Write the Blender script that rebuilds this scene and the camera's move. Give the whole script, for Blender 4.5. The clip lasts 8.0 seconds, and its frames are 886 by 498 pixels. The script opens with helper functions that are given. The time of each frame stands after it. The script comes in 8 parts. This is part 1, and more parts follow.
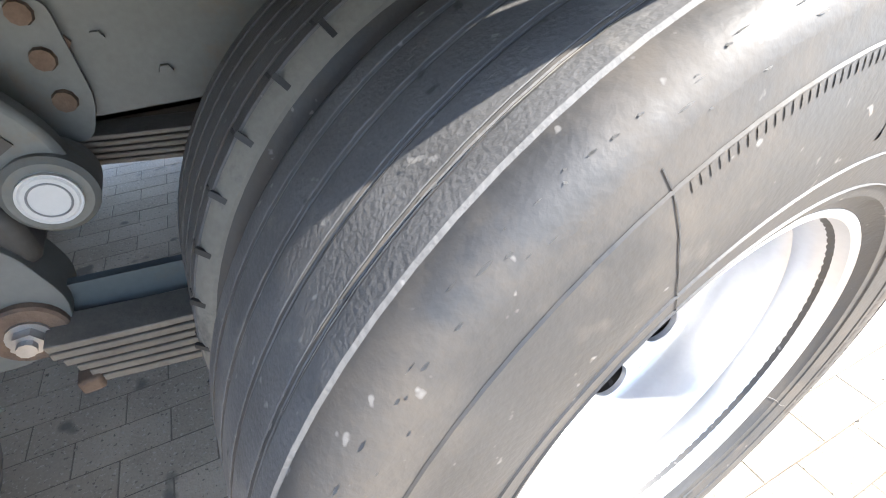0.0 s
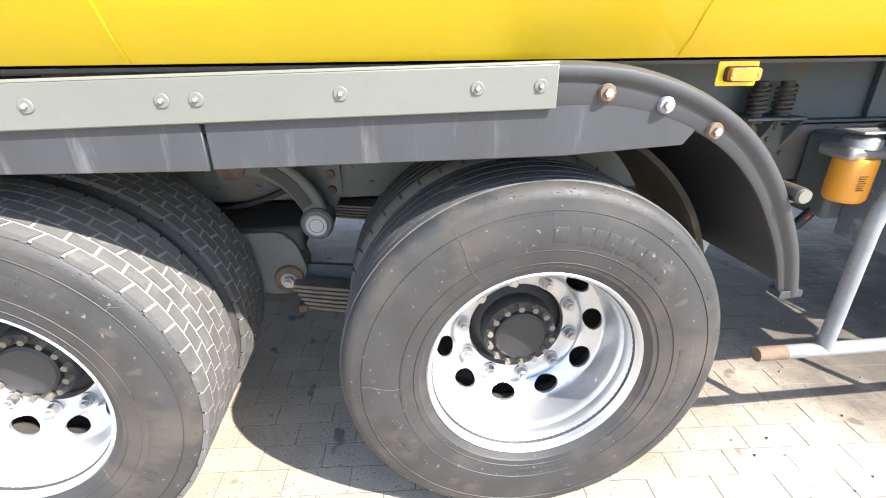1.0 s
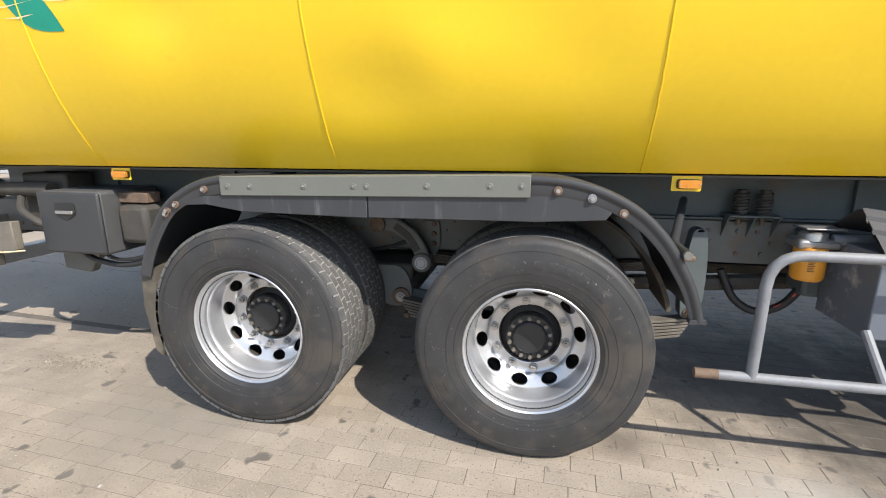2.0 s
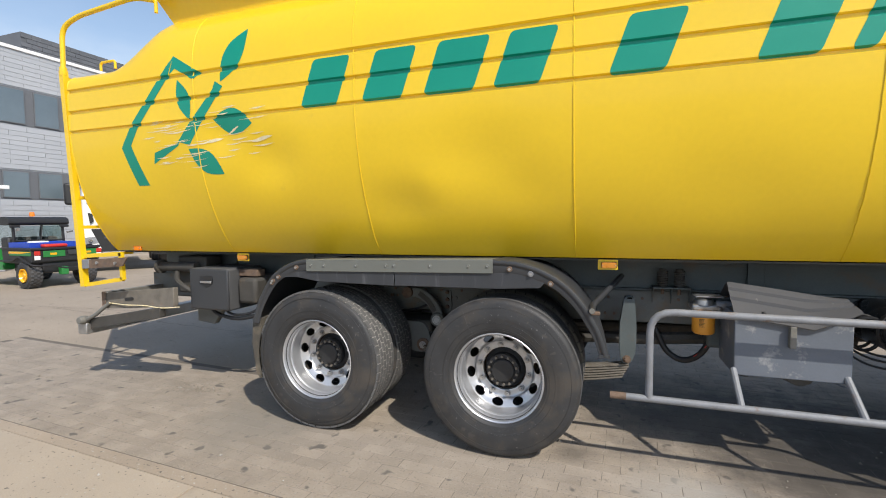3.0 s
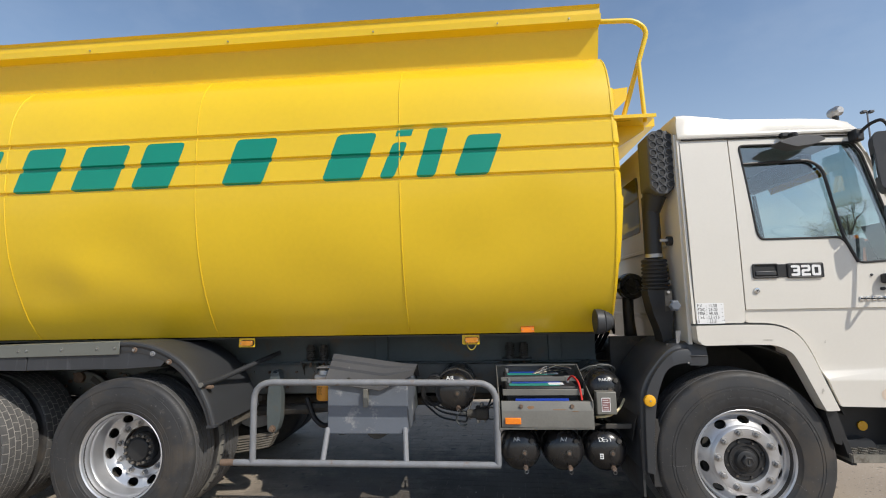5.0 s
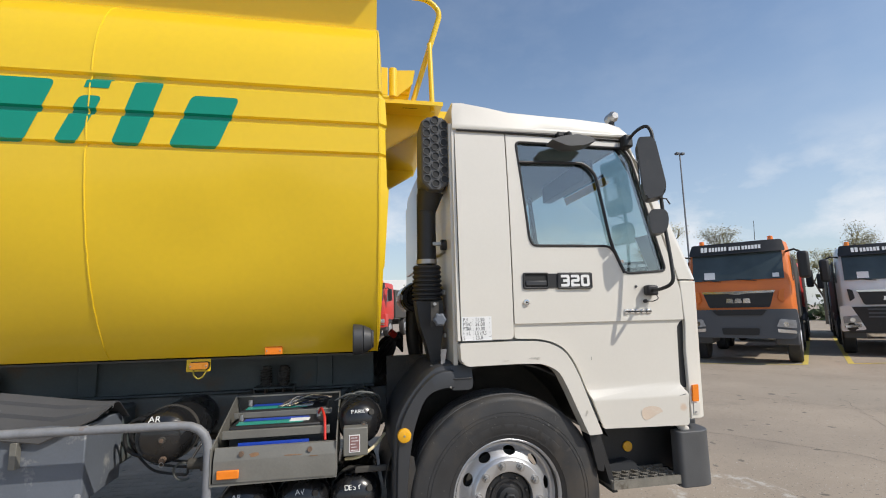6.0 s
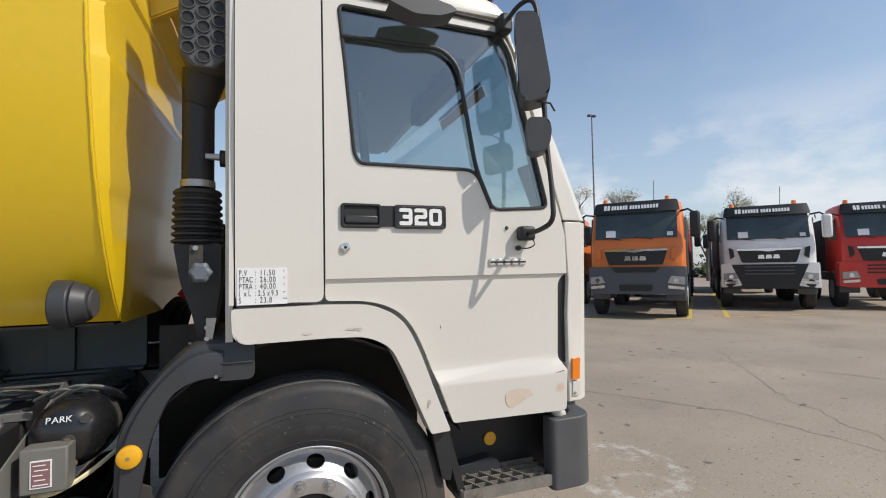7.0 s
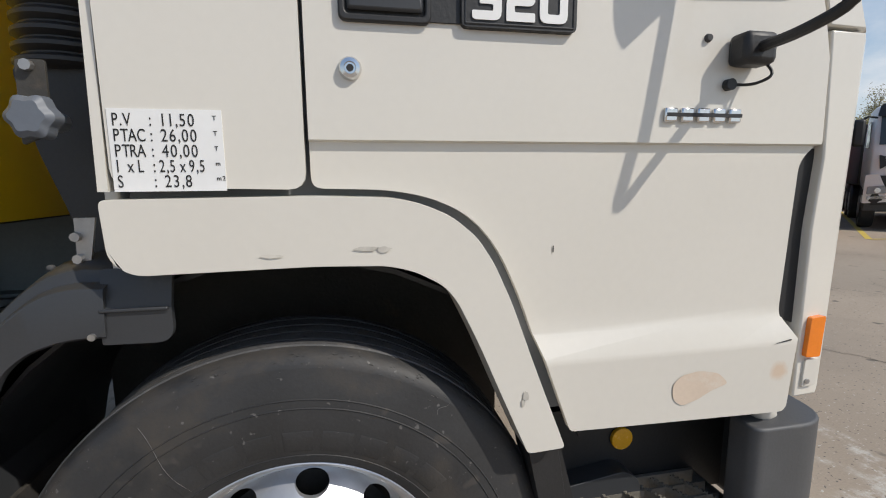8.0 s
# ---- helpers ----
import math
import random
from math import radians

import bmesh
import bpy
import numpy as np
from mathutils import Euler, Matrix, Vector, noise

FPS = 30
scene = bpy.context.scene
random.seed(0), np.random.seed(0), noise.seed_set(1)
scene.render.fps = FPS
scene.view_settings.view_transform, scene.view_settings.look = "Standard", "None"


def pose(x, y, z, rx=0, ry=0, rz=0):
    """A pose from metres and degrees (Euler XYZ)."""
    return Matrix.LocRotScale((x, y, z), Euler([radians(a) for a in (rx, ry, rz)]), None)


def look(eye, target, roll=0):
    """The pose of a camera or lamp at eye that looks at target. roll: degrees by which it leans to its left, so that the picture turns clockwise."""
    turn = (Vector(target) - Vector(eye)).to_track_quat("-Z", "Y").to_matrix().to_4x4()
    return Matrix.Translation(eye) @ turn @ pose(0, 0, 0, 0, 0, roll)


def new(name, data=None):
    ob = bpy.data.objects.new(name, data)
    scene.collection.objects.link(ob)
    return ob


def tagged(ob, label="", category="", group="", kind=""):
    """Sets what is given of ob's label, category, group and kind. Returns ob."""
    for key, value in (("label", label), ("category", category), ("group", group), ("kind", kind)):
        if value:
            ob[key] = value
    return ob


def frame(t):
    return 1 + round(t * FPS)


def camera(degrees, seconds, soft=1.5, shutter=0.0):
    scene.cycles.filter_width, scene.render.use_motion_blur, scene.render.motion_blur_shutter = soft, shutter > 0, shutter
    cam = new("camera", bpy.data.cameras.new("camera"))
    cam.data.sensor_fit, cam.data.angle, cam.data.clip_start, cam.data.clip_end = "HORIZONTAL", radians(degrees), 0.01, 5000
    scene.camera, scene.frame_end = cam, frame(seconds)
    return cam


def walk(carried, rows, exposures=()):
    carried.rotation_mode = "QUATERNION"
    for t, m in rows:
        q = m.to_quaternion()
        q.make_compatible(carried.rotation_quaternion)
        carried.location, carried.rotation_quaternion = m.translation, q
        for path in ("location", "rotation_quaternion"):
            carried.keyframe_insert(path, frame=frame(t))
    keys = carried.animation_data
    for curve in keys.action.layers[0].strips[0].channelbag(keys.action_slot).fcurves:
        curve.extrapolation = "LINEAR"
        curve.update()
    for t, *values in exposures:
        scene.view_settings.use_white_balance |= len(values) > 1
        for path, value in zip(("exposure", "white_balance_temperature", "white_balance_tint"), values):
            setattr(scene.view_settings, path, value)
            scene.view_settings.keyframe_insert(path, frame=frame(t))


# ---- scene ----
cam = camera(87.5, 8.0, 1.05)
PATH = [
    (0, (-0.432, 0.716, 1.059), (0.322, 2.108, -0.163), -1.9),
    (0.2, (-0.471, 0.572, 1.134), (0.219, 2.072, 0.005), -1.1),
    (0.5, (-0.483, 0.339, 1.232), (0.022, 1.981, 0.209), -1.2),
    (1, (-0.356, -0.097, 1.331), (-0.167, 1.715, 0.507), -0.5),
    (1.5, (-0.203, -0.556, 1.368), (-0.3, 1.334, 0.722), -0.3),
    (1.7, (-0.144, -0.73, 1.399), (-0.361, 1.174, 0.826), -0.1),
    (2.8, (0.505, -1.841, 1.5), (-0.148, 0.041, 1.324), -0.5),
    (3, (0.629, -1.995, 1.541), (-0.029, -0.111, 1.416), -0.6),
    (3.5, (1.114, -2.283, 1.547), (0.528, -0.371, 1.536), -1.1),
    (4, (1.567, -2.397, 1.551), (1.132, -0.446, 1.63), -1.5),
    (4.2, (1.726, -2.365, 1.535), (1.354, -0.404, 1.649), -1.5),
    (5.3, (2.672, -2.034, 1.519), (2.65, -0.048, 1.762), -1.1),
    (5.5, (2.82, -1.904, 1.48), (2.919, 0.078, 1.734), -1.1),
    (6, (3.204, -1.598, 1.508), (3.571, 0.35, 1.772), -1.2),
    (6.5, (3.581, -1.268, 1.519), (4.176, 0.63, 1.731), -1.1),
    (7, (3.871, -0.882, 1.465), (4.567, 0.992, 1.542), -1.0),
    (7.5, (4.054, -0.443, 1.408), (4.622, 1.472, 1.3), -0.6),
    (8, (4.121, 0.033, 1.361), (4.506, 1.973, 1.063), -0.4),
]
walk(cam, [(t, look(eye, target, roll)) for t, eye, target, roll in PATH],
     [(0.0, 2.66), (0.5, 2.5), (1.0, 1.97), (1.5, 1.25), (2.2, 0.55), (2.8, 0.26), (3.0, 0.17), (4.0, -0.02), (5.3, -0.07), (6.5, -0.12), (7.0, -0.16), (7.5, -0.2), (8.0, -0.25)])

# ---- world and sun ----
SUN = Vector((0.76, -0.65, 1.0)).normalized()
world = bpy.data.worlds.new("sky")
scene.world = world
world.use_nodes = True
wn, wl = world.node_tree.nodes, world.node_tree.links
sky = wn.new("ShaderNodeTexSky")
sky.sky_type, sky.sun_disc = "NISHITA", False
sky.sun_elevation = math.asin(SUN.z)
sky.sun_rotation = math.atan2(SUN.x, SUN.y)
sky.air_density, sky.dust_density, sky.ozone_density = 1.1, 0.7, 1.3
# thin clouds low over the horizon
tc = wn.new("ShaderNodeTexCoord")
sep = wn.new("ShaderNodeSeparateXYZ")
wl.new(tc.outputs["Generated"], sep.inputs[0])
stretch = wn.new("ShaderNodeMapping")
stretch.inputs["Scale"].default_value = (2.6, 2.6, 5.0)
wl.new(tc.outputs["Generated"], stretch.inputs[0])
puff = wn.new("ShaderNodeTexNoise")
puff.inputs["Scale"].default_value, puff.inputs["Detail"].default_value = 1.6, 7.0
puff.inputs["Roughness"].default_value = 0.58
wl.new(stretch.outputs[0], puff.inputs["Vector"])
pr = wn.new("ShaderNodeValToRGB")
pr.color_ramp.elements[0].position, pr.color_ramp.elements[1].position = 0.46, 0.61
wl.new(puff.outputs["Fac"], pr.inputs[0])
hr = wn.new("ShaderNodeValToRGB")
hr.color_ramp.elements[0].position, hr.color_ramp.elements[1].position = 0.14, 0.31
hr.color_ramp.elements[0].color, hr.color_ramp.elements[1].color = (0.9, 0.9, 0.9, 1), (0.05, 0.05, 0.05, 1)
wl.new(sep.outputs["Z"], hr.inputs[0])
hz = wn.new("ShaderNodeMapRange")
hz.interpolation_type = "SMOOTHSTEP"
hz.inputs["From Min"].default_value, hz.inputs["From Max"].default_value = 0.0, 0.55
hz.inputs["To Min"].default_value, hz.inputs["To Max"].default_value = 0.55, 0.01
wl.new(sep.outputs["Z"], hz.inputs["Value"])
cm = wn.new("ShaderNodeMath")
cm.operation = "MULTIPLY"
wl.new(pr.outputs[0], cm.inputs[0]), wl.new(hr.outputs[0], cm.inputs[1])
mixc = wn.new("ShaderNodeMixRGB")
mixc.inputs[2].default_value = (5.7, 6.0, 6.4, 1)
mixh = wn.new("ShaderNodeMixRGB")
mixh.inputs[2].default_value = (3.6, 4.25, 5.2, 1)
wl.new(hz.outputs[0], mixh.inputs[0]), wl.new(sky.outputs[0], mixh.inputs[1])
wl.new(cm.outputs[0], mixc.inputs[0]), wl.new(mixh.outputs[0], mixc.inputs[1])
bg = wn["Background"]
bg.inputs["Strength"].default_value = 0.152
wl.new(mixc.outputs[0], bg.inputs["Color"])
sun = new("sun", bpy.data.lights.new("sun", "SUN"))
sun.data.energy, sun.data.angle, sun.data.color = 4.1, radians(0.6), (1.0, 0.94, 0.848)
sun.matrix_world = look(SUN * 40, (0, 0, 0))


# ---- materials ----
def mat(name, base, rough=0.5, metal=0.0, var=0.12, scale=6.0, bump=0.0, bscale=80.0, stain=None, stain_at=0.6,
        stain_scale=4.0, stain_rough=None, coat=0.0, stretch=(1, 1, 1), spec=0.5, rvar=0.1, piece=0.0, spots=(), world=False, speck=None, rings=()):
    """Colour with fine and broad variation, stains of their own shape, and fine relief."""
    m = bpy.data.materials.new(name)
    m.use_nodes = True
    n, l = m.node_tree.nodes, m.node_tree.links
    b = n["Principled BSDF"]
    b.inputs["Metallic"].default_value = metal
    b.inputs["Specular IOR Level"].default_value = spec
    b.inputs["Coat Weight"].default_value = coat
    b.inputs["Coat Roughness"].default_value = 0.08
    co = n.new("ShaderNodeTexCoord")
    mp = n.new("ShaderNodeMapping")
    mp.inputs["Scale"].default_value = stretch
    gp = n.new("ShaderNodeNewGeometry")
    l.new(gp.outputs["Position"] if world else co.outputs["Object"], mp.inputs[0])
    big = n.new("ShaderNodeTexNoise")
    big.inputs["Scale"].default_value, big.inputs["Detail"].default_value = scale, 5.0
    l.new(mp.outputs[0], big.inputs["Vector"])
    fine = n.new("ShaderNodeTexNoise")
    fine.inputs["Scale"].default_value, fine.inputs["Detail"].default_value = bscale, 3.0
    l.new(mp.outputs[0], fine.inputs["Vector"])
    add = n.new("ShaderNodeMath")
    add.operation = "MULTIPLY_ADD"
    add.inputs[1].default_value = 0.45
    l.new(fine.outputs["Fac"], add.inputs[0]), l.new(big.outputs["Fac"], add.inputs[2])
    vr = n.new("ShaderNodeMapRange")
    vr.inputs["From Min"].default_value, vr.inputs["From Max"].default_value = 0.42, 1.03
    vr.inputs["To Min"].default_value, vr.inputs["To Max"].default_value = 1 - var, 1 + var
    l.new(add.outputs[0], vr.inputs["Value"])
    last = vr.outputs[0]
    if piece:
        oi = n.new("ShaderNodeObjectInfo")
        pm = n.new("ShaderNodeMapRange")
        pm.inputs["To Min"].default_value, pm.inputs["To Max"].default_value = 1 - piece, 1 + piece
        l.new(oi.outputs["Random"], pm.inputs["Value"])
        gi = n.new("ShaderNodeNewGeometry")
        pg = n.new("ShaderNodeMapRange")
        pg.inputs["To Min"].default_value, pg.inputs["To Max"].default_value = 1 - piece, 1 + piece
        l.new(gi.outputs["Random Per Island"], pg.inputs["Value"])
        mu = n.new("ShaderNodeMath")
        mu.operation = "MULTIPLY"
        l.new(pm.outputs[0], mu.inputs[0]), l.new(pg.outputs[0], mu.inputs[1])
        mu2 = n.new("ShaderNodeMath")
        mu2.operation = "MULTIPLY"
        l.new(mu.outputs[0], mu2.inputs[0]), l.new(last, mu2.inputs[1])
        last = mu2.outputs[0]
    hsv = n.new("ShaderNodeHueSaturation")
    hsv.inputs["Color"].default_value = (*base, 1)
    l.new(last, hsv.inputs["Value"])
    col = hsv.outputs[0]
    rr = n.new("ShaderNodeMapRange")
    rr.inputs["To Min"].default_value, rr.inputs["To Max"].default_value = max(rough - rvar, 0.02), min(rough + rvar, 1)
    l.new(big.outputs["Fac"], rr.inputs["Value"])
    ro = rr.outputs[0]
    if stain:
        st = n.new("ShaderNodeTexNoise")
        st.inputs["Scale"].default_value, st.inputs["Detail"].default_value = stain_scale, 8.0
        st.inputs["Roughness"].default_value = 0.68
        l.new(mp.outputs[0], st.inputs["Vector"])
        sr = n.new("ShaderNodeMapRange")
        sr.inputs["From Min"].default_value, sr.inputs["From Max"].default_value = stain_at, stain_at + 0.14
        l.new(st.outputs["Fac"], sr.inputs["Value"])
        mx = n.new("ShaderNodeMixRGB")
        mx.inputs[2].default_value = (*stain, 1)
        l.new(sr.outputs[0], mx.inputs[0]), l.new(col, mx.inputs[1])
        col = mx.outputs[0]
        if stain_rough is not None:
            rx = n.new("ShaderNodeMix")
            rx.inputs[3].default_value = stain_rough
            l.new(sr.outputs[0], rx.inputs[0]), l.new(ro, rx.inputs[2])
            ro = rx.outputs[0]
    if speck:
        # small pale and dark stones
        for tone, size, at in speck:
            vo = n.new("ShaderNodeTexNoise")
            vo.inputs["Scale"].default_value, vo.inputs["Detail"].default_value = size, 2.0
            l.new(mp.outputs[0], vo.inputs["Vector"])
            vm = n.new("ShaderNodeMapRange")
            vm.inputs["From Min"].default_value, vm.inputs["From Max"].default_value = at, at + 0.05
            l.new(vo.outputs["Fac"], vm.inputs["Value"])
            vx = n.new("ShaderNodeMixRGB")
            vx.inputs[2].default_value = (*tone, 1)
            l.new(vm.outputs[0], vx.inputs[0]), l.new(col, vx.inputs[1])
            col = vx.outputs[0]
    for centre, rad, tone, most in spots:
        # a ragged-edged patch: oil, dust or rust, and painted shade under the truck
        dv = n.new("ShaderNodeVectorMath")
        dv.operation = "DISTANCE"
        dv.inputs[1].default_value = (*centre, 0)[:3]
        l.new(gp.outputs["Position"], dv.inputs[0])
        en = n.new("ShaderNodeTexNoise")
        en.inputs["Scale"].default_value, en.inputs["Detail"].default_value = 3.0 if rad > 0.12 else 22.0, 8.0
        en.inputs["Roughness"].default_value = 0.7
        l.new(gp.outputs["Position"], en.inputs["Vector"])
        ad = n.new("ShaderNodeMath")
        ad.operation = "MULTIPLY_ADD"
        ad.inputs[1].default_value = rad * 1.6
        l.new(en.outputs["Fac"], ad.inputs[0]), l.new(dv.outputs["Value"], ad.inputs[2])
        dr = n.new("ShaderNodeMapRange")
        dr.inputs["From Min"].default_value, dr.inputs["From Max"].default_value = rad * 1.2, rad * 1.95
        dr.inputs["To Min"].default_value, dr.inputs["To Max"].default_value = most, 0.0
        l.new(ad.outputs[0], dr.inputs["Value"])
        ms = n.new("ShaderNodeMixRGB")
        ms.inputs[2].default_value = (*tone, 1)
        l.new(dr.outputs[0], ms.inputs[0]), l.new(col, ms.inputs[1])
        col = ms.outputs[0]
    for centre, rad, width, tone, most in rings:
        # a rubbed chalk ring, broken up by the rough ground
        dv, wob, off, ab, band, dry, gap, mul, mc = (n.new("ShaderNodeVectorMath"), n.new("ShaderNodeTexNoise"), n.new("ShaderNodeMath"), n.new("ShaderNodeMath"),
                                                     n.new("ShaderNodeMapRange"), n.new("ShaderNodeTexNoise"), n.new("ShaderNodeMapRange"), n.new("ShaderNodeMath"), n.new("ShaderNodeMixRGB"))
        dv.operation, off.operation, ab.operation, mul.operation = "DISTANCE", "MULTIPLY_ADD", "ABSOLUTE", "MULTIPLY"
        dv.inputs[1].default_value = (*centre, 0)
        wob.inputs["Scale"].default_value, wob.inputs["Detail"].default_value = 4.0, 4.0
        dry.inputs["Scale"].default_value, dry.inputs["Detail"].default_value, dry.inputs["Roughness"].default_value = 9.0, 10.0, 0.75
        for node in (dv, wob, dry):
            l.new(gp.outputs["Position"], node.inputs[0])
        off.inputs[1].default_value = 0.16
        l.new(wob.outputs["Fac"], off.inputs[0]), l.new(dv.outputs["Value"], off.inputs[2])
        sub = n.new("ShaderNodeMath")
        sub.operation = "SUBTRACT"
        sub.inputs[1].default_value = rad + 0.08
        l.new(off.outputs[0], sub.inputs[0]), l.new(sub.outputs[0], ab.inputs[0])
        band.inputs["From Min"].default_value, band.inputs["From Max"].default_value = width * 0.3, width
        band.inputs["To Min"].default_value, band.inputs["To Max"].default_value = most, 0.0
        l.new(ab.outputs[0], band.inputs["Value"])
        gap.inputs["From Min"].default_value, gap.inputs["From Max"].default_value = 0.46, 0.60
        l.new(dry.outputs["Fac"], gap.inputs["Value"])
        l.new(band.outputs[0], mul.inputs[0]), l.new(gap.outputs[0], mul.inputs[1])
        mc.inputs[2].default_value = (*tone, 1)
        l.new(mul.outputs[0], mc.inputs[0]), l.new(col, mc.inputs[1])
        col = mc.outputs[0]
    l.new(col, b.inputs["Base Color"]), l.new(ro, b.inputs["Roughness"])
    if bump:
        bp = n.new("ShaderNodeBump")
        bp.inputs["Strength"].default_value, bp.inputs["Distance"].default_value = bump, 0.004
        l.new(fine.outputs["Fac"], bp.inputs["Height"]), l.new(bp.outputs[0], b.inputs["Normal"])
    return m


def glass_mat(name, tint=(0.75, 0.85, 0.83)):
    m = bpy.data.materials.new(name)
    m.use_nodes = True
    n, l = m.node_tree.nodes, m.node_tree.links
    out = n["Material Output"]
    n.remove(n["Principled BSDF"])
    tr, gl, mx, lw = (n.new("ShaderNodeBsdfTransparent"), n.new("ShaderNodeBsdfGlossy"), n.new("ShaderNodeMixShader"),
                      n.new("ShaderNodeLayerWeight"))
    tr.inputs[0].default_value = (*tint, 1)
    gl.inputs["Roughness"].default_value = 0.01
    lw.inputs["Blend"].default_value = 0.5
    pw = n.new("ShaderNodeMath")
    pw.operation = "POWER"
    pw.inputs[1].default_value = 4.0
    l.new(lw.outputs["Facing"], pw.inputs[0])
    fr = n.new("ShaderNodeMath")
    fr.operation = "MULTIPLY_ADD"
    fr.inputs[1].default_value, fr.inputs[2].default_value = 0.80, 0.17
    l.new(pw.outputs[0], fr.inputs[0])
    l.new(fr.outputs[0], mx.inputs[0]), l.new(tr.outputs[0], mx.inputs[1]), l.new(gl.outputs[0], mx.inputs[2])
    l.new(mx.outputs[0], out.inputs["Surface"])
    return m


YELLOW = mat("yellow_paint", (0.80, 0.535, 0.012), 0.38, 0, 0.05, 1.2, 0.03, 30, coat=0.35, rvar=0.08,
             stain=(0.62, 0.40, 0.04), stain_at=0.66, stain_scale=1.6)
GREEN = mat("green_decal", (0.0, 0.25, 0.172), 0.4, 0, 0.06, 3, 0.0)
SCUFFED = mat("scuffed_white_paint", (0.53, 0.50, 0.445), 0.6, 0, 0.2, 20, 0.1)
SCRAPE = mat("scraped_paint", (0.74, 0.64, 0.40), 0.6, 0, 0.2, 20, 0.1)
WHITE = mat("white_cab_paint", (0.67, 0.638, 0.575), 0.32, 0, 0.03, 2, 0.02, 60, coat=0.3, rvar=0.06,
            stain=(0.60, 0.55, 0.47), stain_at=0.70, stain_scale=2.2,
            spots=[((5.046, 0.846, 0.934), 0.024, (0.60, 0.40, 0.25), 0.6)])
PRIMER = mat("sanded_primer_patch", (0.63, 0.515, 0.41), 0.55, 0, 0.05, 30, 0.05, 120, stain=(0.655, 0.585, 0.50), stain_at=0.55, stain_scale=22)
RUBBER = mat("tyre_rubber", (0.030, 0.030, 0.031), 0.58, 0, 0.25, 9, 0.12, 160, stain=(0.060, 0.052, 0.044), stain_at=0.48,
             stain_scale=3.5, stain_rough=0.85, speck=[((0.12, 0.115, 0.11), 70, 0.70), ((0.055, 0.05, 0.046), 16, 0.68)])
TREADA = mat("dusty_block_rubber", (0.098, 0.096, 0.094), 0.8, 0, 0.25, 16, 0.10, 260, stain=(0.17, 0.162, 0.15), stain_at=0.56, stain_scale=12)
TREAD = mat("worn_tread_rubber", (0.078, 0.077, 0.078), 0.74, 0, 0.3, 16, 0.25, 220, stain=(0.14, 0.132, 0.122), stain_at=0.56,
            stain_scale=14, stain_rough=0.9, speck=[((0.17, 0.165, 0.16), 60, 0.69), ((0.03, 0.03, 0.03), 40, 0.70)])
SCUFF = mat("scuffed_rubber", (0.105, 0.102, 0.098), 0.66, 0, 0.4, 24, 0.3, 160, stain=(0.15, 0.145, 0.14), stain_at=0.56,
            stain_scale=30)
DUST = mat("dusty_tread_floor", (0.27, 0.255, 0.235), 0.95, 0, 0.3, 14, 0.3, 100, stain=(0.09, 0.085, 0.08), stain_at=0.58, stain_scale=7)
SHOULDER = mat("dusty_shoulder_rubber", (0.15, 0.143, 0.125), 0.85, 0, 0.25, 9, 0.2, 120, stain=(0.05, 0.05, 0.052), stain_at=0.56, stain_scale=9)
RIM = mat("silver_wheel_paint", (0.55, 0.555, 0.57), 0.40, 0.78, 0.08, 5, 0.05, 90, stain=(0.30, 0.26, 0.21), stain_at=0.70,
          stain_scale=6, stain_rough=0.8)
STEEL = mat("dull_steel", (0.42, 0.41, 0.40), 0.42, 0.8, 0.2, 14, 0.1, 90, stain=(0.25, 0.12, 0.05), stain_at=0.64, stain_scale=14,
            stain_rough=0.9)
GALV = mat("galvanised_tube", (0.20, 0.207, 0.222), 0.6, 0.1, 0.2, 10, 0.15, 90, stain=(0.17, 0.10, 0.06), stain_at=0.59, stain_scale=9,
           stain_rough=0.9)
GRATE = mat("worn_step_metal", (0.21, 0.195, 0.165), 0.6, 0.25, 0.25, 14, 0.2, 120, stain=(0.13, 0.11, 0.085), stain_at=0.56, stain_scale=16, stain_rough=0.85)
RUST = mat("rusty_steel", (0.15, 0.102, 0.072), 0.85, 0.1, 0.4, 20, 0.4, 120, stain=(0.10, 0.08, 0.07), stain_at=0.55, stain_scale=12)
RUSTY = mat("orange_rust_stain", (0.21, 0.12, 0.065), 0.9, 0, 0.3, 30, 0.2, 160, stain=(0.16, 0.15, 0.13), stain_at=0.52, stain_scale=40)
STICKERRED = mat("faded_red_sticker", (0.23, 0.12, 0.115), 0.6, 0, 0.15, 30)
CHASSIS = mat("grey_chassis_paint", (0.125, 0.130, 0.122), 0.6, 0, 0.18, 6, 0.12, 90, stain=(0.155, 0.125, 0.09), stain_at=0.53,
              stain_scale=5, stain_rough=0.85)
DARKSTEEL = mat("dark_underbody", (0.055, 0.051, 0.045), 0.7, 0, 0.3, 8, 0.25, 90, stain=(0.11, 0.085, 0.06), stain_at=0.58, stain_scale=7)
SUBPAINT = mat("dark_blue_grey_paint", (0.082, 0.099, 0.102), 0.6, 0, 0.16, 5, 0.1, 90, stain=(0.11, 0.09, 0.068), stain_at=0.56, stain_scale=4)
STRIP = mat("grey_green_strip", (0.135, 0.14, 0.124), 0.45, 0, 0.06, 5, 0.06, 90, stain=(0.36, 0.35, 0.32), stain_at=0.68, stain_scale=8)
PLASTIC = mat("grey_black_plastic", (0.037, 0.039, 0.043), 0.46, 0, 0.10, 5, 0.05, 150, stain=(0.085, 0.085, 0.084), stain_at=0.64,
              stain_scale=7, stain_rough=0.7)
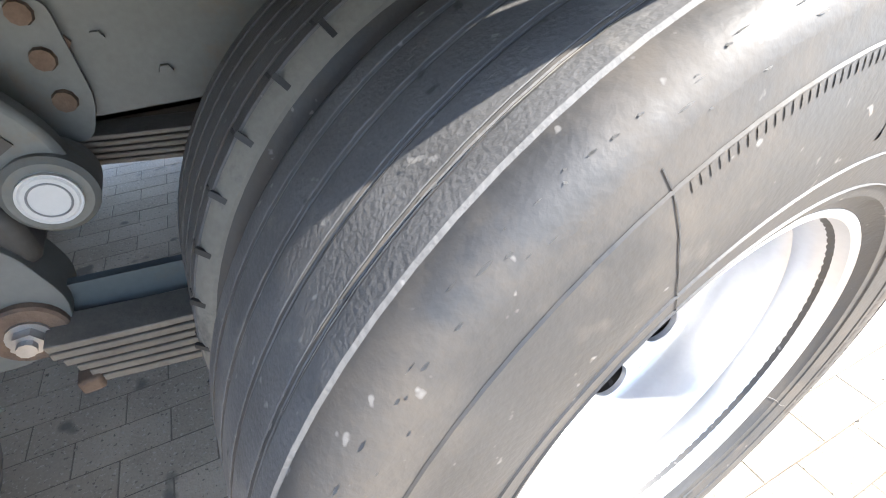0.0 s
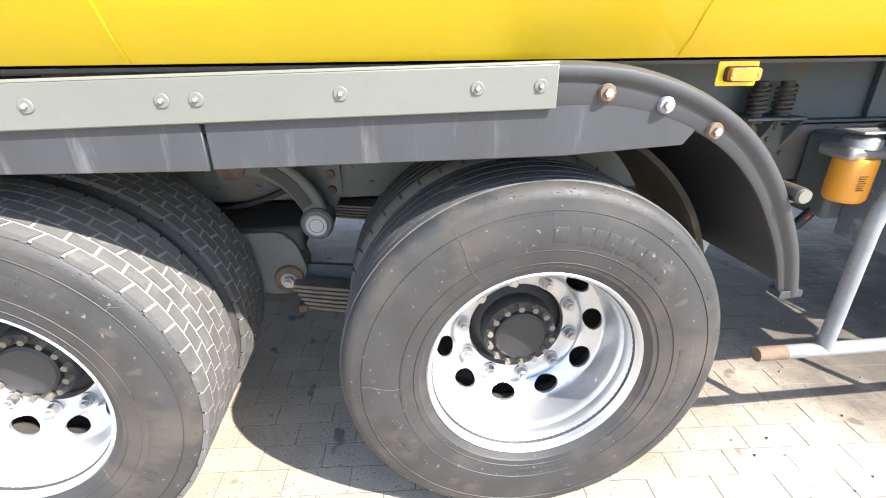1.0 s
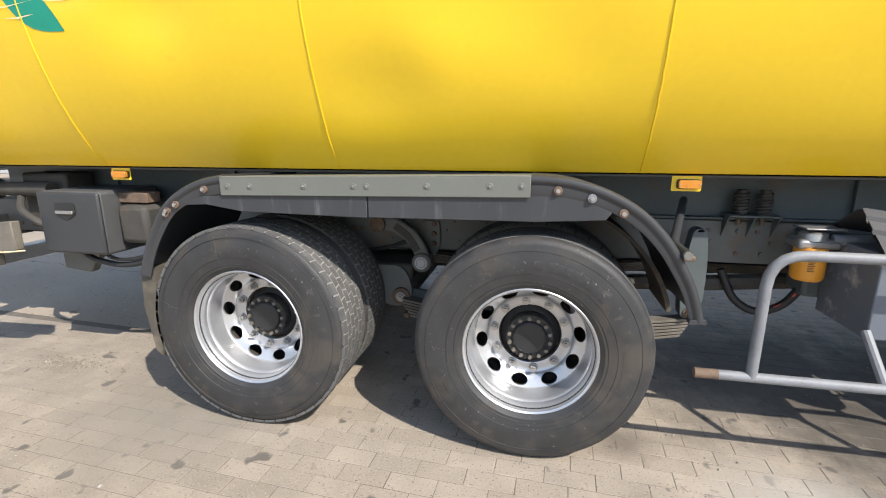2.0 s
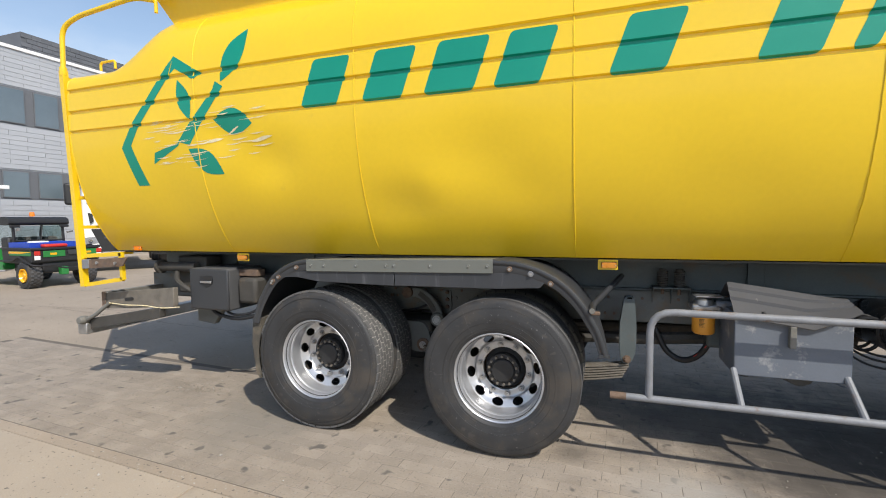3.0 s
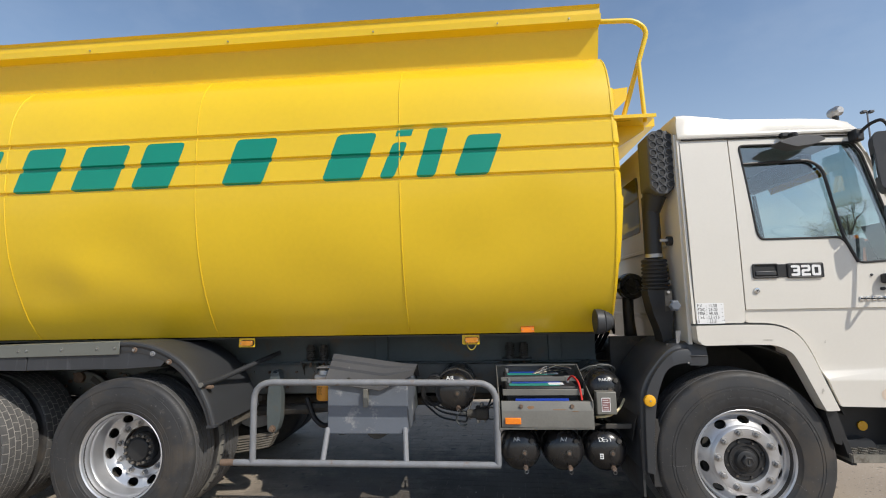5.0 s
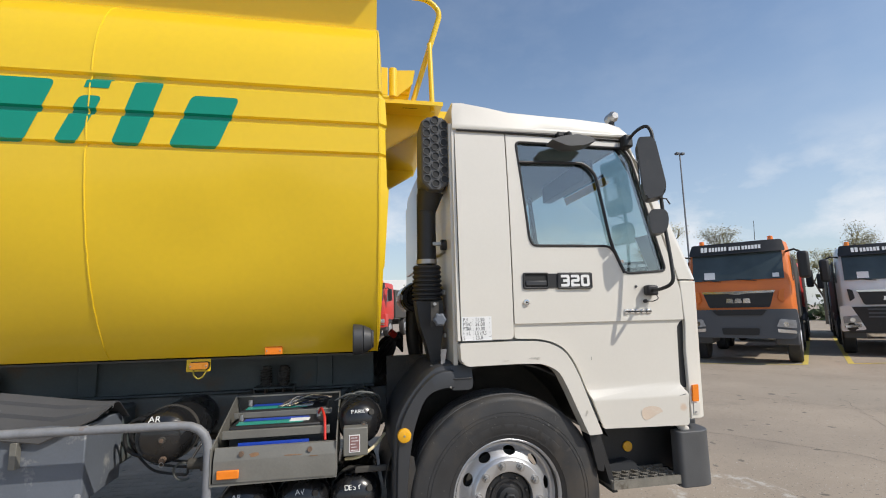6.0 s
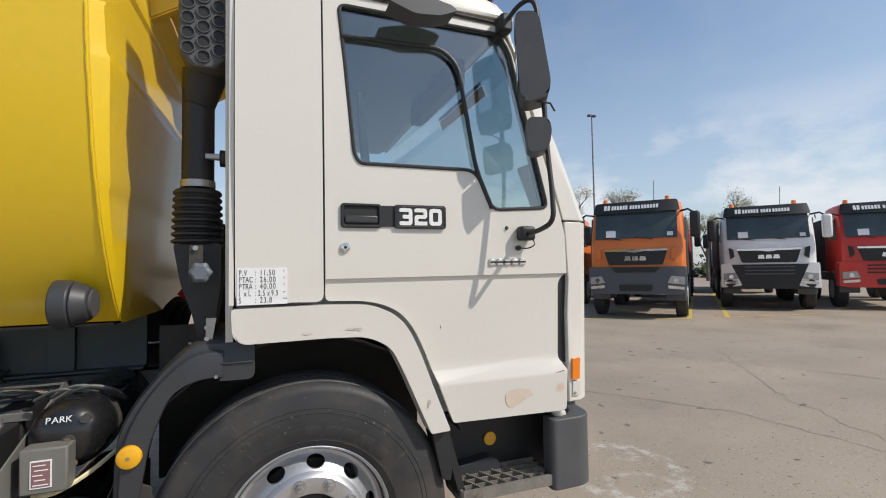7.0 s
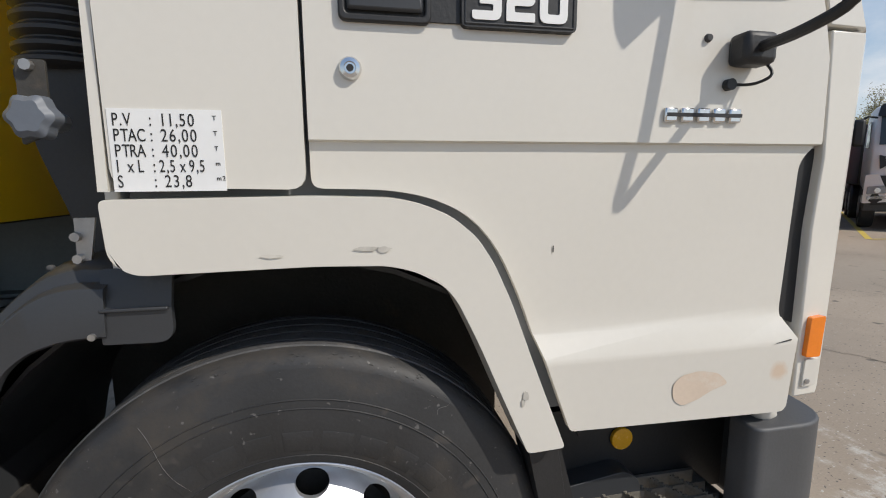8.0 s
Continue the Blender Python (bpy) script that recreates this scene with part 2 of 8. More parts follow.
SKIRT = mat("streaked_skirt_plastic", (0.036, 0.038, 0.043), 0.5, 0, 0.16, 5, 0.05, 150, stain=(0.10, 0.103, 0.108), stain_at=0.56, stain_scale=6,
            stain_rough=0.7, stretch=(2.2, 1, 0.28))
MIRRORGREY = mat("weathered_mirror_plastic", (0.080, 0.081, 0.084), 0.55, 0, 0.14, 8, 0.06, 150, stain=(0.12, 0.118, 0.112), stain_at=0.62, stain_scale=9, stain_rough=0.75)
BLACK = mat("black_plastic", (0.019, 0.019, 0.020), 0.5, 0, 0.2, 10, 0.15, 140)
GLOSSBLACK = mat("gloss_black_tank", (0.012, 0.012, 0.013), 0.27, 0, 0.2, 8, 0.03, 60, coat=0.3, stain=(0.05, 0.045, 0.04), stain_at=0.66,
                 stain_scale=9, stain_rough=0.6)
LIDGREY = mat("scratched_grey_lid", (0.060, 0.060, 0.063), 0.78, 0, 0.12, 6, 0.08, 80, stain=(0.24, 0.23, 0.21), stain_at=0.68, stain_scale=14)
GREYBOX = mat("chipped_grey_box", (0.122, 0.138, 0.165), 0.5, 0, 0.1, 6, 0.1, 80, stain=(0.36, 0.36, 0.345), stain_at=0.575, stain_scale=7,
              stain_rough=0.8)
LENS = mat("clear_lamp_lens", (0.42, 0.43, 0.44), 0.12, 0.3, 0.25, 12, coat=0.5)
SCREEN = mat("dark_teal_windscreen", (0.06, 0.08, 0.085), 0.10, 0, 0.25, 2, spec=0.5, rvar=0.04)
BATBOX = mat("olive_grey_sheet", (0.168, 0.163, 0.145), 0.5, 0.1, 0.15, 7, 0.1, 90, stain=(0.27, 0.13, 0.05), stain_at=0.70, stain_scale=8)
ORANGE = mat("amber_lens", (0.85, 0.22, 0.01), 0.2, 0, 0.08, 30, 0.1, 200, coat=0.5)
LAMPGLASS = mat("dull_amber_lens", (0.56, 0.21, 0.018), 0.3, 0, 0.15, 40, 0.2, 200, coat=0.3)
WIRE = mat("olive_yellow_wire", (0.36, 0.29, 0.04), 0.5, 0, 0.1, 20)
AMBER = mat("yellow_reflector", (0.80, 0.40, 0.01), 0.25, 0, 0.08, 60, 0.2, 300, coat=0.4)
DUSTY = mat("dusty_black_plastic", (0.075, 0.066, 0.053), 0.85, 0, 0.3, 5, 0.2, 90, stain=(0.15, 0.125, 0.09), stain_at=0.5, stain_scale=4)
FILTER = mat("orange_filter_can", (0.74, 0.31, 0.03), 0.35, 0, 0.1, 10, 0.02, 60, coat=0.2)
BLUE = mat("blue_plastic", (0.015, 0.06, 0.42), 0.4, 0, 0.1, 10)
TEAL = mat("green_label", (0.03, 0.28, 0.22), 0.4, 0, 0.1, 10)
RED = mat("red_plastic", (0.55, 0.03, 0.02), 0.4, 0, 0.1, 10)
INK = mat("black_ink", (0.015, 0.015, 0.015), 0.6, 0, 0.05)
CHALK = mat("white_marker", (0.72, 0.72, 0.70), 0.8, 0, 0.15, 40)
PAPER = mat("white_sticker", (0.78, 0.78, 0.77), 0.5, 0, 0.04, 12, stain=(0.6, 0.59, 0.57), stain_at=0.68, stain_scale=20)
CHROME = mat("chrome", (0.72, 0.72, 0.72), 0.14, 1.0, 0.05)
MIRROR = mat("mirror_glass", (0.85, 0.86, 0.87), 0.02, 1.0, 0.0, rvar=0.0)
GLASS = glass_mat("window_glass", (0.78, 0.86, 0.86))
DARKGLASS = mat("dark_window_glass", (0.02, 0.028, 0.032), 0.05, 0, 0.2, 1, spec=1.0, rvar=0.03)
# pale blue base colour stands in for the sky reflected in the office panes
OFFICEGLASS = mat("sky_toned_office_glass", (0.10, 0.135, 0.16), 0.06, 0, 0.35, 0.5, spec=1.0, rvar=0.03, coat=0.6)
SEAT = mat("grey_seat_cloth", (0.09, 0.095, 0.105), 0.95, 0, 0.2, 20, 0.3, 200)
LINING = mat("pale_cab_lining", (0.50, 0.50, 0.49), 0.85, 0, 0.06, 10, 0.1, 100)
SPRING = mat("grimy_spring_steel", (0.155, 0.138, 0.115), 0.75, 0.1, 0.3, 14, 0.3, 100, stain=(0.20, 0.12, 0.07), stain_at=0.62, stain_scale=10)
TRIMGREY = mat("grey_cab_trim", (0.22, 0.225, 0.23), 0.7, 0, 0.1, 10, 0.1, 100)
ASPHALT = mat("old_asphalt", (0.322, 0.264, 0.202), 0.9, 0, 0.2, 0.7, 0.8, 90, stain=(0.222, 0.186, 0.146), stain_at=0.57, stain_scale=0.55,
              spots=[((-2.95, 1.22), 0.22, (0.46, 0.43, 0.38), 0.75), ((-2.5, 0.75), 0.3, (0.32, 0.28, 0.23), 0.5), ((7.6, 3.2), 1.2, (0.20, 0.168, 0.135), 0.35), ((11.5, 5.0), 1.6, (0.30, 0.255, 0.20), 0.5)],
              speck=[((0.44, 0.41, 0.36), 45, 0.655), ((0.11, 0.095, 0.08), 38, 0.65), ((0.13, 0.112, 0.09), 5.0, 0.68)],
              rings=[((6.19, 1.86), 0.42, 0.075, (0.56, 0.535, 0.49), 0.6), ((6.42, 2.0), 0.05, 0.06, (0.55, 0.53, 0.48), 0.5), ((6.15, 1.55), 0.22, 0.05, (0.53, 0.51, 0.46), 0.4)])
CONCRETE = mat("pale_concrete", (0.375, 0.315, 0.245), 0.9, 0, 0.12, 1.3, 0.6, 110, stain=(0.26, 0.22, 0.172), stain_at=0.60, stain_scale=1.5,
               speck=[((0.40, 0.37, 0.32), 50, 0.68), ((0.15, 0.13, 0.11), 42, 0.67)])
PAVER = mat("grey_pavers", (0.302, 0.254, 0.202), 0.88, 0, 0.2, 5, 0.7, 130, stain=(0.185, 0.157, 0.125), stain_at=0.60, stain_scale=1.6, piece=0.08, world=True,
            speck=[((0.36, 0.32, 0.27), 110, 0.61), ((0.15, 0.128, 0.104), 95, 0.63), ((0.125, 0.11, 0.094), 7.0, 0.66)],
            # the wide dark spots are oil stains deepened to paint in the truck's shade
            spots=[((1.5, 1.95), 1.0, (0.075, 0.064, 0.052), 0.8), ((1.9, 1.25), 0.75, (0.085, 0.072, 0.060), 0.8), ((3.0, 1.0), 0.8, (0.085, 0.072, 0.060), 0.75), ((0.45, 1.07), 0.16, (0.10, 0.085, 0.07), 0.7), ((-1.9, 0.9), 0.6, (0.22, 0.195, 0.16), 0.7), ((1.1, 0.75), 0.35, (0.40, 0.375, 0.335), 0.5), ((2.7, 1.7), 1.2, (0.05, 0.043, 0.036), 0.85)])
SAND = mat("joint_sand", (0.135, 0.114, 0.092), 0.95, 0, 0.25, 20, 0.5, 200)
LINE = mat("yellow_line_paint", (0.55, 0.42, 0.08), 0.8, 0, 0.25, 8, 0.2, 90, stain=(0.28, 0.25, 0.19), stain_at=0.55, stain_scale=6)
OLDPAINT = mat("faded_white_paint", (0.38, 0.36, 0.32), 0.85, 0, 0.25, 12, 0.3, 100, stain=(0.205, 0.176, 0.14), stain_at=0.36, stain_scale=14)
CLAD = mat("silver_cladding", (0.44, 0.45, 0.47), 0.5, 0.2, 0.04, 1.0, 0.02, 30, piece=0.03)
DARKCLAD = mat("dark_grey_cladding", (0.11, 0.115, 0.125), 0.55, 0, 0.1, 1.0, 0.02, 30, piece=0.08)
FRAME = mat("grey_window_frame", (0.13, 0.135, 0.145), 0.5, 0, 0.05)
BARK = mat("bark", (0.13, 0.105, 0.08), 0.9, 0, 0.3, 6, 0.4, 40)
LEAF = mat("spring_leaves", (0.27, 0.24, 0.10), 0.7, 0, 0.3, 3, piece=0.3)
HEDGE = mat("hedge_leaves", (0.07, 0.10, 0.03), 0.7, 0, 0.3, 3, piece=0.3)


def plain(name, base, rough=0.4, coat=0.2):
    return mat(name, base, rough, 0, 0.05, 2.0, 0.02, 40, coat=coat)


T_ORANGE, T_WHITE, T_RED = plain("orange_truck_paint", (0.74, 0.185, 0.03)), plain("white_truck_paint", (0.84, 0.83, 0.81)), plain("red_truck_paint", (0.58, 0.04, 0.03))
T_BLUE, G_GREEN, T_GREY = plain("blue_truck_paint", (0.03, 0.10, 0.30)), plain("utility_green", (0.02, 0.19, 0.04)), plain("bumper_grey", (0.09, 0.095, 0.105), 0.55, 0)


# ---- mesh helpers ----
def part(name, bm, material, parent=None, label="", bev=0.0, smooth=True, segs=2):
    """Links a bmesh as one mesh object, under a thing or a part."""
    me = bpy.data.meshes.new(name)
    bmesh.ops.recalc_face_normals(bm, faces=bm.faces)
    bm.to_mesh(me)
    bm.free()
    me.materials.append(material)
    if smooth:
        me.shade_smooth()
        me.set_sharp_from_angle(angle=radians(32))
    ob = new(name, me)
    ob.parent = parent
    if label:
        ob["label"] = label
    if bev:
        md = ob.modifiers.new("bevel", "BEVEL")
        md.width, md.segments, md.limit_method, md.angle_limit = bev, segs, "ANGLE", radians(35)
        md.harden_normals = False
    return ob


def thing(name, place=(0, 0, 0), label="", category="", group="", rz=0.0):
    ob = new(name)
    ob.matrix_basis = pose(*place, 0, 0, rz)
    return tagged(ob, label, category, group)


def box(x0, x1, y0, y1, z0, z1, bm=None, m=None):
    bm = bm or bmesh.new()
    vs = [bm.verts.new(p) for p in ((x0, y0, z0), (x1, y0, z0), (x1, y1, z0), (x0, y1, z0), (x0, y0, z1), (x1, y0, z1), (x1, y1, z1), (x0, y1, z1))]
    for q in ((0, 3, 2, 1), (4, 5, 6, 7), (0, 1, 5, 4), (1, 2, 6, 5), (2, 3, 7, 6), (3, 0, 4, 7)):
        bm.faces.new([vs[i] for i in q])
    if m:
        bmesh.ops.transform(bm, matrix=m, verts=vs)
    return bm


def rod(p0, p1, r0, r1=None, seg=16, bm=None):
    """A capped round bar or cone from p0 to p1."""
    bm = bm or bmesh.new()
    r1 = r0 if r1 is None else r1
    p0, p1 = Vector(p0), Vector(p1)
    q = (p1 - p0).to_track_quat("Z", "Y")
    a = [bm.verts.new(p0 + q @ Vector((r0 * math.cos(2 * math.pi * i / seg), r0 * math.sin(2 * math.pi * i / seg), 0))) for i in range(seg)]
    b = [bm.verts.new(p1 + q @ Vector((r1 * math.cos(2 * math.pi * i / seg), r1 * math.sin(2 * math.pi * i / seg), 0))) for i in range(seg)]
    for i in range(seg):
        bm.faces.new((a[i], a[(i + 1) % seg], b[(i + 1) % seg], b[i]))
    bm.faces.new(a[::-1]), bm.faces.new(b)
    return bm


def bend(points, radius, steps=5):
    """Rounds the corners of a line of points."""
    pts = [Vector(p) for p in points]
    out = [pts[0]]
    for a, b, c in zip(pts, pts[1:], pts[2:]):
        d0, d1 = (a - b), (c - b)
        r = min(radius, d0.length * 0.48, d1.length * 0.48)
        s, e = b + d0.normalized() * r, b + d1.normalized() * r
        for i in range(steps + 1):
            u = i / steps
            out.append(s * (1 - u) ** 2 + b * 2 * u * (1 - u) + e * u * u)
    return out + [pts[-1]]


def tube(points, r, seg=10, bm=None, corner=0.0, flat=None):
    """A tube along points; flat = (width, thickness) gives a flat bar."""
    bm = bm or bmesh.new()
    pts = bend(points, corner) if corner else [Vector(p) for p in points]
    rings, prev = [], None
    for i, p in enumerate(pts):
        d = (pts[min(i + 1, len(pts) - 1)] - pts[max(i - 1, 0)]).normalized()
        if prev is None:
            side = d.cross(Vector((0, 0, 1)))
            side = side.normalized() if side.length > 0.05 else d.cross(Vector((0, 1, 0))).normalized()
        else:
            side = (prev - d * prev.dot(d)).normalized()
        prev, up = side, side.cross(d)
        if flat:
            w, t = flat[0] / 2, flat[1] / 2
            ring = [p + side * a * w + up * b * t for a, b in ((-1, -1), (1, -1), (1, 1), (-1, 1))]
        else:
            ring = [p + side * r * math.cos(2 * math.pi * k / seg) + up * r * math.sin(2 * math.pi * k / seg) for k in range(seg)]
        rings.append([bm.verts.new(v) for v in ring])
    n = len(rings[0])
    for a, b in zip(rings, rings[1:]):
        for k in range(n):
            bm.faces.new((a[k], a[(k + 1) % n], b[(k + 1) % n], b[k]))
    bm.faces.new(rings[0][::-1]), bm.faces.new(rings[-1])
    return bm


def lathe(profile, seg=64, bm=None, closed=True, at=(0, 0, 0), arc=None):
    """Turns a profile of (radius, y) round the y axis."""
    bm = bm or bmesh.new()
    c = Vector(at)
    a0, a1 = arc or (0, 2 * math.pi)
    n = seg if arc is None else seg + 1
    rings = [[bm.verts.new(c + Vector((r * math.cos(a0 + (a1 - a0) * i / seg), y, r * math.sin(a0 + (a1 - a0) * i / seg)))) for r, y in profile] for i in range(n)]
    k = len(profile)
    for i in range(n if arc is None else n - 1):
        a, b = rings[i], rings[(i + 1) % n]
        for j in range(k if closed else k - 1):
            bm.faces.new((a[j], a[(j + 1) % k], b[(j + 1) % k], b[j]))
    if not arc and not closed:
        for j in (0, k - 1):
            if profile[j][0] < 1e-4:
                bmesh.ops.remove_doubles(bm, verts=[r[j] for r in rings], dist=1e-4)
    if arc and closed:
        bm.faces.new(rings[0]), bm.faces.new(rings[-1][::-1])
    return bm


def plate(outer, y0, y1, holes=(), bm=None, curve=None, cuts=()):
    """A sheet with the outline outer in x and z, holes through it, from y0 to y1; curve(x, z) shifts it in y."""
    bm = bm or bmesh.new()
    flat = bmesh.new()
    for loop in (outer, *holes):
        vs = [flat.verts.new((x, 0, z)) for x, z in loop]
        for i in range(len(vs)):
            flat.edges.new((vs[i], vs[(i + 1) % len(vs)]))
    bmesh.ops.triangle_fill(flat, use_beauty=True, use_dissolve=False, edges=flat.edges[:])
    for axis, value in cuts:
        co, no = ((value, 0, 0), (1, 0, 0)) if axis == "x" else ((0, 0, value), (0, 0, 1))
        bmesh.ops.bisect_plane(flat, geom=flat.verts[:] + flat.edges[:] + flat.faces[:], plane_co=co, plane_no=no, dist=1e-5)
    flat.verts.index_update()
    shift = [curve(v.co.x, v.co.z) if curve else 0.0 for v in flat.verts]
    front = [bm.verts.new((v.co.x, y0 + s, v.co.z)) for v, s in zip(flat.verts, shift)]
    back = [bm.verts.new((v.co.x, y1 + s, v.co.z)) for v, s in zip(flat.verts, shift)]
    for f in flat.faces:
        ids = [v.index for v in f.verts]
        bm.faces.new([front[i] for i in ids]), bm.faces.new([back[i] for i in reversed(ids)])
    for e in flat.edges:
        if len(e.link_faces) == 1:
            i, j = (v.index for v in e.verts)
            bm.faces.new((front[i], front[j], back[j], back[i]))
    flat.free()
    return bm


def rounded(points, radius, steps=4):
    """A closed outline of (x, z) with round corners."""
    out, n = [], len(points)
    for i in range(n):
        a, b, c = (Vector(points[j % n]) for j in (i - 1, i, i + 1))
        r = radius[i] if isinstance(radius, (list, tuple)) else radius
        d0, d1 = a - b, c - b
        r = min(r, d0.length * 0.48, d1.length * 0.48)
        if r < 1e-4:
            out.append(tuple(b))
            continue
        s, e = b + d0.normalized() * r, b + d1.normalized() * r
        for k in range(steps + 1):
            u = k / steps
            out.append(tuple(s * (1 - u) ** 2 + b * 2 * u * (1 - u) + e * u * u))
    return out


def writing(name, text, size, m, material, parent, depth=0.0008, squeeze=1.0, bold=0.0):
    """Letters in the built-in font as a mesh; m places its xy plane."""
    cu = bpy.data.curves.new(name, "FONT")
    cu.body, cu.size, cu.extrude, cu.offset = text, size, depth, bold
    tmp = bpy.data.objects.new(name, cu)
    scene.collection.objects.link(tmp)
    me = bpy.data.meshes.new_from_object(tmp.evaluated_get(bpy.context.evaluated_depsgraph_get()))
    bpy.data.objects.remove(tmp)
    me.transform(m @ Matrix.Diagonal((squeeze, 1, 1, 1)))
    me.materials.clear()
    me.materials.append(material)
    ob = new(name, me)
    ob.parent = parent
    return ob


ADVANCE = {".": 0.29, ",": 0.29, ":": 0.31, "l": 0.28, "1": 0.55, " ": 0.28, "T": 0.56, "m": 0.88, "x": 0.50, "A": 0.68, "S": 0.58, "L": 0.50}


def spell(name, text, size, m, material, parent, depth=0.0008, squeeze=1.0):
    """Writes a text letter by letter, each its own mesh."""
    x = 0.0
    for ch in text:
        if ch != " ":
            writing(name, ch, size, Matrix.Translation((x, 0, 0)) @ m, material, parent, depth, squeeze)
        x += ADVANCE.get(ch, 0.60) * size * squeeze


def side(x, y, z):
    """A pose whose xy plane faces -y: writing on the truck's side."""
    return pose(x, y, z, 90, 0, 0)

# ---- ground ----
GX0, GX1, GY0, GY1 = -7.0, 3.6, 0.03, 4.4
EDGE = Matrix.Translation((-1.4, -0.028, 0)) @ pose(0, 0, 0, 0, 0, -3.4) @ Matrix.Translation((1.4, -0.028, 0))  # slab and paving lie a little askew to the truck
bm = bmesh.new()
far_c = [bm.verts.new((x, y, 0)) for x, y in ((-400, -400), (400, -400), (400, 400), (-400, 400))]
rim_c, low_c = ([bm.verts.new(EDGE @ Vector((x, y, z))) for x, y in ((GX0, GY0), (GX1, GY0), (GX1, GY1), (GX0, GY1))] for z in (0, -0.006))
for i in range(4):
    j = (i + 1) % 4
    bm.faces.new((far_c[i], far_c[j], rim_c[j], rim_c[i])), bm.faces.new((rim_c[i], rim_c[j], low_c[j], low_c[i]))
bm.faces.new(low_c)
ground = tagged(part("ground", bm, ASPHALT, smooth=False), "worn brownish-grey asphalt yard with stains and cracks", "ground", kind="structure")

# ---- the tanker truck ----
CY = 2.08  # the truck's middle
truck = thing("tanker_truck", (0, 0, 0), "yellow tank truck with white cab parked on paving", "truck")

SECT = [(1.23, 1.28), (1.17, 1.345), (1.11, 1.43), (1.05, 1.535), (1.0, 1.64), (0.955, 1.76), (0.92, 1.88), (0.89, 2.02), (0.868, 2.16), (0.855, 2.28),
        (0.85, 2.335), (0.868, 2.343), (0.868, 2.357), (0.85, 2.365), (0.85, 2.50), (0.868, 2.511), (0.868, 2.528), (0.85, 2.536),
        (0.85, 2.68), (0.868, 2.693), (0.868, 2.712), (0.85, 2.722), (0.853, 2.79), (0.866, 2.90), (0.89, 2.99), (0.925, 3.07), (0.98, 3.15),
        (1.06, 3.22), (1.2, 3.29), (1.45, 3.35), (1.75, 3.385), (CY, 3.39)]


def tank_y(z):
    """The near side's y at the height z."""
    for (a, za), (b, zb) in zip(SECT, SECT[1:]):
        if za <= z <= zb:
            return a + (b - a) * (z - za) / (zb - za)
    return SECT[0][0]


def tank_z(x, z):
    """The tank's shoulder comes down at the rear."""
    if z < 2.75:
        return z
    u = min(max((x + 3.42) / 0.62, 0), 1)
    return 2.75 + (z - 2.75) * (0.30 + 0.70 * u * u * (3 - 2 * u))


DENTS = [(-1.75, 2.0, 0.24, 0.17, 0.020), (-2.15, 2.2, 0.16, 0.12, 0.016), (-0.15, 1.95, 0.30, 0.2, 0.015), (0.15, 1.75, 0.20, 0.14, 0.007), (2.45, 1.85, 0.40, 0.22, 0.014),
         (2.75, 2.05, 0.22, 0.2, 0.010), (1.3, 1.7, 0.3, 0.2, 0.008), (-2.8, 1.75, 0.3, 0.3, 0.012), (-0.75, 1.65, 0.26, 0.16, 0.014), (-0.5, 1.78, 0.14, 0.12, -0.006)]


def dent(x, z):
    d = sum(1.5 * a * math.exp(-((x - cx) / sx) ** 2 - ((z - cz) / sz) ** 2) for cx, cz, sx, sz, a in DENTS)
    return d + 0.0025 * noise.noise(Vector((x * 1.3, z * 1.7, 3.1)))


XT0, XT1 = -3.87, 3.33
bm = bmesh.new()
xs = [XT0 + (XT1 - XT0) * i / 150 for i in range(151)]
near_sec = []
for (a, za), (b, zb) in zip(SECT, SECT[1:]):
    n = max(1, int(math.hypot(b - a, zb - za) / 0.05))
    near_sec += [(a + (b - a) * k / n, za + (zb - za) * k / n) for k in range(n)]
full = [(1.7, 1.27)] + near_sec + [(CY, 3.39)] + [(2 * CY - y, z) for y, z in reversed(SECT[:-1])] + [(2 * CY - 1.7, 1.27)]
rings = [[bm.verts.new((x, y + (dent(x, z) if y < CY and z < 3.2 else 0), tank_z(x, z))) for y, z in full] for x in xs]
k = len(full)
for a, b in zip(rings, rings[1:]):
    for j in range(k):
        bm.faces.new((a[j], b[j], b[(j + 1) % k], a[(j + 1) % k]))
bm.faces.new(rings[0])
tank = part("tank_body", bm, YELLOW, truck, "dented yellow steel tank with pressed ribs")

# front head: folded plates set inside the rim
bm = bmesh.new()
HEAD = [(1.27, 3.325), (1.40, 3.335), (1.74, 3.345), (1.76, 3.352), (2.17, 3.372), (2.19, 3.362), (2.51, 3.352), (2.53, 3.362), (2.69, 3.352), (2.71, 3.34), (3.0, 3.33), (3.38, 3.31)]
cols = []
zs = sorted({z for _, z in near_sec if z < 3.3} | {z for z, _ in HEAD})
for z in zs:
    x = np.interp(z, [h for h, _ in HEAD], [v for _, v in HEAD])
    y = tank_y(max(z, 1.28)) + dent(3.33, z)
    cols.append([bm.verts.new((3.329 if i in (0, 12) else x + 0.02 * math.sin(math.pi * i / 12), y + (2 * CY - 2 * y) * (0, 0.012, 0.1, 0.2, 0.3, 0.4, 0.5, 0.6, 0.7, 0.8, 0.9, 0.988, 1)[i], z)) for i in range(13)])
for a, b in zip(cols, cols[1:]):
    for i in range(12):
        bm.faces.new((a[i], a[i + 1], b[i + 1], b[i]))
part("front_head", bm, YELLOW, tank, "folded yellow plate with horizontal ribs")


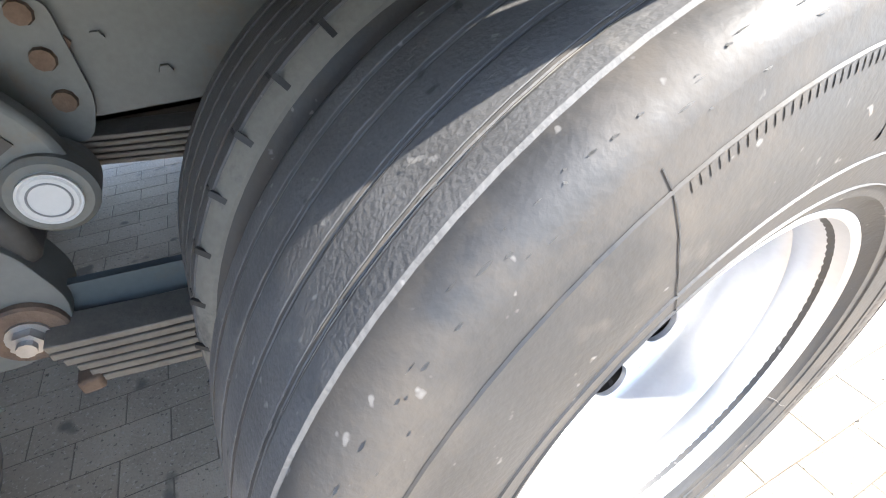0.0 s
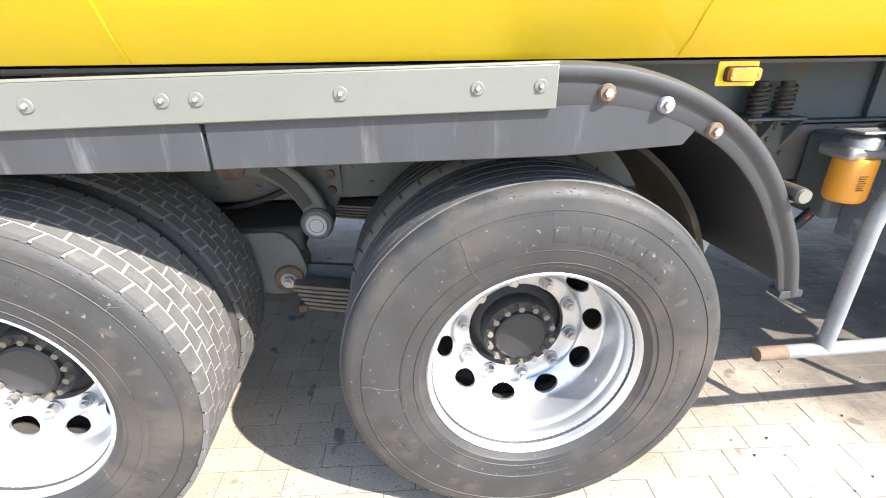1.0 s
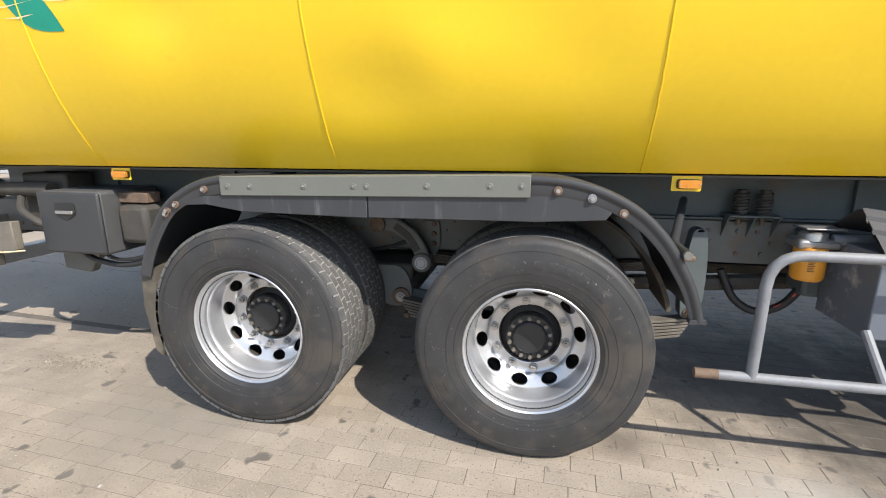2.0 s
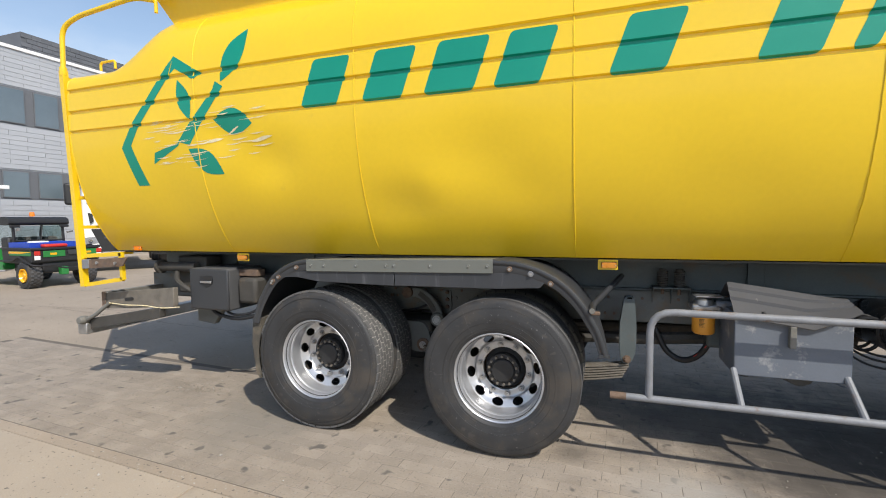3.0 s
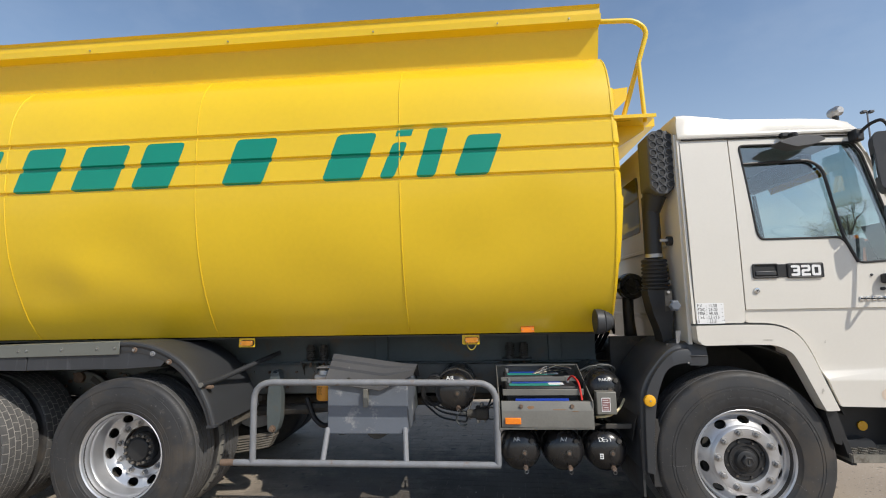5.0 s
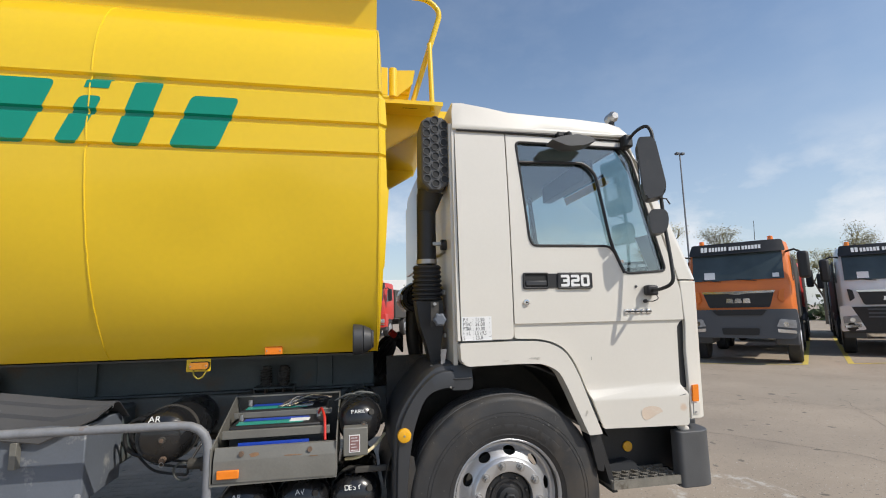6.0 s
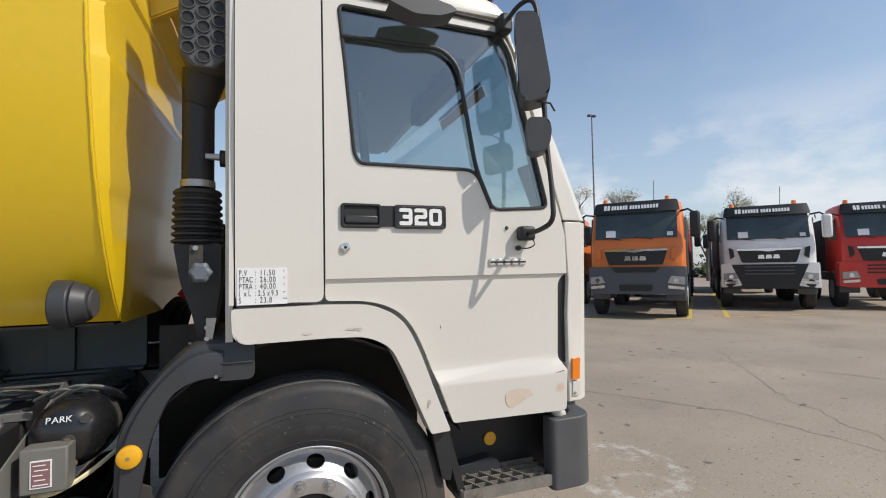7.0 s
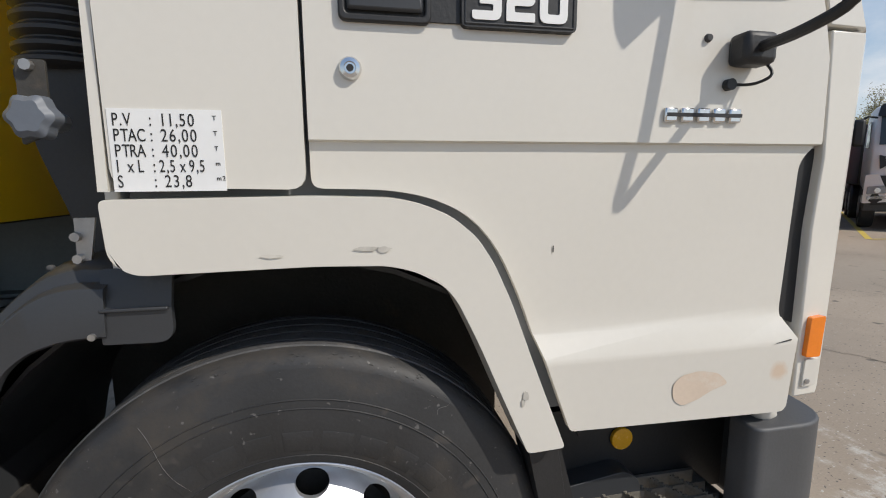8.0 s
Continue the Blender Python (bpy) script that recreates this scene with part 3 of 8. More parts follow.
def seam(x, slant=0.0, z0=1.285, z1=3.2):
    """A weld bead round the near side."""
    pts, z = [], z0
    while z < z1:
        xx = x + slant * (z - 2.3)
        pts.append((xx + random.uniform(-0.0015, 0.0015), tank_y(z) + dent(xx, z) - 0.001, tank_z(xx, z)))
        z += 0.028
    return tube(pts, 0.0042, 6)


for sx in (-2.42, -1.0, 0.45, 1.9):
    part("weld_seam", seam(sx), YELLOW, tank)
part("weld_seam", seam(3.322), YELLOW, tank)
part("weld_seam", seam(-3.862, 0, 1.285, 3.1), YELLOW, tank)


def decal(name, outline, material, parent, lift=0.0022, label=""):
    """A film laid on the tank's side, with its outline in x and z."""
    bm = bmesh.new()
    bm.faces.new([bm.verts.new((x, 0, z)) for x, z in outline])
    lo, hi = min(z for _, z in outline), max(z for _, z in outline)
    for y, z in near_sec:
        if lo < z < hi:
            bmesh.ops.bisect_plane(bm, geom=bm.verts[:] + bm.edges[:] + bm.faces[:], plane_co=(0, 0, z), plane_no=(0, 0, 1), dist=1e-5)
    x0, x1 = min(x for x, _ in outline), max(x for x, _ in outline)
    for i in range(int((x1 - x0) / 0.04)):
        bmesh.ops.bisect_plane(bm, geom=bm.verts[:] + bm.edges[:] + bm.faces[:], plane_co=(x0 + 0.04 * (i + 1), 0, 0), plane_no=(1, 0, 0), dist=1e-5)
    for v in bm.verts:
        x, z = v.co.x, v.co.z
        v.co.y = tank_y(z) + dent(x, z) - lift
        v.co.z = tank_z(x, z)
    return part(name, bm, material, parent, label)


# the sign: one slanted plain block for each letter of the name
for x0, x1 in ((-1.43, -1.02), (-0.94, -0.53), (-0.49, -0.04), (-0.03, 0.37), (0.64, 1.05), (1.36, 1.75)):
    h0, h1, s = 2.352, 2.675, 0.115
    decal("sign_block", rounded([(x0, h0), (x1 - s, h0), (x1, h1), (x0 + s, h1)], 0.035), GREEN, tank, label="plain slanted green block of a painted sign")
for x0, x1, h1 in ((1.76, 1.96, 2.60), (2.01, 2.24, 2.695), (2.27, 2.60, 2.63)):
    h0, s = 2.355, 0.10
    decal("sign_block", rounded([(x0, h0), (x1 - s, h0), (x1, h1), (x0 + s, h1)], 0.03), GREEN, tank, label="plain slanted green block of a painted sign")
decal("sign_block", [(1.875, 2.642), (1.985, 2.642), (2.0, 2.695), (1.89, 2.695)], GREEN, tank)


def leaf_shape(a, b, fat, skew=0.0):
    a, b = Vector(a), Vector(b)
    d = b - a
    nrm = Vector((-d.y, d.x))
    pts = []
    for i in range(10):
        u = i / 10
        pts.append(a + d * u + nrm * fat * math.sin(math.pi * u ** (1 + skew)))
    for i in range(10):
        u = 1 - i / 10
        pts.append(a + d * u - nrm * fat * math.sin(math.pi * u ** (1 - skew)))
    return [(p.x, p.y) for p in pts]


# the emblem: a house outline, a stem and leaves
decal("emblem_stroke", [(-3.15, 1.86), (-3.03, 1.86), (-3.14, 2.19), (-3.025, 2.34), (-3.10, 2.365), (-3.25, 2.18)], GREEN, tank)
decal("emblem_stroke", [(-3.10, 2.37), (-3.02, 2.345), (-2.68, 2.70), (-2.62, 2.86)], GREEN, tank)
decal("emblem_stroke", [(-2.66, 2.72), (-2.60, 2.76), (-2.42, 2.655), (-2.34, 2.70), (-2.62, 2.862)], GREEN, tank)
decal("emblem_stroke", [(-2.92, 2.03), (-2.62, 2.16), (-2.60, 2.19), (-2.89, 2.12)], GREEN, tank)
decal("emblem_stroke", [(-2.62, 2.19), (-2.50, 2.16), (-2.13, 2.575), (-2.20, 2.62), (-2.23, 2.56)], GREEN, tank)
for a, b, fat in (((-1.90, 2.985), (-2.15, 2.61), 0.19), ((-2.58, 2.67), (-2.47, 2.35), 0.19), ((-2.24, 2.34), (-1.87, 2.28), 0.26), ((-2.52, 2.13), (-2.20, 1.92), 0.22)):
    decal("emblem_leaf", leaf_shape(a, b, fat), GREEN, tank, label="green leaf of the painted emblem")
# scrapes across the emblem
for i in range(46):
    sx, sz = random.uniform(-3.0, -1.85), random.choice((2.13, 2.30, 2.36, 2.24, 2.05)) + random.gauss(0, 0.045)
    ln = random.uniform(0.06, 0.34)
    w = random.uniform(0.002, 0.007)
    decal("scrape", [(sx, sz), (sx + ln * 0.5, sz - w), (sx + ln, sz + ln * 0.06), (sx + ln * 0.5, sz + w)], SCRAPE, tank, 0.0036)
for sx, sz, w, h in ((-2.12, 2.22, 0.12, 0.05), (-2.35, 2.17, 0.18, 0.02), (-1.9, 2.15, 0.2, 0.03)):
    decal("scrape", leaf_shape((sx, sz), (sx + w, sz + h), 0.07, 0.3), SCRAPE, tank, 0.0034)

# catwalk box along the top
bm = bmesh.new()
CAT = [(1.10, 3.20), (1.03, 3.44), (0.955, 3.455), (0.95, 3.50), (0.975, 3.51), (0.975, 3.56), (0.955, 3.575), (1.0, 3.585), (1.02, 3.46), (1.04, 3.45), (1.14, 3.20)]
ends = []
for x, cut in ((-2.98, 1), (-2.84, 0), (0.4, 0), (3.32, 0)):
    ends.append([bm.verts.new((x if not (cut and z < 3.3) else -2.84, y, z)) for y, z in CAT])
for a, b in zip(ends, ends[1:]):
    for i in range(len(CAT)):
        bm.faces.new((a[i], b[i], b[(i + 1) % len(CAT)], a[(i + 1) % len(CAT)]))
bm.faces.new(ends[0]), bm.faces.new(ends[-1][::-1])
part("catwalk_rim", bm, YELLOW, tank, "yellow folded rim along the tank top")
bm = box(-2.84, 3.31, 1.14, 2 * CY - 1.14, 3.36, 3.42)
part("catwalk_floor", bm, YELLOW, tank)
for x in (-2.7, -1.6, -0.5, 0.6, 1.7, 2.6, 3.1):
    part("rim_bolt", rod((x, 0.972, 3.475), (x, 0.944, 3.475), 0.006, seg=8), STEEL, tank)
for x in (-2.55, -3.55):
    z = 3.585 if x > -3 else 2.925
    y = 1.0
    part("lifting_loop", tube([(x - 0.09, y, z - 0.02), (x - 0.09, y, z + 0.05), (x + 0.09, y, z + 0.05), (x + 0.09, y, z - 0.02)], 0.011, 8, corner=0.03), YELLOW, tank)

# rear ladder with its hand rail
lad = part("rear_ladder", tube([(-3.905, 0.93, 0.965), (-3.965, 0.93, 1.87), (-4.01, 0.92, 2.92)], 0, flat=(0.05, 0.05)), YELLOW, truck, "yellow painted steel rear ladder with worn rungs")
part("hand_rail", tube([(-4.01, 0.92, 2.88), (-3.995, 0.92, 3.30), (-3.80, 0.93, 3.375), (-3.10, 0.93, 3.425), (-2.90, 0.95, 3.375)], 0.021, 12, corner=0.13), YELLOW, lad)
part("rail_joint", rod((-4.01, 0.92, 2.88), (-4.008, 0.92, 2.95), 0.03, seg=14), YELLOW, lad)
part("rail_foot", rod((-2.90, 0.96, 3.28), (-2.90, 0.96, 3.52), 0.014), YELLOW, lad)
part("stile", tube([(-3.43, 0.94, 1.28), (-3.42, 0.94, 1.04)], 0, flat=(0.035, 0.03)), YELLOW, lad)
part("stile", tube([(-3.95, 1.42, 1.45), (-4.03, 1.40, 2.9)], 0, flat=(0.05, 0.05)), YELLOW, lad)
for z, x1, z1 in ((0.975, -3.42, 1.045), (1.245, -3.42, 1.27)):
    part("ladder_foot_bar", tube([(-3.91, 0.94, z), (x1, 0.94, z1)], 0, flat=(0.03, 0.035)), YELLOW, lad)
for z in (1.245, 1.51, 1.78, 2.05, 2.32, 2.59, 2.85):
    part("rung", tube([(-3.90 - 0.055 * (z - 0.96), 0.93, z), (-3.92 - 0.055 * (z - 0.96), 1.42, z)], 0, flat=(0.035, 0.03)), YELLOW, lad)
part("ladder_bracket", plate([(-3.80, 1.135), (-3.37, 1.165), (-3.31, 1.245), (-3.80, 1.215)], 0.900, 0.915), RUST, lad, "rusty brown bracket plate", 0.004)
part("bracket_sleeve", plate([(-3.88, 1.13), (-3.79, 1.135), (-3.79, 1.22), (-3.88, 1.215)], 0.895, 0.92), GALV, lad, bev=0.004)
for x in (-3.68, -3.45):
    part("bracket_bolt", rod((x, 0.900, 1.19), (x, 0.888, 1.19), 0.014, seg=8), STEEL, lad)

# ---- chassis ----
frame_rail = part("frame_rail", plate([(-3.9, 0.78), (3.3, 0.78), (4.9, 0.80), (4.9, 1.02), (-3.9, 1.02)], 1.62, 1.635), CHASSIS, truck, "grey painted chassis rail with bolt heads")
for y0, y1, z in ((1.62, 1.70, 1.012), (1.62, 1.70, 0.78)):
    part("flange", box(-3.9, 4.9, y0, y1, z, z + 0.008), CHASSIS, frame_rail)
far_rail = part("frame_rail", box(-3.9, 4.9, 2 * CY - 1.70, 2 * CY - 1.62, 0.78, 1.02), CHASSIS, truck)
for i in range(60):
    x = random.uniform(-3.7, 3.2)
    z = random.choice((0.84, 0.90, 0.96))
    part("rail_bolt", rod((x, 1.62, z), (x, 1.608, z), 0.011, seg=6), RUST if i % 3 else CHASSIS, frame_rail)
sub = part("subframe", plate([(-3.75, 1.03), (3.32, 1.03), (3.32, 1.27), (-3.75, 1.27)], 1.66, 1.69), SUBPAINT, truck, "grey subframe panel under the tank")
part("subframe_lip", box(-3.75, 3.32, 1.60, 1.69, 1.022, 1.032), SUBPAINT, sub)
for x in (-2.9, -2.0, 1.55, 2.95):
    part("stiffener", box(x, x + 0.10, 1.635, 1.662, 1.032, 1.25), SUBPAINT, sub, bev=0.003)
part("subframe_panel", box(-3.75, 3.32, 2 * CY - 1.69, 2 * CY - 1.66, 1.03, 1.27), SUBPAINT, sub)
for x in (-3.6, -2.4, -0.68, 0.9, 2.1, 3.1):
    part("cross_member", box(x - 0.05, x + 0.05, 1.63, 2 * CY - 1.63, 0.82, 0.98), DARKSTEEL, truck)
part("propeller_shaft", rod((-1.2, CY, 0.60), (3.4, CY, 0.72), 0.055), DARKSTEEL, truck)
part("under_tank_plate", box(-3.8, 3.3, 1.25, 2 * CY - 1.25, 1.262, 1.272), DARKSTEEL, truck)


def spring_mount(x):
    """Twin coil springs on a bracket that carry the tank on the chassis."""
    br = part("tank_mount", box(x - 0.12, x + 0.12, 1.53, 1.66, 1.045, 1.055), SUBPAINT, truck, "grey bracket with two black coil springs", 0.002)
    for dx in (-0.054, 0.054):
        part("coil_spring", tube([(x + dx + 0.030 * math.cos(a), 1.59 + 0.030 * math.sin(a), 1.062 + 0.10 * a / (2 * math.pi * 6)) for a in [2 * math.pi * 6 * i / 96 for i in range(97)]], 0.007, 6), DARKSTEEL, br)
        part("spring_core", rod((x + dx, 1.59, 1.05), (x + dx, 1.59, 1.18), 0.024), DARKSTEEL, br)
        part("spring_bolt", rod((x + dx, 1.59, 1.0), (x + dx, 1.59, 1.05), 0.011, seg=6), RUST, br)
    for dx in (-0.12, 0.0, 0.114):
        bm = bmesh.new()
        vs = [[bm.verts.new((x + dx + o, y, z)) for y, z in ((1.54, 1.045), (1.62, 1.045), (1.62, 0.93))] for o in (0.0, 0.006)]
        bm.faces.new(vs[0]), bm.faces.new(vs[1][::-1])
        for i in range(3):
            bm.faces.new((vs[0][i], vs[1][i], vs[1][(i + 1) % 3], vs[0][(i + 1) % 3]))
        part("gusset", bm, SUBPAINT, br)
    return br


for x in (1.075, 2.695):
    spring_mount(x)


# ---- wheels ----
def tyre_profile(half=0.152, outer=0.53, bead=0.288, grooves=(-0.072, -0.024, 0.024, 0.072), gw=0.0035, gd=0.006):
    prof = [(bead, -half + 0.040), (bead + 0.012, -half + 0.026), (bead + 0.030, -half + 0.018), (bead + 0.034, -half + 0.013), (bead + 0.08, -half + 0.003), (bead + 0.115, -half), (bead + 0.15, -half + 0.002),
            (outer - 0.062, -half + 0.006), (outer - 0.034, -half + 0.0122), (outer - 0.031, -half + 0.0126), (outer - 0.018, -half + 0.019), (outer - 0.008, -half + 0.030), (outer - 0.003, -half + 0.046), (outer - 0.001, -half + 0.062)]
    top = []
    for g in grooves:
        top += [(outer - 0.0008, g - gw - 0.003), (outer, g - gw), (outer - gd, g - gw * 0.7), (outer - gd, g + gw * 0.7), (outer, g + gw), (outer - 0.0008, g + gw + 0.003)]
    return prof + top + [(r, -y) for r, y in reversed(prof)] + [(bead - 0.01, half - 0.06), (bead - 0.01, -half + 0.06)]


def tread_blocks(outer, rows, count, lift, material, parent, skew=0.4):
    """Tread blocks all round, joined, with slanted cross cuts."""
    bm = bmesh.new()
    for k, (y0, y1) in enumerate(rows):
        for i in range(count):
            a = 2 * math.pi * (i + (k % 2) * 0.5) / count
            w = 2 * math.pi / count * 0.44
            vs = []
            for r in (outer - 0.01, outer + lift):
                for y, s in ((y0, -1), (y1, 1)):
                    for e in (-1, 1):
                        aa = a + e * w + s * skew * w * (1 if k % 2 else -1)
                        vs.append(bm.verts.new((r * math.cos(aa), y, r * math.sin(aa))))
            for q in ((4, 5, 7, 6), (0, 1, 5, 4), (2, 6, 7, 3), (0, 4, 6, 2), (1, 3, 7, 5)):
                bm.faces.new([vs[j] for j in q])
    ob = part("block_tread", bm, material, parent, "worn rubber tread blocks", smooth=False)
    ob["kind"] = "stuff"
    return ob


def tyre(parent, y, half=0.152, blocks=False, name="tyre", marks=False, front=False):
    if blocks:
        prof = tyre_profile(half, 0.522, grooves=())
    else:
        prof = tyre_profile(half)
    t = part(name, lathe(prof, 96), RUBBER, parent, "scuffed black rubber truck tyre" if not blocks else "dusty black tyre with block tread")
    t.location = (0, y, 0)
    # worn running surface, laid over the carcass
    if blocks:
        rows = [(-0.128, -0.090), (-0.082, -0.047), (-0.039, -0.004), (0.004, 0.039), (0.047, 0.082), (0.090, 0.128)]
        part("tread_floor", lathe([(0.5185, -0.128), (0.5235, -0.120), (0.5235, 0.12), (0.5185, 0.128)], 96, closed=False), DUST, t)
        tread_blocks(0.522, rows, 50, 0.0045, TREADA, t, 0.10)
    else:
        for a, b in ((-0.103, -0.0742), (-0.0698, -0.0262), (-0.0218, 0.0218), (0.0262, 0.0698), (0.0742, 0.103)):
            part("tread_rib", lathe([(0.5268, a), (0.5302, a + 0.003), (0.5307, (a + b) / 2), (0.5302, b - 0.003), (0.5265, b)], 96), TREAD, t)
        for g in (-0.072, -0.024, 0.024, 0.072):
            part("groove_dust", lathe([(0.520, g - 0.0023), (0.5268, g - 0.0015), (0.5268, g + 0.0015), (0.520, g + 0.0023)], 96), DUST, t)
    if name == "inner_tyre" and not blocks:
        # dusty shoulder with short notches
        part("dusty_shoulder", lathe([(0.500, -half + 0.0155), (0.5135, -half + 0.0185), (0.5235, -half + 0.029), (0.5285, -half + 0.045)], 96, closed=False), SHOULDER, t, "dusty worn tyre shoulder")
        nb = bmesh.new()
        for i in range(46):
            a = 2 * math.pi * i / 46
            for r, yy, w, s in ((0.5245, -half + 0.032, 0.007, 0.012), (0.529, -half + 0.062, 0.004, 0.008)):
                m = Matrix.Rotation(-a - (0.01 if yy > -half + 0.05 else 0), 4, "Y") @ Matrix.Translation((r, yy, 0)) @ Matrix.Rotation(radians(-50 if yy < -half + 0.05 else -8), 4, "Z")
                box(-0.003, 0.0022, -s, s, -w / 2, w / 2, bm=nb, m=m)
        ob = part("shoulder_notch", nb, BLACK, t, "small notches in the tyre shoulder", smooth=False)
        ob["kind"] = "stuff"
    if marks:
        ring = lambda r, d: lathe([(r, -half + d), (r + 0.0012, -half + d - 0.002), (r + 0.0024, -half + d)], 96, closed=False)
        for r, d in ((0.323, 0.0128), (0.423, 0.0012), (0.440, 0.0024)) if front else ((0.335, 0.0098), (0.372, 0.0028), (0.470, 0.0066)):
            part("sidewall_ring", ring(r, d), RUBBER, t)
        # scuffs and small gouges on the shoulder and tread
        rs_ = random.Random(17)
        sc = bmesh.new()
        for i in range(420):
            a, yy = rs_.uniform(0, 2 * math.pi), -half + rs_.choice((0.013, 0.015, 0.018, 0.021, 0.024, 0.026, 0.08, 0.11, 0.16, 0.2)) + rs_.uniform(-0.004, 0.004)
            u = yy + half
            r = np.interp(u, [0.006, 0.0125, 0.019, 0.030, 0.046, 0.062, 0.07], [0.468, 0.496, 0.512, 0.522, 0.527, 0.529, 0.5306])
            ln, w = rs_.uniform(0.001, 0.006) / r, rs_.uniform(0.0004, 0.0018)
            q = [(a - ln, yy - w * 0.3), (a - ln * 0.3, yy - w), (a + ln * 0.4, yy - w * 0.8), (a + ln, yy + w * 0.2), (a + ln * 0.1, yy + w), (a - ln * 0.5, yy + w * 0.4)]
            vs = [sc.verts.new(((r + 0.0006) * math.cos(b_), y_ - 0.0006, (r + 0.0006) * math.sin(b_))) for b_, y_ in q]
            sc.faces.new(vs)
        ob = part("scuff_mark", sc, SCUFF, t, "pale scuffs on the worn rubber", smooth=False)
        ob["kind"] = "stuff"
        # raised lettering of the maker and type, as plain bars along arcs
        for a0, a1, r0, r1, n in ((2.32, 0.78, 0.334, 0.379, 8), (-0.3, -1.2, 0.336, 0.378, 8)) if front else ((1.60, 0.90, 0.389, 0.434, 8), (0.32, -0.42, 0.390, 0.432, 10), (2.21, 1.74, 0.459, 0.468, 30), (1.75, 1.64, 0.392, 0.432, 1), (3.5, 3.05, 0.36, 0.372, 7), (3.9, 3.72, 0.385, 0.425, 3), (-1.0, -1.5, 0.345, 0.357, 9)):
            for i in range(n):
                b0, b1 = a0 + (a1 - a0) * (i + 0.10) / n, a0 + (a1 - a0) * (i + ((0.86, 0.92, 0.84) if n < 12 else (0.62, 0.78, 0.5))[i % 3]) / n
                lo, hi = min(b0, b1), max(b0, b1)
                wall = lambda r: -half + float(np.interp(r, [0.322, 0.368, 0.403, 0.438, 0.468, 0.496], [0.013, 0.003, 0.0, 0.002, 0.006, 0.0125]))
                part("raised_bar", lathe([(r0, wall(r0) - 0.0004), (r0 + 0.003, wall(r0 + 0.003) - (0.0013 if n < 12 else 0.0007)), (r1 - 0.003, wall(r1 - 0.003) - (0.0013 if n < 12 else 0.0007)), (r1, wall(r1) - 0.0004)], 3, closed=False, arc=(lo, hi)), RUBBER, t)
        # a fine crack from shoulder to rim
        for ang, r0, r1 in ((2.255, 0.335, 0.488), (3.32, 0.36, 0.47), (-0.35, 0.30, 0.36), (1.05, 0.47, 0.50)):
            pts = []
            for i in range(12):
                r = r0 + (r1 - r0) * i / 11
                a = ang + 0.012 * math.sin(i * 0.5) - 0.01 * (i / 11)
                yy = -half + np.interp(r, [0.29, 0.322, 0.368, 0.403, 0.438, 0.468, 0.496], [0.036, 0.013, 0.003, 0.0, 0.002, 0.006, 0.0125])
                pts.append((r * math.cos(a), yy - 0.0008, r * math.sin(a)))
            part("crack", tube(pts, 0.0006, 4), SCUFF, t)
    return t


def fine(prof, step=0.006):
    out = []
    for (r0, y0), (r1, y1) in zip(prof, prof[1:]):
        n = max(1, int(math.hypot(r1 - r0, y1 - y0) / step))
        out += [(r0 + (r1 - r0) * i / n, y0 + (y1 - y0) * i / n) for i in range(n)]
    return out + [prof[-1]]


def hand_holes(bm, prof, r0, r1, rh, n, along, across, depth=0.010):
    """A sloping ring of the wheel disc between r0 and r1 with n oval hand holes."""
    rs, ys = zip(*sorted(prof))
    yy = lambda r: float(np.interp(r, rs, ys))
    half, count, steps = math.pi / n, 40, 4
    for i in range(n):
        c = 2 * math.pi * (i + 0.5) / n
        rings = []
        for k in range(steps + 1):
            ring = []
            for j in range(count):
                f = 2 * math.pi * (j + 0.5) / count
                dx, dr = math.cos(f), math.sin(f)
                hx, hr = along / rh * dx, rh + across * dr
                e = min(half / abs(dx), ((r1 - rh) if dr > 0 else (rh - r0)) / abs(dr))
                bx, br = dx * e, rh + dr * e
                e2 = min(half / max(abs(dx) * 0.09, 1e-6), ((r1 - rh) if dr > 0 else (rh - r0)) / max(abs(dr) * 0.03, 1e-6))
                bx, br = dx * 0.09 * e2, rh + dr * 0.03 * e2
                u = k / steps
                x, r = hx + (bx - hx) * u, hr + (br - hr) * u
                ring.append(bm.verts.new((r * math.cos(c + x), yy(r), r * math.sin(c + x))))
            rings.append(ring)
        rim = [bm.verts.new((v.co.x, v.co.y + depth, v.co.z)) for v in rings[0]]
        rings = [rim] + rings
        for a, b in zip(rings, rings[1:]):
            for j in range(count):
                bm.faces.new((a[j], b[j], b[(j + 1) % count], a[(j + 1) % count]))
        # corners of the sector
        for sx in (-1, 1):
            for rr, up in ((r0, -1), (r1, 1)):
                js = [j for j in range(count) if math.cos(2 * math.pi * (j + 0.5) / count) * sx > 0 and math.sin(2 * math.pi * (j + 0.5) / count) * up > 0]
                edge = [rings[-1][j] for j in js]
                on_side = [v for v in edge if abs(math.hypot(v.co.x, v.co.z) - rr) > 1e-6]
                on_rim = [v for v in edge if v not in on_side]
                if on_side and on_rim:
                    far_s = max(on_side, key=lambda v: (math.hypot(v.co.x, v.co.z) - rr) * -up * -1)
                    near_s = min(on_side, key=lambda v: abs(math.hypot(v.co.x, v.co.z) - rr))
                    cx = c + sx * half
                    cv = bm.verts.new((rr * math.cos(cx), yy(rr), rr * math.sin(cx)))
                    near_r = min(on_rim, key=lambda v: (v.co - cv.co).length)
                    bm.faces.new((near_s, cv, near_r))
    return bm


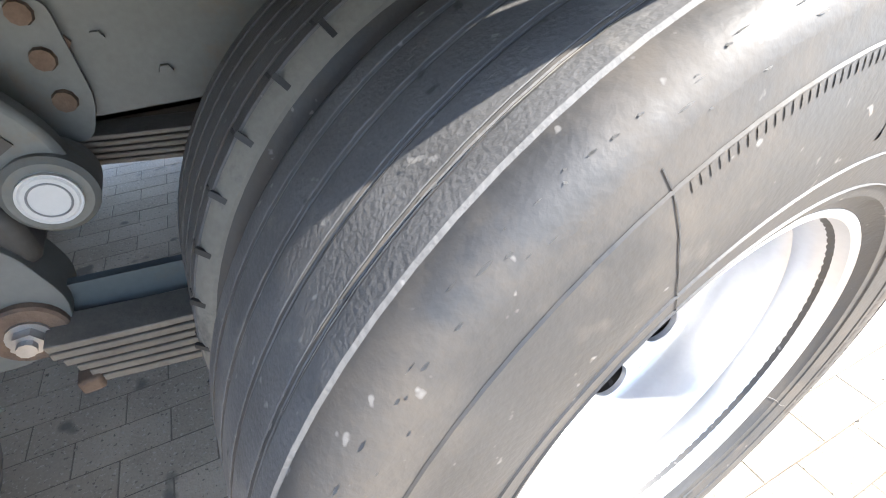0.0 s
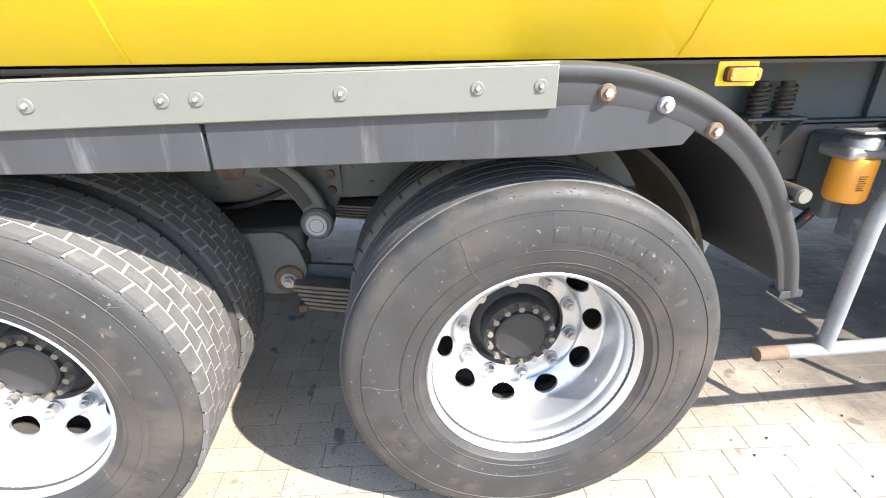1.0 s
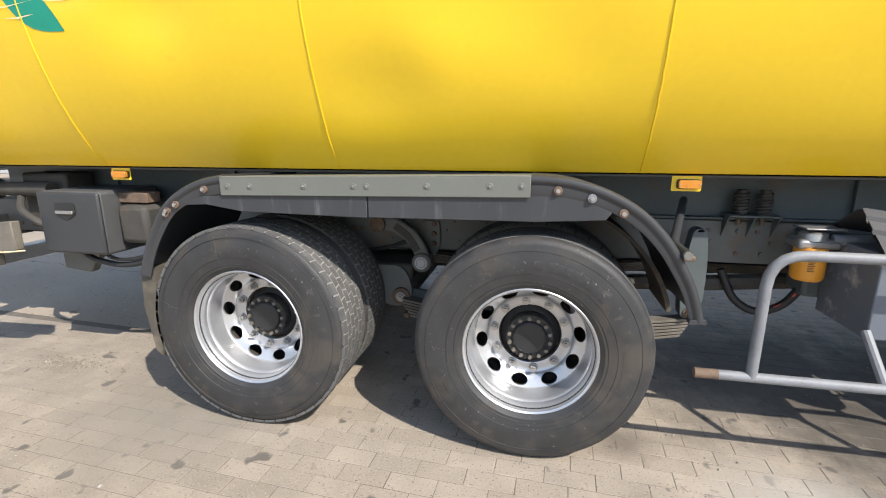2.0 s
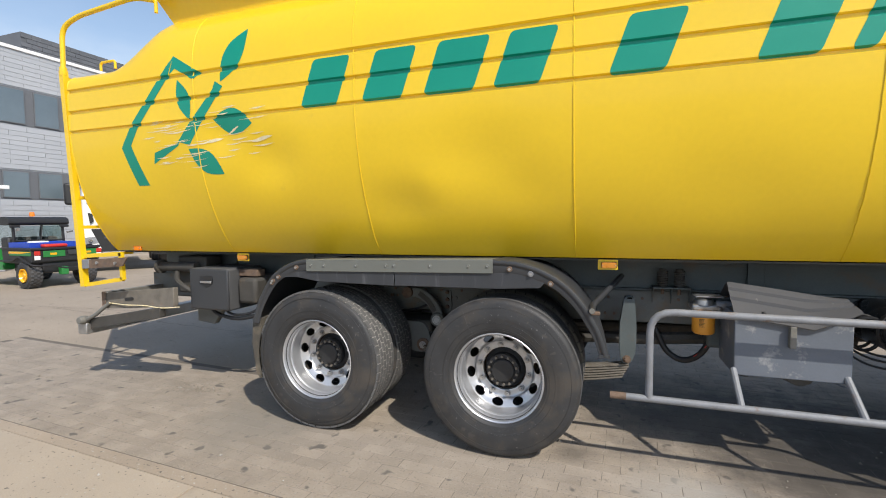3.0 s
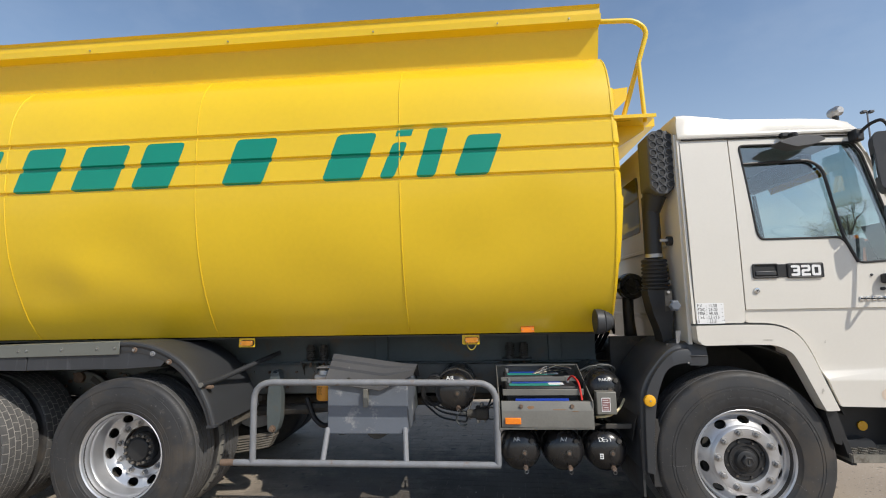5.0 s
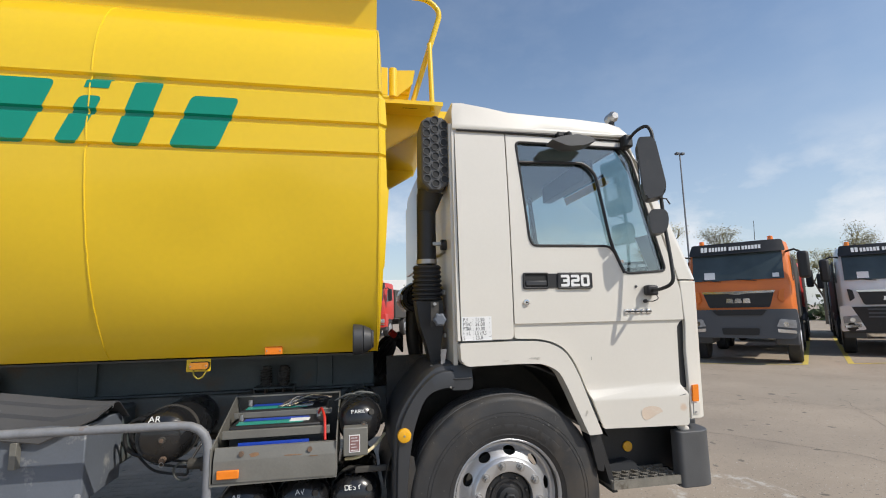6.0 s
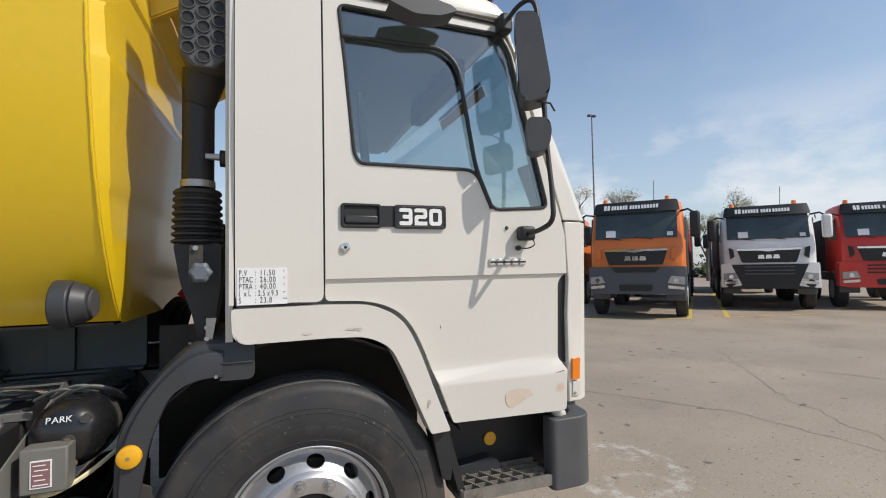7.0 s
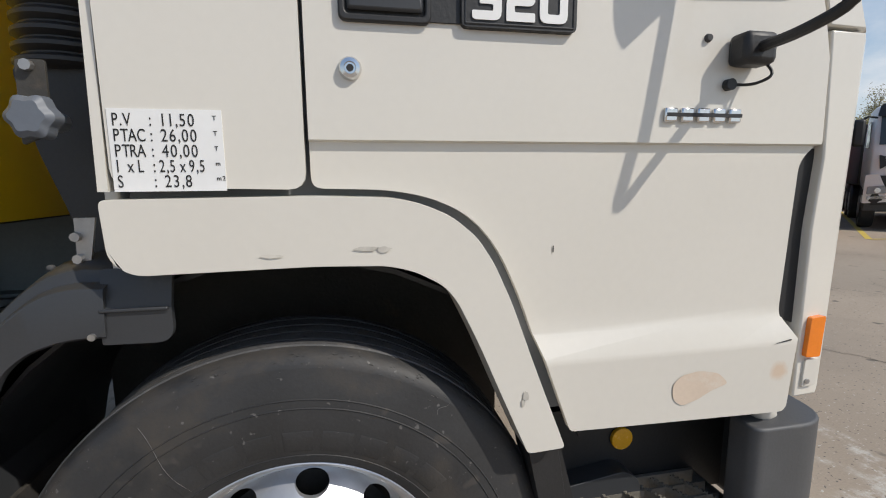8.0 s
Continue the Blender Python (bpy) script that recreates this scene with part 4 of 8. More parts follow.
def nut(bm, x, y, z, r=0.017, h=0.026, out=-1):
    rod((x, y, z), (x, y + out * 0.006, z), r * 1.35, seg=16, bm=bm)
    rod((x, y + out * 0.006, z), (x, y + out * h, z), r, seg=6, bm=bm)
    rod((x, y + out * h, z), (x, y + out * (h + 0.012), z), r * 0.6, seg=10, bm=bm)


def rear_wheel(x, y_face, blocks, turn, marks):
    """Dual wheel: deep dished outer rim, inner wheel behind it."""
    y0 = y_face  # the outer tyre's bulge
    outer = [(0.300, 0.034), (0.303, 0.026), (0.298, 0.022), (0.290, 0.028), (0.286, 0.045), (0.278, 0.058), (0.275, 0.075), (0.277, 0.088), (0.270, 0.098), (0.266, 0.160), (0.266, 0.178), (0.264, 0.187), (0.260, 0.192)]
    inner = [(0.206, 0.224), (0.203, 0.231), (0.196, 0.236), (0.176, 0.238), (0.157, 0.238), (0.151, 0.240), (0.149, 0.265)]
    slope = [(0.206, 0.224), (0.214, 0.215), (0.235, 0.203), (0.252, 0.196), (0.260, 0.192)]
    bm = lathe(fine(outer, 0.012), 160, closed=False)
    lathe(fine(inner, 0.012), 160, bm, closed=False)
    hand_holes(bm, slope, 0.206, 0.260, 0.233, 10, 0.040, 0.0262)
    bmesh.ops.remove_doubles(bm, verts=bm.verts, dist=1e-5)
    w = part("rear_wheel", bm, RIM, truck, "silver painted steel dual wheel, deeply dished")
    w.matrix_basis = pose(x, y0, 0.524, 0, turn, 0) @ Matrix.Diagonal((0.977, 1, 0.977, 1))
    tyre(w, 0.152, 0.152, blocks, marks=marks)
    tyre(w, 0.152 + 0.335, 0.150, blocks, "inner_tyre")
    part("inner_rim", lathe([(0.288, 0.36), (0.27, 0.39), (0.262, 0.50), (0.285, 0.60), (0.296, 0.61), (0.27, 0.5)], 48), DARKSTEEL, w)
    part("brake_drum", lathe([(0.0, 0.315), (0.21, 0.315), (0.21, 0.52), (0.0, 0.52)], 40), RUST, w)
    hub = part("hub", lathe([(0.0, 0.178), (0.072, 0.180), (0.080, 0.186), (0.083, 0.198), (0.110, 0.200), (0.114, 0.206), (0.116, 0.248), (0.140, 0.265), (0.144, 0.32), (0.0, 0.32)], 48, closed=False), BLACK, w, "black hub cover ringed with bolts")
    for i in range(14):
        a = 2 * math.pi * i / 14
        b = bmesh.new()
        rod((0.098 * math.cos(a), 0.200, 0.098 * math.sin(a)), (0.098 * math.cos(a), 0.178, 0.098 * math.sin(a)), 0.0098, seg=6, bm=b)
        part("hub_bolt", b, SPRING, hub)
    for i in range(10):
        a = 2 * math.pi * i / 10
        b = bmesh.new()
        nut(b, 0.1745 * math.cos(a), 0.238, 0.1745 * math.sin(a))
        part("wheel_nut", b, STEEL, w)
    return w


wheel_b = rear_wheel(-0.008, 0.836, False, 10, True)
wheel_a = rear_wheel(-1.37, 0.836, True, 24, True)


def far_wheel(x, name="far_wheel"):
    w = part(name, lathe([(0.0, 0.05), (0.25, 0.06), (0.30, 0.13), (0.30, -0.13), (0.25, -0.13), (0.0, -0.06)], 32, closed=False), RIM, truck)
    w.location = (x, 0, 0.52)
    return w


for x, ys in ((0.0, (2 * CY - 0.96, 2 * CY - 1.30)), (-1.37, (2 * CY - 0.96, 2 * CY - 1.30)), (4.0, (2 * CY - 1.03,))):
    for y in ys:
        w = far_wheel(x)
        w.location.y = y
        t = part("tyre", lathe(tyre_profile(), 48), RUBBER, w)
for x in (0.0, -1.37):
    ax = part("drive_axle", rod((x, 1.25, 0.52), (x, 2 * CY - 1.25, 0.52), 0.075), DARKSTEEL, truck)
    part("differential", lathe([(0.0, -0.2), (0.12, -0.17), (0.19, -0.05), (0.19, 0.05), (0.12, 0.17), (0.0, 0.2)], 24, closed=False, at=(x, CY, 0.52)), DARKSTEEL, ax)
part("front_axle", box(3.94, 4.06, 1.2, 2 * CY - 1.2, 0.42, 0.52), DARKSTEEL, truck)

# front steering wheel
bm = lathe([(0.300, 0.012), (0.303, 0.004), (0.297, 0.0), (0.289, 0.006), (0.284, 0.025), (0.275, 0.050), (0.268, 0.060), (0.258, 0.062), (0.254, 0.060)], 160, closed=False)
lathe([(0.206, 0.014), (0.200, 0.006), (0.194, -0.002), (0.189, -0.006), (0.138, -0.007), (0.132, -0.005), (0.129, 0.002), (0.129, 0.03)], 160, bm, closed=False)
hand_holes(bm, [(0.206, 0.014), (0.215, 0.022), (0.232, 0.040), (0.245, 0.054), (0.254, 0.060)], 0.206, 0.254, 0.231, 10, 0.034, 0.0205)
wf = part("front_wheel", bm, RIM, truck, "silver painted steel front wheel")
wf.matrix_basis = pose(4.0, 0.895, 0.52, 0, 6, 0)
tyre(wf, 0.127, 0.152, False, marks=True, front=True)
part("inner_shell", lathe([(0.30, 0.20), (0.262, 0.19), (0.262, 0.08), (0.255, 0.08), (0.255, 0.2)], 48), DARKSTEEL, wf)
part("brake_drum", lathe([(0.0, 0.10), (0.22, 0.10), (0.22, 0.26), (0.0, 0.26)], 40), DARKSTEEL, wf)
hub = part("hub", lathe([(0.0, -0.014), (0.046, -0.014), (0.056, -0.009), (0.060, 0.004), (0.066, 0.012), (0.078, 0.013), (0.082, 0.006), (0.094, 0.006), (0.098, 0.016), (0.118, 0.018), (0.1285, 0.03), (0.1285, 0.05)], 64, closed=False), BLACK, wf, "black stepped wheel hub with a hexagon cap")
part("hub_cap", lathe([(0.0, -0.034), (0.022, -0.034), (0.026, -0.036), (0.034, -0.032), (0.038, -0.022), (0.038, -0.012)], 6, closed=False), BLACK, hub)
part("cap_mark", box(-0.004, 0.004, -0.0375, -0.033, -0.012, 0.012), DARKSTEEL, hub, bev=0.001)
for i in range(8):
    a = 2 * math.pi * (i + 0.5) / 8
    part("hub_bolt", rod((0.108 * math.cos(a), 0.006, 0.108 * math.sin(a)), (0.108 * math.cos(a), 0.02, 0.108 * math.sin(a)), 0.0075, seg=6), DARKSTEEL, hub)
for i in range(10):
    a = 2 * math.pi * i / 10
    b = bmesh.new()
    nut(b, 0.1675 * math.cos(a), -0.006, 0.1675 * math.sin(a))
    part("wheel_nut", b, STEEL, wf)

# ---- rear suspension seen between the wheels ----


def leaf_spring(x0, x1, y, z, n, sag, parent, name="leaf_spring", pitch=0.0165, step=0.045, thick=0.0125):
    """A stack of curved leaves, the lower ones shorter."""
    sp = None
    for i in range(n):
        sh = step * max(0, i - 1)
        top = []
        for k in range(25):
            x = x0 + sh + (x1 - x0 - 2 * sh) * k / 24
            u = 2 * (x - x0) / (x1 - x0) - 1
            top.append((x, z - (pitch + 0.004 * (1 - u * u)) * i - sag * (1 - u * u)))
        b = plate(top + [(x, zz - thick) for x, zz in reversed(top)], y - 0.04, y + 0.04)
        if sp is None:
            sp = part(name, b, SPRING, parent, "stack of grimy leaf springs", 0.002)
        else:
            part("leaf", b, SPRING, sp, bev=0.002)
    return sp


leaf_spring(-0.742, 0.80, 1.46, 0.530, 6, 0.07, truck, step=0.010)
leaf_spring(-2.25, -0.93, 1.46, 0.530, 6, 0.05, truck, step=0.010)
leaf_spring(-0.70, 0.60, 1.66, 0.772, 5, 0.045, truck, pitch=0.0095, step=0.0, thick=0.008)
part("spring_plate", plate([(-0.72, 0.565), (-0.30, 0.52), (-0.30, 0.455), (-0.72, 0.505)], 1.52, 1.54), SUBPAINT, truck)
# rocker bracket between the axles
rk = part("bogie_bracket", plate(rounded([(-1.0, 0.71), (-0.77, 0.71), (-0.725, 0.66), (-0.695, 0.55), (-0.735, 0.47), (-0.82, 0.455), (-0.92, 0.49), (-1.0, 0.56)], 0.04), 1.485, 1.60), CHASSIS, truck, "grey cast bogie bracket with rusty bolt", 0.012)
part("washer", lathe([(0.0, 0), (0.050, 0), (0.054, 0.005), (0.054, 0.02), (0.0, 0.02)], 28, closed=False, at=(-0.765, 1.468, 0.525)), RUST, rk)
b = bmesh.new()
nut(b, -0.765, 1.469, 0.525, 0.022, 0.024)
part("pivot_nut", b, STEEL, rk)
arm = part("torque_arm", tube([(-0.92, 1.52, 0.95), (-0.80, 1.52, 0.95), (-0.70, 1.52, 0.88), (-0.65, 1.52, 0.80), (-0.642, 1.52, 0.74)], 0, flat=(0.05, 0.085), corner=0.06), CHASSIS, truck, "curved grey suspension arm", 0.01)
part("arm_eye", lathe([(0.0, 0.0), (0.050, 0.0), (0.058, 0.008), (0.058, 0.09), (0.0, 0.09)], 36, closed=False, at=(-0.642, 1.475, 0.735)), CHASSIS, arm)
part("white_bush", lathe([(0.0, 0.0), (0.032, 0.0), (0.035, 0.003), (0.038, 0.001), (0.039, 0.02)], 36, closed=False, at=(-0.642, 1.466, 0.735)), LINING, arm, "round white plastic bush cap")
part("bush_ring", lathe([(0.0235, -0.001), (0.025, -0.0022), (0.0265, -0.001)], 36, closed=False, at=(-0.642, 1.466, 0.735)), TRIMGREY, arm)
part("arm_recess", tube([(-0.80, 1.492, 0.945), (-0.715, 1.492, 0.885), (-0.668, 1.492, 0.80)], 0, flat=(0.004, 0.04), corner=0.05), DARKSTEEL, arm)
part("arm_boss", rod((-0.90, 1.47, 0.95), (-0.90, 1.56, 0.95), 0.045, seg=24), RUST, arm)
plt = part("gusset_plate", plate(rounded([(-0.64, 0.96), (-0.56, 0.96), (-0.555, 0.82), (-0.58, 0.76), (-0.64, 0.76)], 0.02), 1.60, 1.615), CHASSIS, truck)
for z in (0.945, 0.885, 0.825):
    b = bmesh.new()
    rod((-0.592, 1.60, z), (-0.592, 1.588, z), 0.017, 0.015, seg=10, bm=b)
    part("rusty_bolt", b, RUST, plt)
for x, z in ((-0.95, 0.93), (-0.90, 0.955), (-0.86, 0.90), (-1.1, 0.9), (-1.14, 0.86)):
    part("rusty_bolt", rod((x, 1.62, z), (x, 1.605, z), 0.015, seg=8), RUST, plt)
part("spring_clip", box(-0.735, -0.700, 1.41, 1.51, 0.418, 0.447), RUST, truck, bev=0.006)
part("saddle", box(-1.05, -0.70, 1.50, 1.75, 0.62, 0.72), DARKSTEEL, truck, bev=0.02)
part("air_hose", tube([(-1.2, 1.58, 0.80), (-1.0, 1.57, 0.77), (-0.85, 1.57, 0.80), (-0.75, 1.57, 0.84)], 0.011, 8, corner=0.1), BLACK, truck)

# ---- mudguards over the rear wheels ----
def smooth_line(pts, n=6):
    """A smooth line through points in x and z."""
    out = []
    for i in range(len(pts) - 1):
        p0, p1, p2, p3 = (Vector(pts[min(max(j, 0), len(pts) - 1)]) for j in (i - 1, i, i + 1, i + 2))
        for k in range(n):
            t = k / n
            out.append(0.5 * (2 * p1 + (p2 - p0) * t + (2 * p0 - 5 * p1 + 4 * p2 - p3) * t * t + (3 * p1 - p0 - 3 * p2 + p3) * t ** 3))
    return out + [Vector(pts[-1])]


def guard_loft(line, w0, w1, flip):
    """A moulded mudguard: rounded outer face with a bead, rolled over into the top."""
    bm = bmesh.new()
    pts = smooth_line(line)
    rings = []
    for i, p in enumerate(pts):
        d = (pts[min(i + 1, len(pts) - 1)] - pts[max(i - 1, 0)]).normalized()
        nrm = Vector((-d.y, d.x)) * flip
        w = w0 + (w1 - w0) * i / (len(pts) - 1)
        sec = [(-w, 0.852), (-w, 0.843), (-w + 0.006, 0.840), (-0.034, 0.840), (-0.028, 0.836), (-0.022, 0.831), (-0.012, 0.829), (-0.003, 0.832), (0.003, 0.840), (0.006, 0.853), (0.004, 0.90), (-0.025, 1.50),
               (-0.032, 1.50), (-0.003, 0.90), (-0.006, 0.862), (-0.02, 0.853)]
        rings.append([bm.verts.new((p.x + nrm.x * o, y, p.y + nrm.y * o)) for o, y in sec])
    for a, b in zip(rings, rings[1:]):
        for j in range(len(a)):
            bm.faces.new((a[j], b[j], b[(j + 1) % len(a)], a[(j + 1) % len(a)]))
    bm.faces.new(rings[0]), bm.faces.new(rings[-1])
    return bm


ARC_F = [(-0.03, 1.287), (0.05, 1.284), (0.14, 1.272), (0.24, 1.243), (0.34, 1.196), (0.43, 1.132), (0.51, 1.045), (0.57, 0.95), (0.62, 0.85), (0.657, 0.73)]
guard = part("mudguard", guard_loft(ARC_F, 0.082, 0.047, 1), PLASTIC, truck, "dark grey plastic mudguard over the rear axles")
part("guard_end", plate(rounded([(0.603, 0.738), (0.665, 0.742), (0.667, 0.722), (0.603, 0.718)], 0.006), 0.832, 0.87), PLASTIC, guard, bev=0.004)
REAR = [(-1.40, 1.268), (-1.52, 1.245), (-1.62, 1.203), (-1.72, 1.135), (-1.80, 1.03), (-1.87, 0.90), (-1.91, 0.78)]
part("mudguard_rear", guard_loft(REAR, 0.082, 0.05, -1), PLASTIC, guard)
strip = part("side_strip", plate([(-1.41, 1.18), (-0.03, 1.203), (-0.03, 1.288), (-1.41, 1.262)], 0.828, 0.834), STRIP, guard, "grey-green steel strip with rivets", 0.003)
bm = bmesh.new()
TOP = [(-1.41, 1.262), (-0.03, 1.288)]
vs = [[bm.verts.new((x, y, z + dz)) for y, dz in ((0.828, 0.0), (0.836, 0.005), (1.25, -0.018), (1.25, -0.024), (0.836, -0.002))] for x, z in TOP]
for i in range(5):
    bm.faces.new((vs[0][i], vs[1][i], vs[1][(i + 1) % 5], vs[0][(i + 1) % 5]))
bm.faces.new(vs[0]), bm.faces.new(vs[1])
part("strip_top", bm, STRIP, guard)
for x in (-1.37, -1.26, -1.0, -0.77, -0.71, -0.45, -0.19, -0.065):
    z = 1.222 + 0.019 * (x + 1.4)
    rv = part("rivet_washer", lathe([(0.0, -0.0006), (0.012, -0.0006), (0.0135, 0.0006), (0.0135, 0.006), (0.0, 0.006)], 24, closed=False, at=(x, 0.826, z)), STRIP, strip)
    part("rivet", rod((x, 0.826, z), (x, 0.820, z), 0.0055, 0.004, seg=10), STEEL, rv)
part("skirt_panel", plate([(-0.712, 1.10), (0.0, 1.105), (0.262, 1.12), (0.285, 1.15), (0.24, 1.19), (0.15, 1.215), (0.0, 1.215), (-0.712, 1.195)], 0.842, 0.850), SKIRT, guard, "dark plastic skirt panel with scratches", 0.002)
part("skirt_panel", plate([(-1.62, 1.13), (-1.50, 1.135), (-1.32, 1.108), (-0.718, 1.098), (-0.718, 1.193), (-1.41, 1.18), (-1.55, 1.17)], 0.841, 0.849), SKIRT, guard, "dark plastic skirt panel with scratches", 0.002)
for x, z, m in ((0.075, 1.232, RUST), (0.205, 1.205, GALV), (0.325, 1.150, RUST), (-1.50, 1.205, RUST), (-1.66, 1.13, RUST), (-1.71, 1.10, RUST), (-1.72, 1.085, RUST)):
    rv = part("guard_washer", lathe([(0.0, -0.003), (0.016, -0.003), (0.0175, 0.0), (0.0175, 0.02), (0.0, 0.02)], 24, closed=False, at=(x, 0.833, z)), m, guard)
    part("guard_bolt", rod((x, 0.83, z), (x, 0.822, z), 0.009, seg=6), STEEL, rv)
# stay that carries the guard, and the inner half guard
stay = part("guard_stay", tube([(0.565, 0.822, 1.0), (0.565, 1.02, 1.0), (0.75, 1.6, 1.12)], 0.019, 14, corner=0.06), PLASTIC, truck, "grey tube that carries the mudguard")
part("stay_cap", rod((0.565, 0.812, 1.0), (0.565, 0.826, 1.0), 0.016, seg=18), BATBOX, stay)
part("stay_bracket", box(0.52, 0.61, 0.87, 0.90, 0.965, 0.985), RUST, stay, bev=0.004)
bm = bmesh.new()
cols = []
for i in range(12):
    a = radians(78 - 66 * i / 11)
    x, z = 0.62 * math.cos(a), 0.52 + 0.62 * math.sin(a)
    cols.append([bm.verts.new(p) for p in ((x, 1.15, z), (x * 1.03, 1.15, z + 0.012), (x * 1.03, 1.50, z + 0.012), (x, 1.50, z))])
for a, b in zip(cols, cols[1:]):
    for i in range(4):
        bm.faces.new((a[i], b[i], b[(i + 1) % 4], a[(i + 1) % 4]))
bm.faces.new(cols[0]), bm.faces.new(cols[-1])
part("inner_guard", bm, DUSTY, guard, "dusty black inner mudguard")
part("mud_flap", plate([(-1.93, 0.80), (-1.86, 0.80), (-1.845, 0.50), (-1.875, 0.33), (-1.91, 0.36), (-1.945, 0.6)], 0.86, 1.45), DUSTY, guard, "muddy ribbed rubber flap")

# ---- marker lamps along the tank's lower edge ----


def marker(x, tab=True, z=1.27):
    if tab:
        m = part("marker_lamp", plate(rounded([(x, z - 0.002), (x + 0.125, z - 0.002), (x + 0.125, z - 0.07), (x, z - 0.07)], 0.006), 1.245, 1.249), YELLOW, truck, "amber side marker lamp on a yellow tab", 0.001)
        x0, z0 = x + 0.02, z - 0.058
    else:
        m = part("marker_lamp", box(x, x + 0.095, 1.182, 1.20, z, z + 0.045), ORANGE, truck, "flat amber side reflector", 0.004)
        for dx in (0.012, 0.083):
            part("screw", rod((x + dx, 1.182, z + 0.022), (x + dx, 1.179, z + 0.022), 0.004, seg=8), STEEL, m)
        return m
    part("lamp_base", plate(rounded([(x0, z0), (x0 + 0.10, z0), (x0 + 0.10, z0 + 0.042), (x0, z0 + 0.042)], 0.012), 1.232, 1.246), BLACK, m, bev=0.002)
    part("lens", plate(rounded([(x0 + 0.003, z0 + 0.003), (x0 + 0.097, z0 + 0.003), (x0 + 0.097, z0 + 0.039), (x0 + 0.003, z0 + 0.039)], 0.012), 1.215, 1.234), LAMPGLASS, m, "dull amber lens", 0.006)
    for dx in (0.010, 0.090):
        part("screw", rod((x0 + dx, 1.2155, z0 + 0.021), (x0 + dx, 1.213, z0 + 0.021), 0.004, seg=8), STEEL, m)
    return m


for x in (0.59, 2.28, -2.42):
    marker(x)
marker(2.70, False, 1.283)
marker(-3.60, False, 1.283)
part("lamp_wire", tube([(2.318, 1.242, 1.215), (2.318, 1.240, 1.185), (2.34, 1.240, 1.160), (2.365, 1.240, 1.168), (2.382, 1.242, 1.200), (2.384, 1.245, 1.215)], 0.0042, 6, corner=0.018), WIRE, truck)

# ---- rear end below the tank ----
tbx = part("tool_box", box(-2.88, -2.46, 1.17, 1.60, 0.76, 1.135), MIRRORGREY, truck, "dark grey plastic tool box with a latch", 0.02, segs=3)
part("lid", box(-2.885, -2.455, 1.155, 1.18, 0.77, 1.13), PLASTIC, tbx, bev=0.012)
part("latch_recess", plate(rounded([(-2.76, 1.07), (-2.62, 1.07), (-2.62, 1.0), (-2.69, 0.965), (-2.76, 1.0)], 0.02), 1.150, 1.157), BLACK, tbx)
part("latch", box(-2.75, -2.63, 1.140, 1.152, 1.005, 1.025), STEEL, tbx, bev=0.004)
part("box_bracket", box(-2.46, -2.26, 1.30, 1.40, 1.06, 1.12), RUST, tbx, bev=0.004)
part("side_tank", box(-2.44, -2.24, 1.25, 1.75, 0.82, 1.05), DARKSTEEL, truck, bev=0.03)
bumper = part("rear_bumper", box(-4.12, -4.0, 0.98, 2 * CY - 0.98, 0.49, 0.60), STEEL, truck, "grey steel rear underrun bar", 0.01)
part("bumper_side", plate([(-4.05, 0.53), (-4.05, 0.63), (-3.1, 0.79), (-3.1, 0.70)], 1.02, 1.08), DARKSTEEL, bumper, bev=0.005)
tail = part("tail_beam", plate([(-3.80, 0.74), (-3.80, 0.89), (-2.95, 0.97), (-2.95, 0.80)], 1.04, 1.09), SPRING, truck, "dusty tail lamp beam with slot and wiring", 0.006)
part("slot", plate(rounded([(-3.55, 0.855), (-3.44, 0.865), (-3.44, 0.835), (-3.55, 0.825)], 0.014), 1.036, 1.042), BLACK, tail)
part("cross_tail", box(-3.84, -3.78, 1.04, 2 * CY - 1.04, 0.74, 0.90), BATBOX, tail, bev=0.006)
part("end_reflector", box(-3.85, -3.80, 1.035, 1.06, 0.75, 0.90), RUST, tail, bev=0.003)
part("lamp_arm", tube([(-3.74, 1.03, 0.80), (-3.90, 1.0, 0.68), (-4.03, 0.98, 0.62)], 0.017, 10, corner=0.02), BATBOX, tail)
part("lamp_knob", lathe([(0.0, -0.05), (0.032, -0.045), (0.04, -0.02), (0.04, 0.02), (0.03, 0.04), (0.0, 0.045)], 20, closed=False, at=(-4.03, 0.98, 0.63)), BATBOX, tail)
part("wiring", tube([(-3.75, 1.03, 0.80), (-3.5, 1.02, 0.79), (-3.3, 1.03, 0.80), (-3.1, 1.03, 0.78), (-2.9, 1.05, 0.80)], 0.005, 6, corner=0.1), SCRAPE, tail)
part("bumper_bracket", plate([(-3.05, 0.98), (-2.85, 0.98), (-2.75, 0.72), (-2.85, 0.58), (-3.05, 0.60)], 1.38, 1.44), CHASSIS, truck, bev=0.006)
part("rubber_hose", tube([(-2.9, 1.35, 0.80), (-2.75, 1.30, 0.70), (-2.5, 1.30, 0.66), (-2.25, 1.32, 0.72), (-2.1, 1.35, 0.80)], 0.018, 8, corner=0.1), BLACK, truck)
part("rubber_hose", tube([(-2.7, 1.33, 0.78), (-2.55, 1.28, 0.70), (-2.35, 1.30, 0.72), (-2.2, 1.35, 0.82)], 0.012, 8, corner=0.1), BLACK, truck)
pipe = part("outlet_pipe", rod((-3.45, 1.35, 1.12), (-3.0, 1.35, 1.12), 0.045), DARKSTEEL, truck, "grey outlet pipe under the tank")
part("flange", rod((-3.47, 1.35, 1.12), (-3.44, 1.35, 1.12), 0.07), DARKSTEEL, pipe)
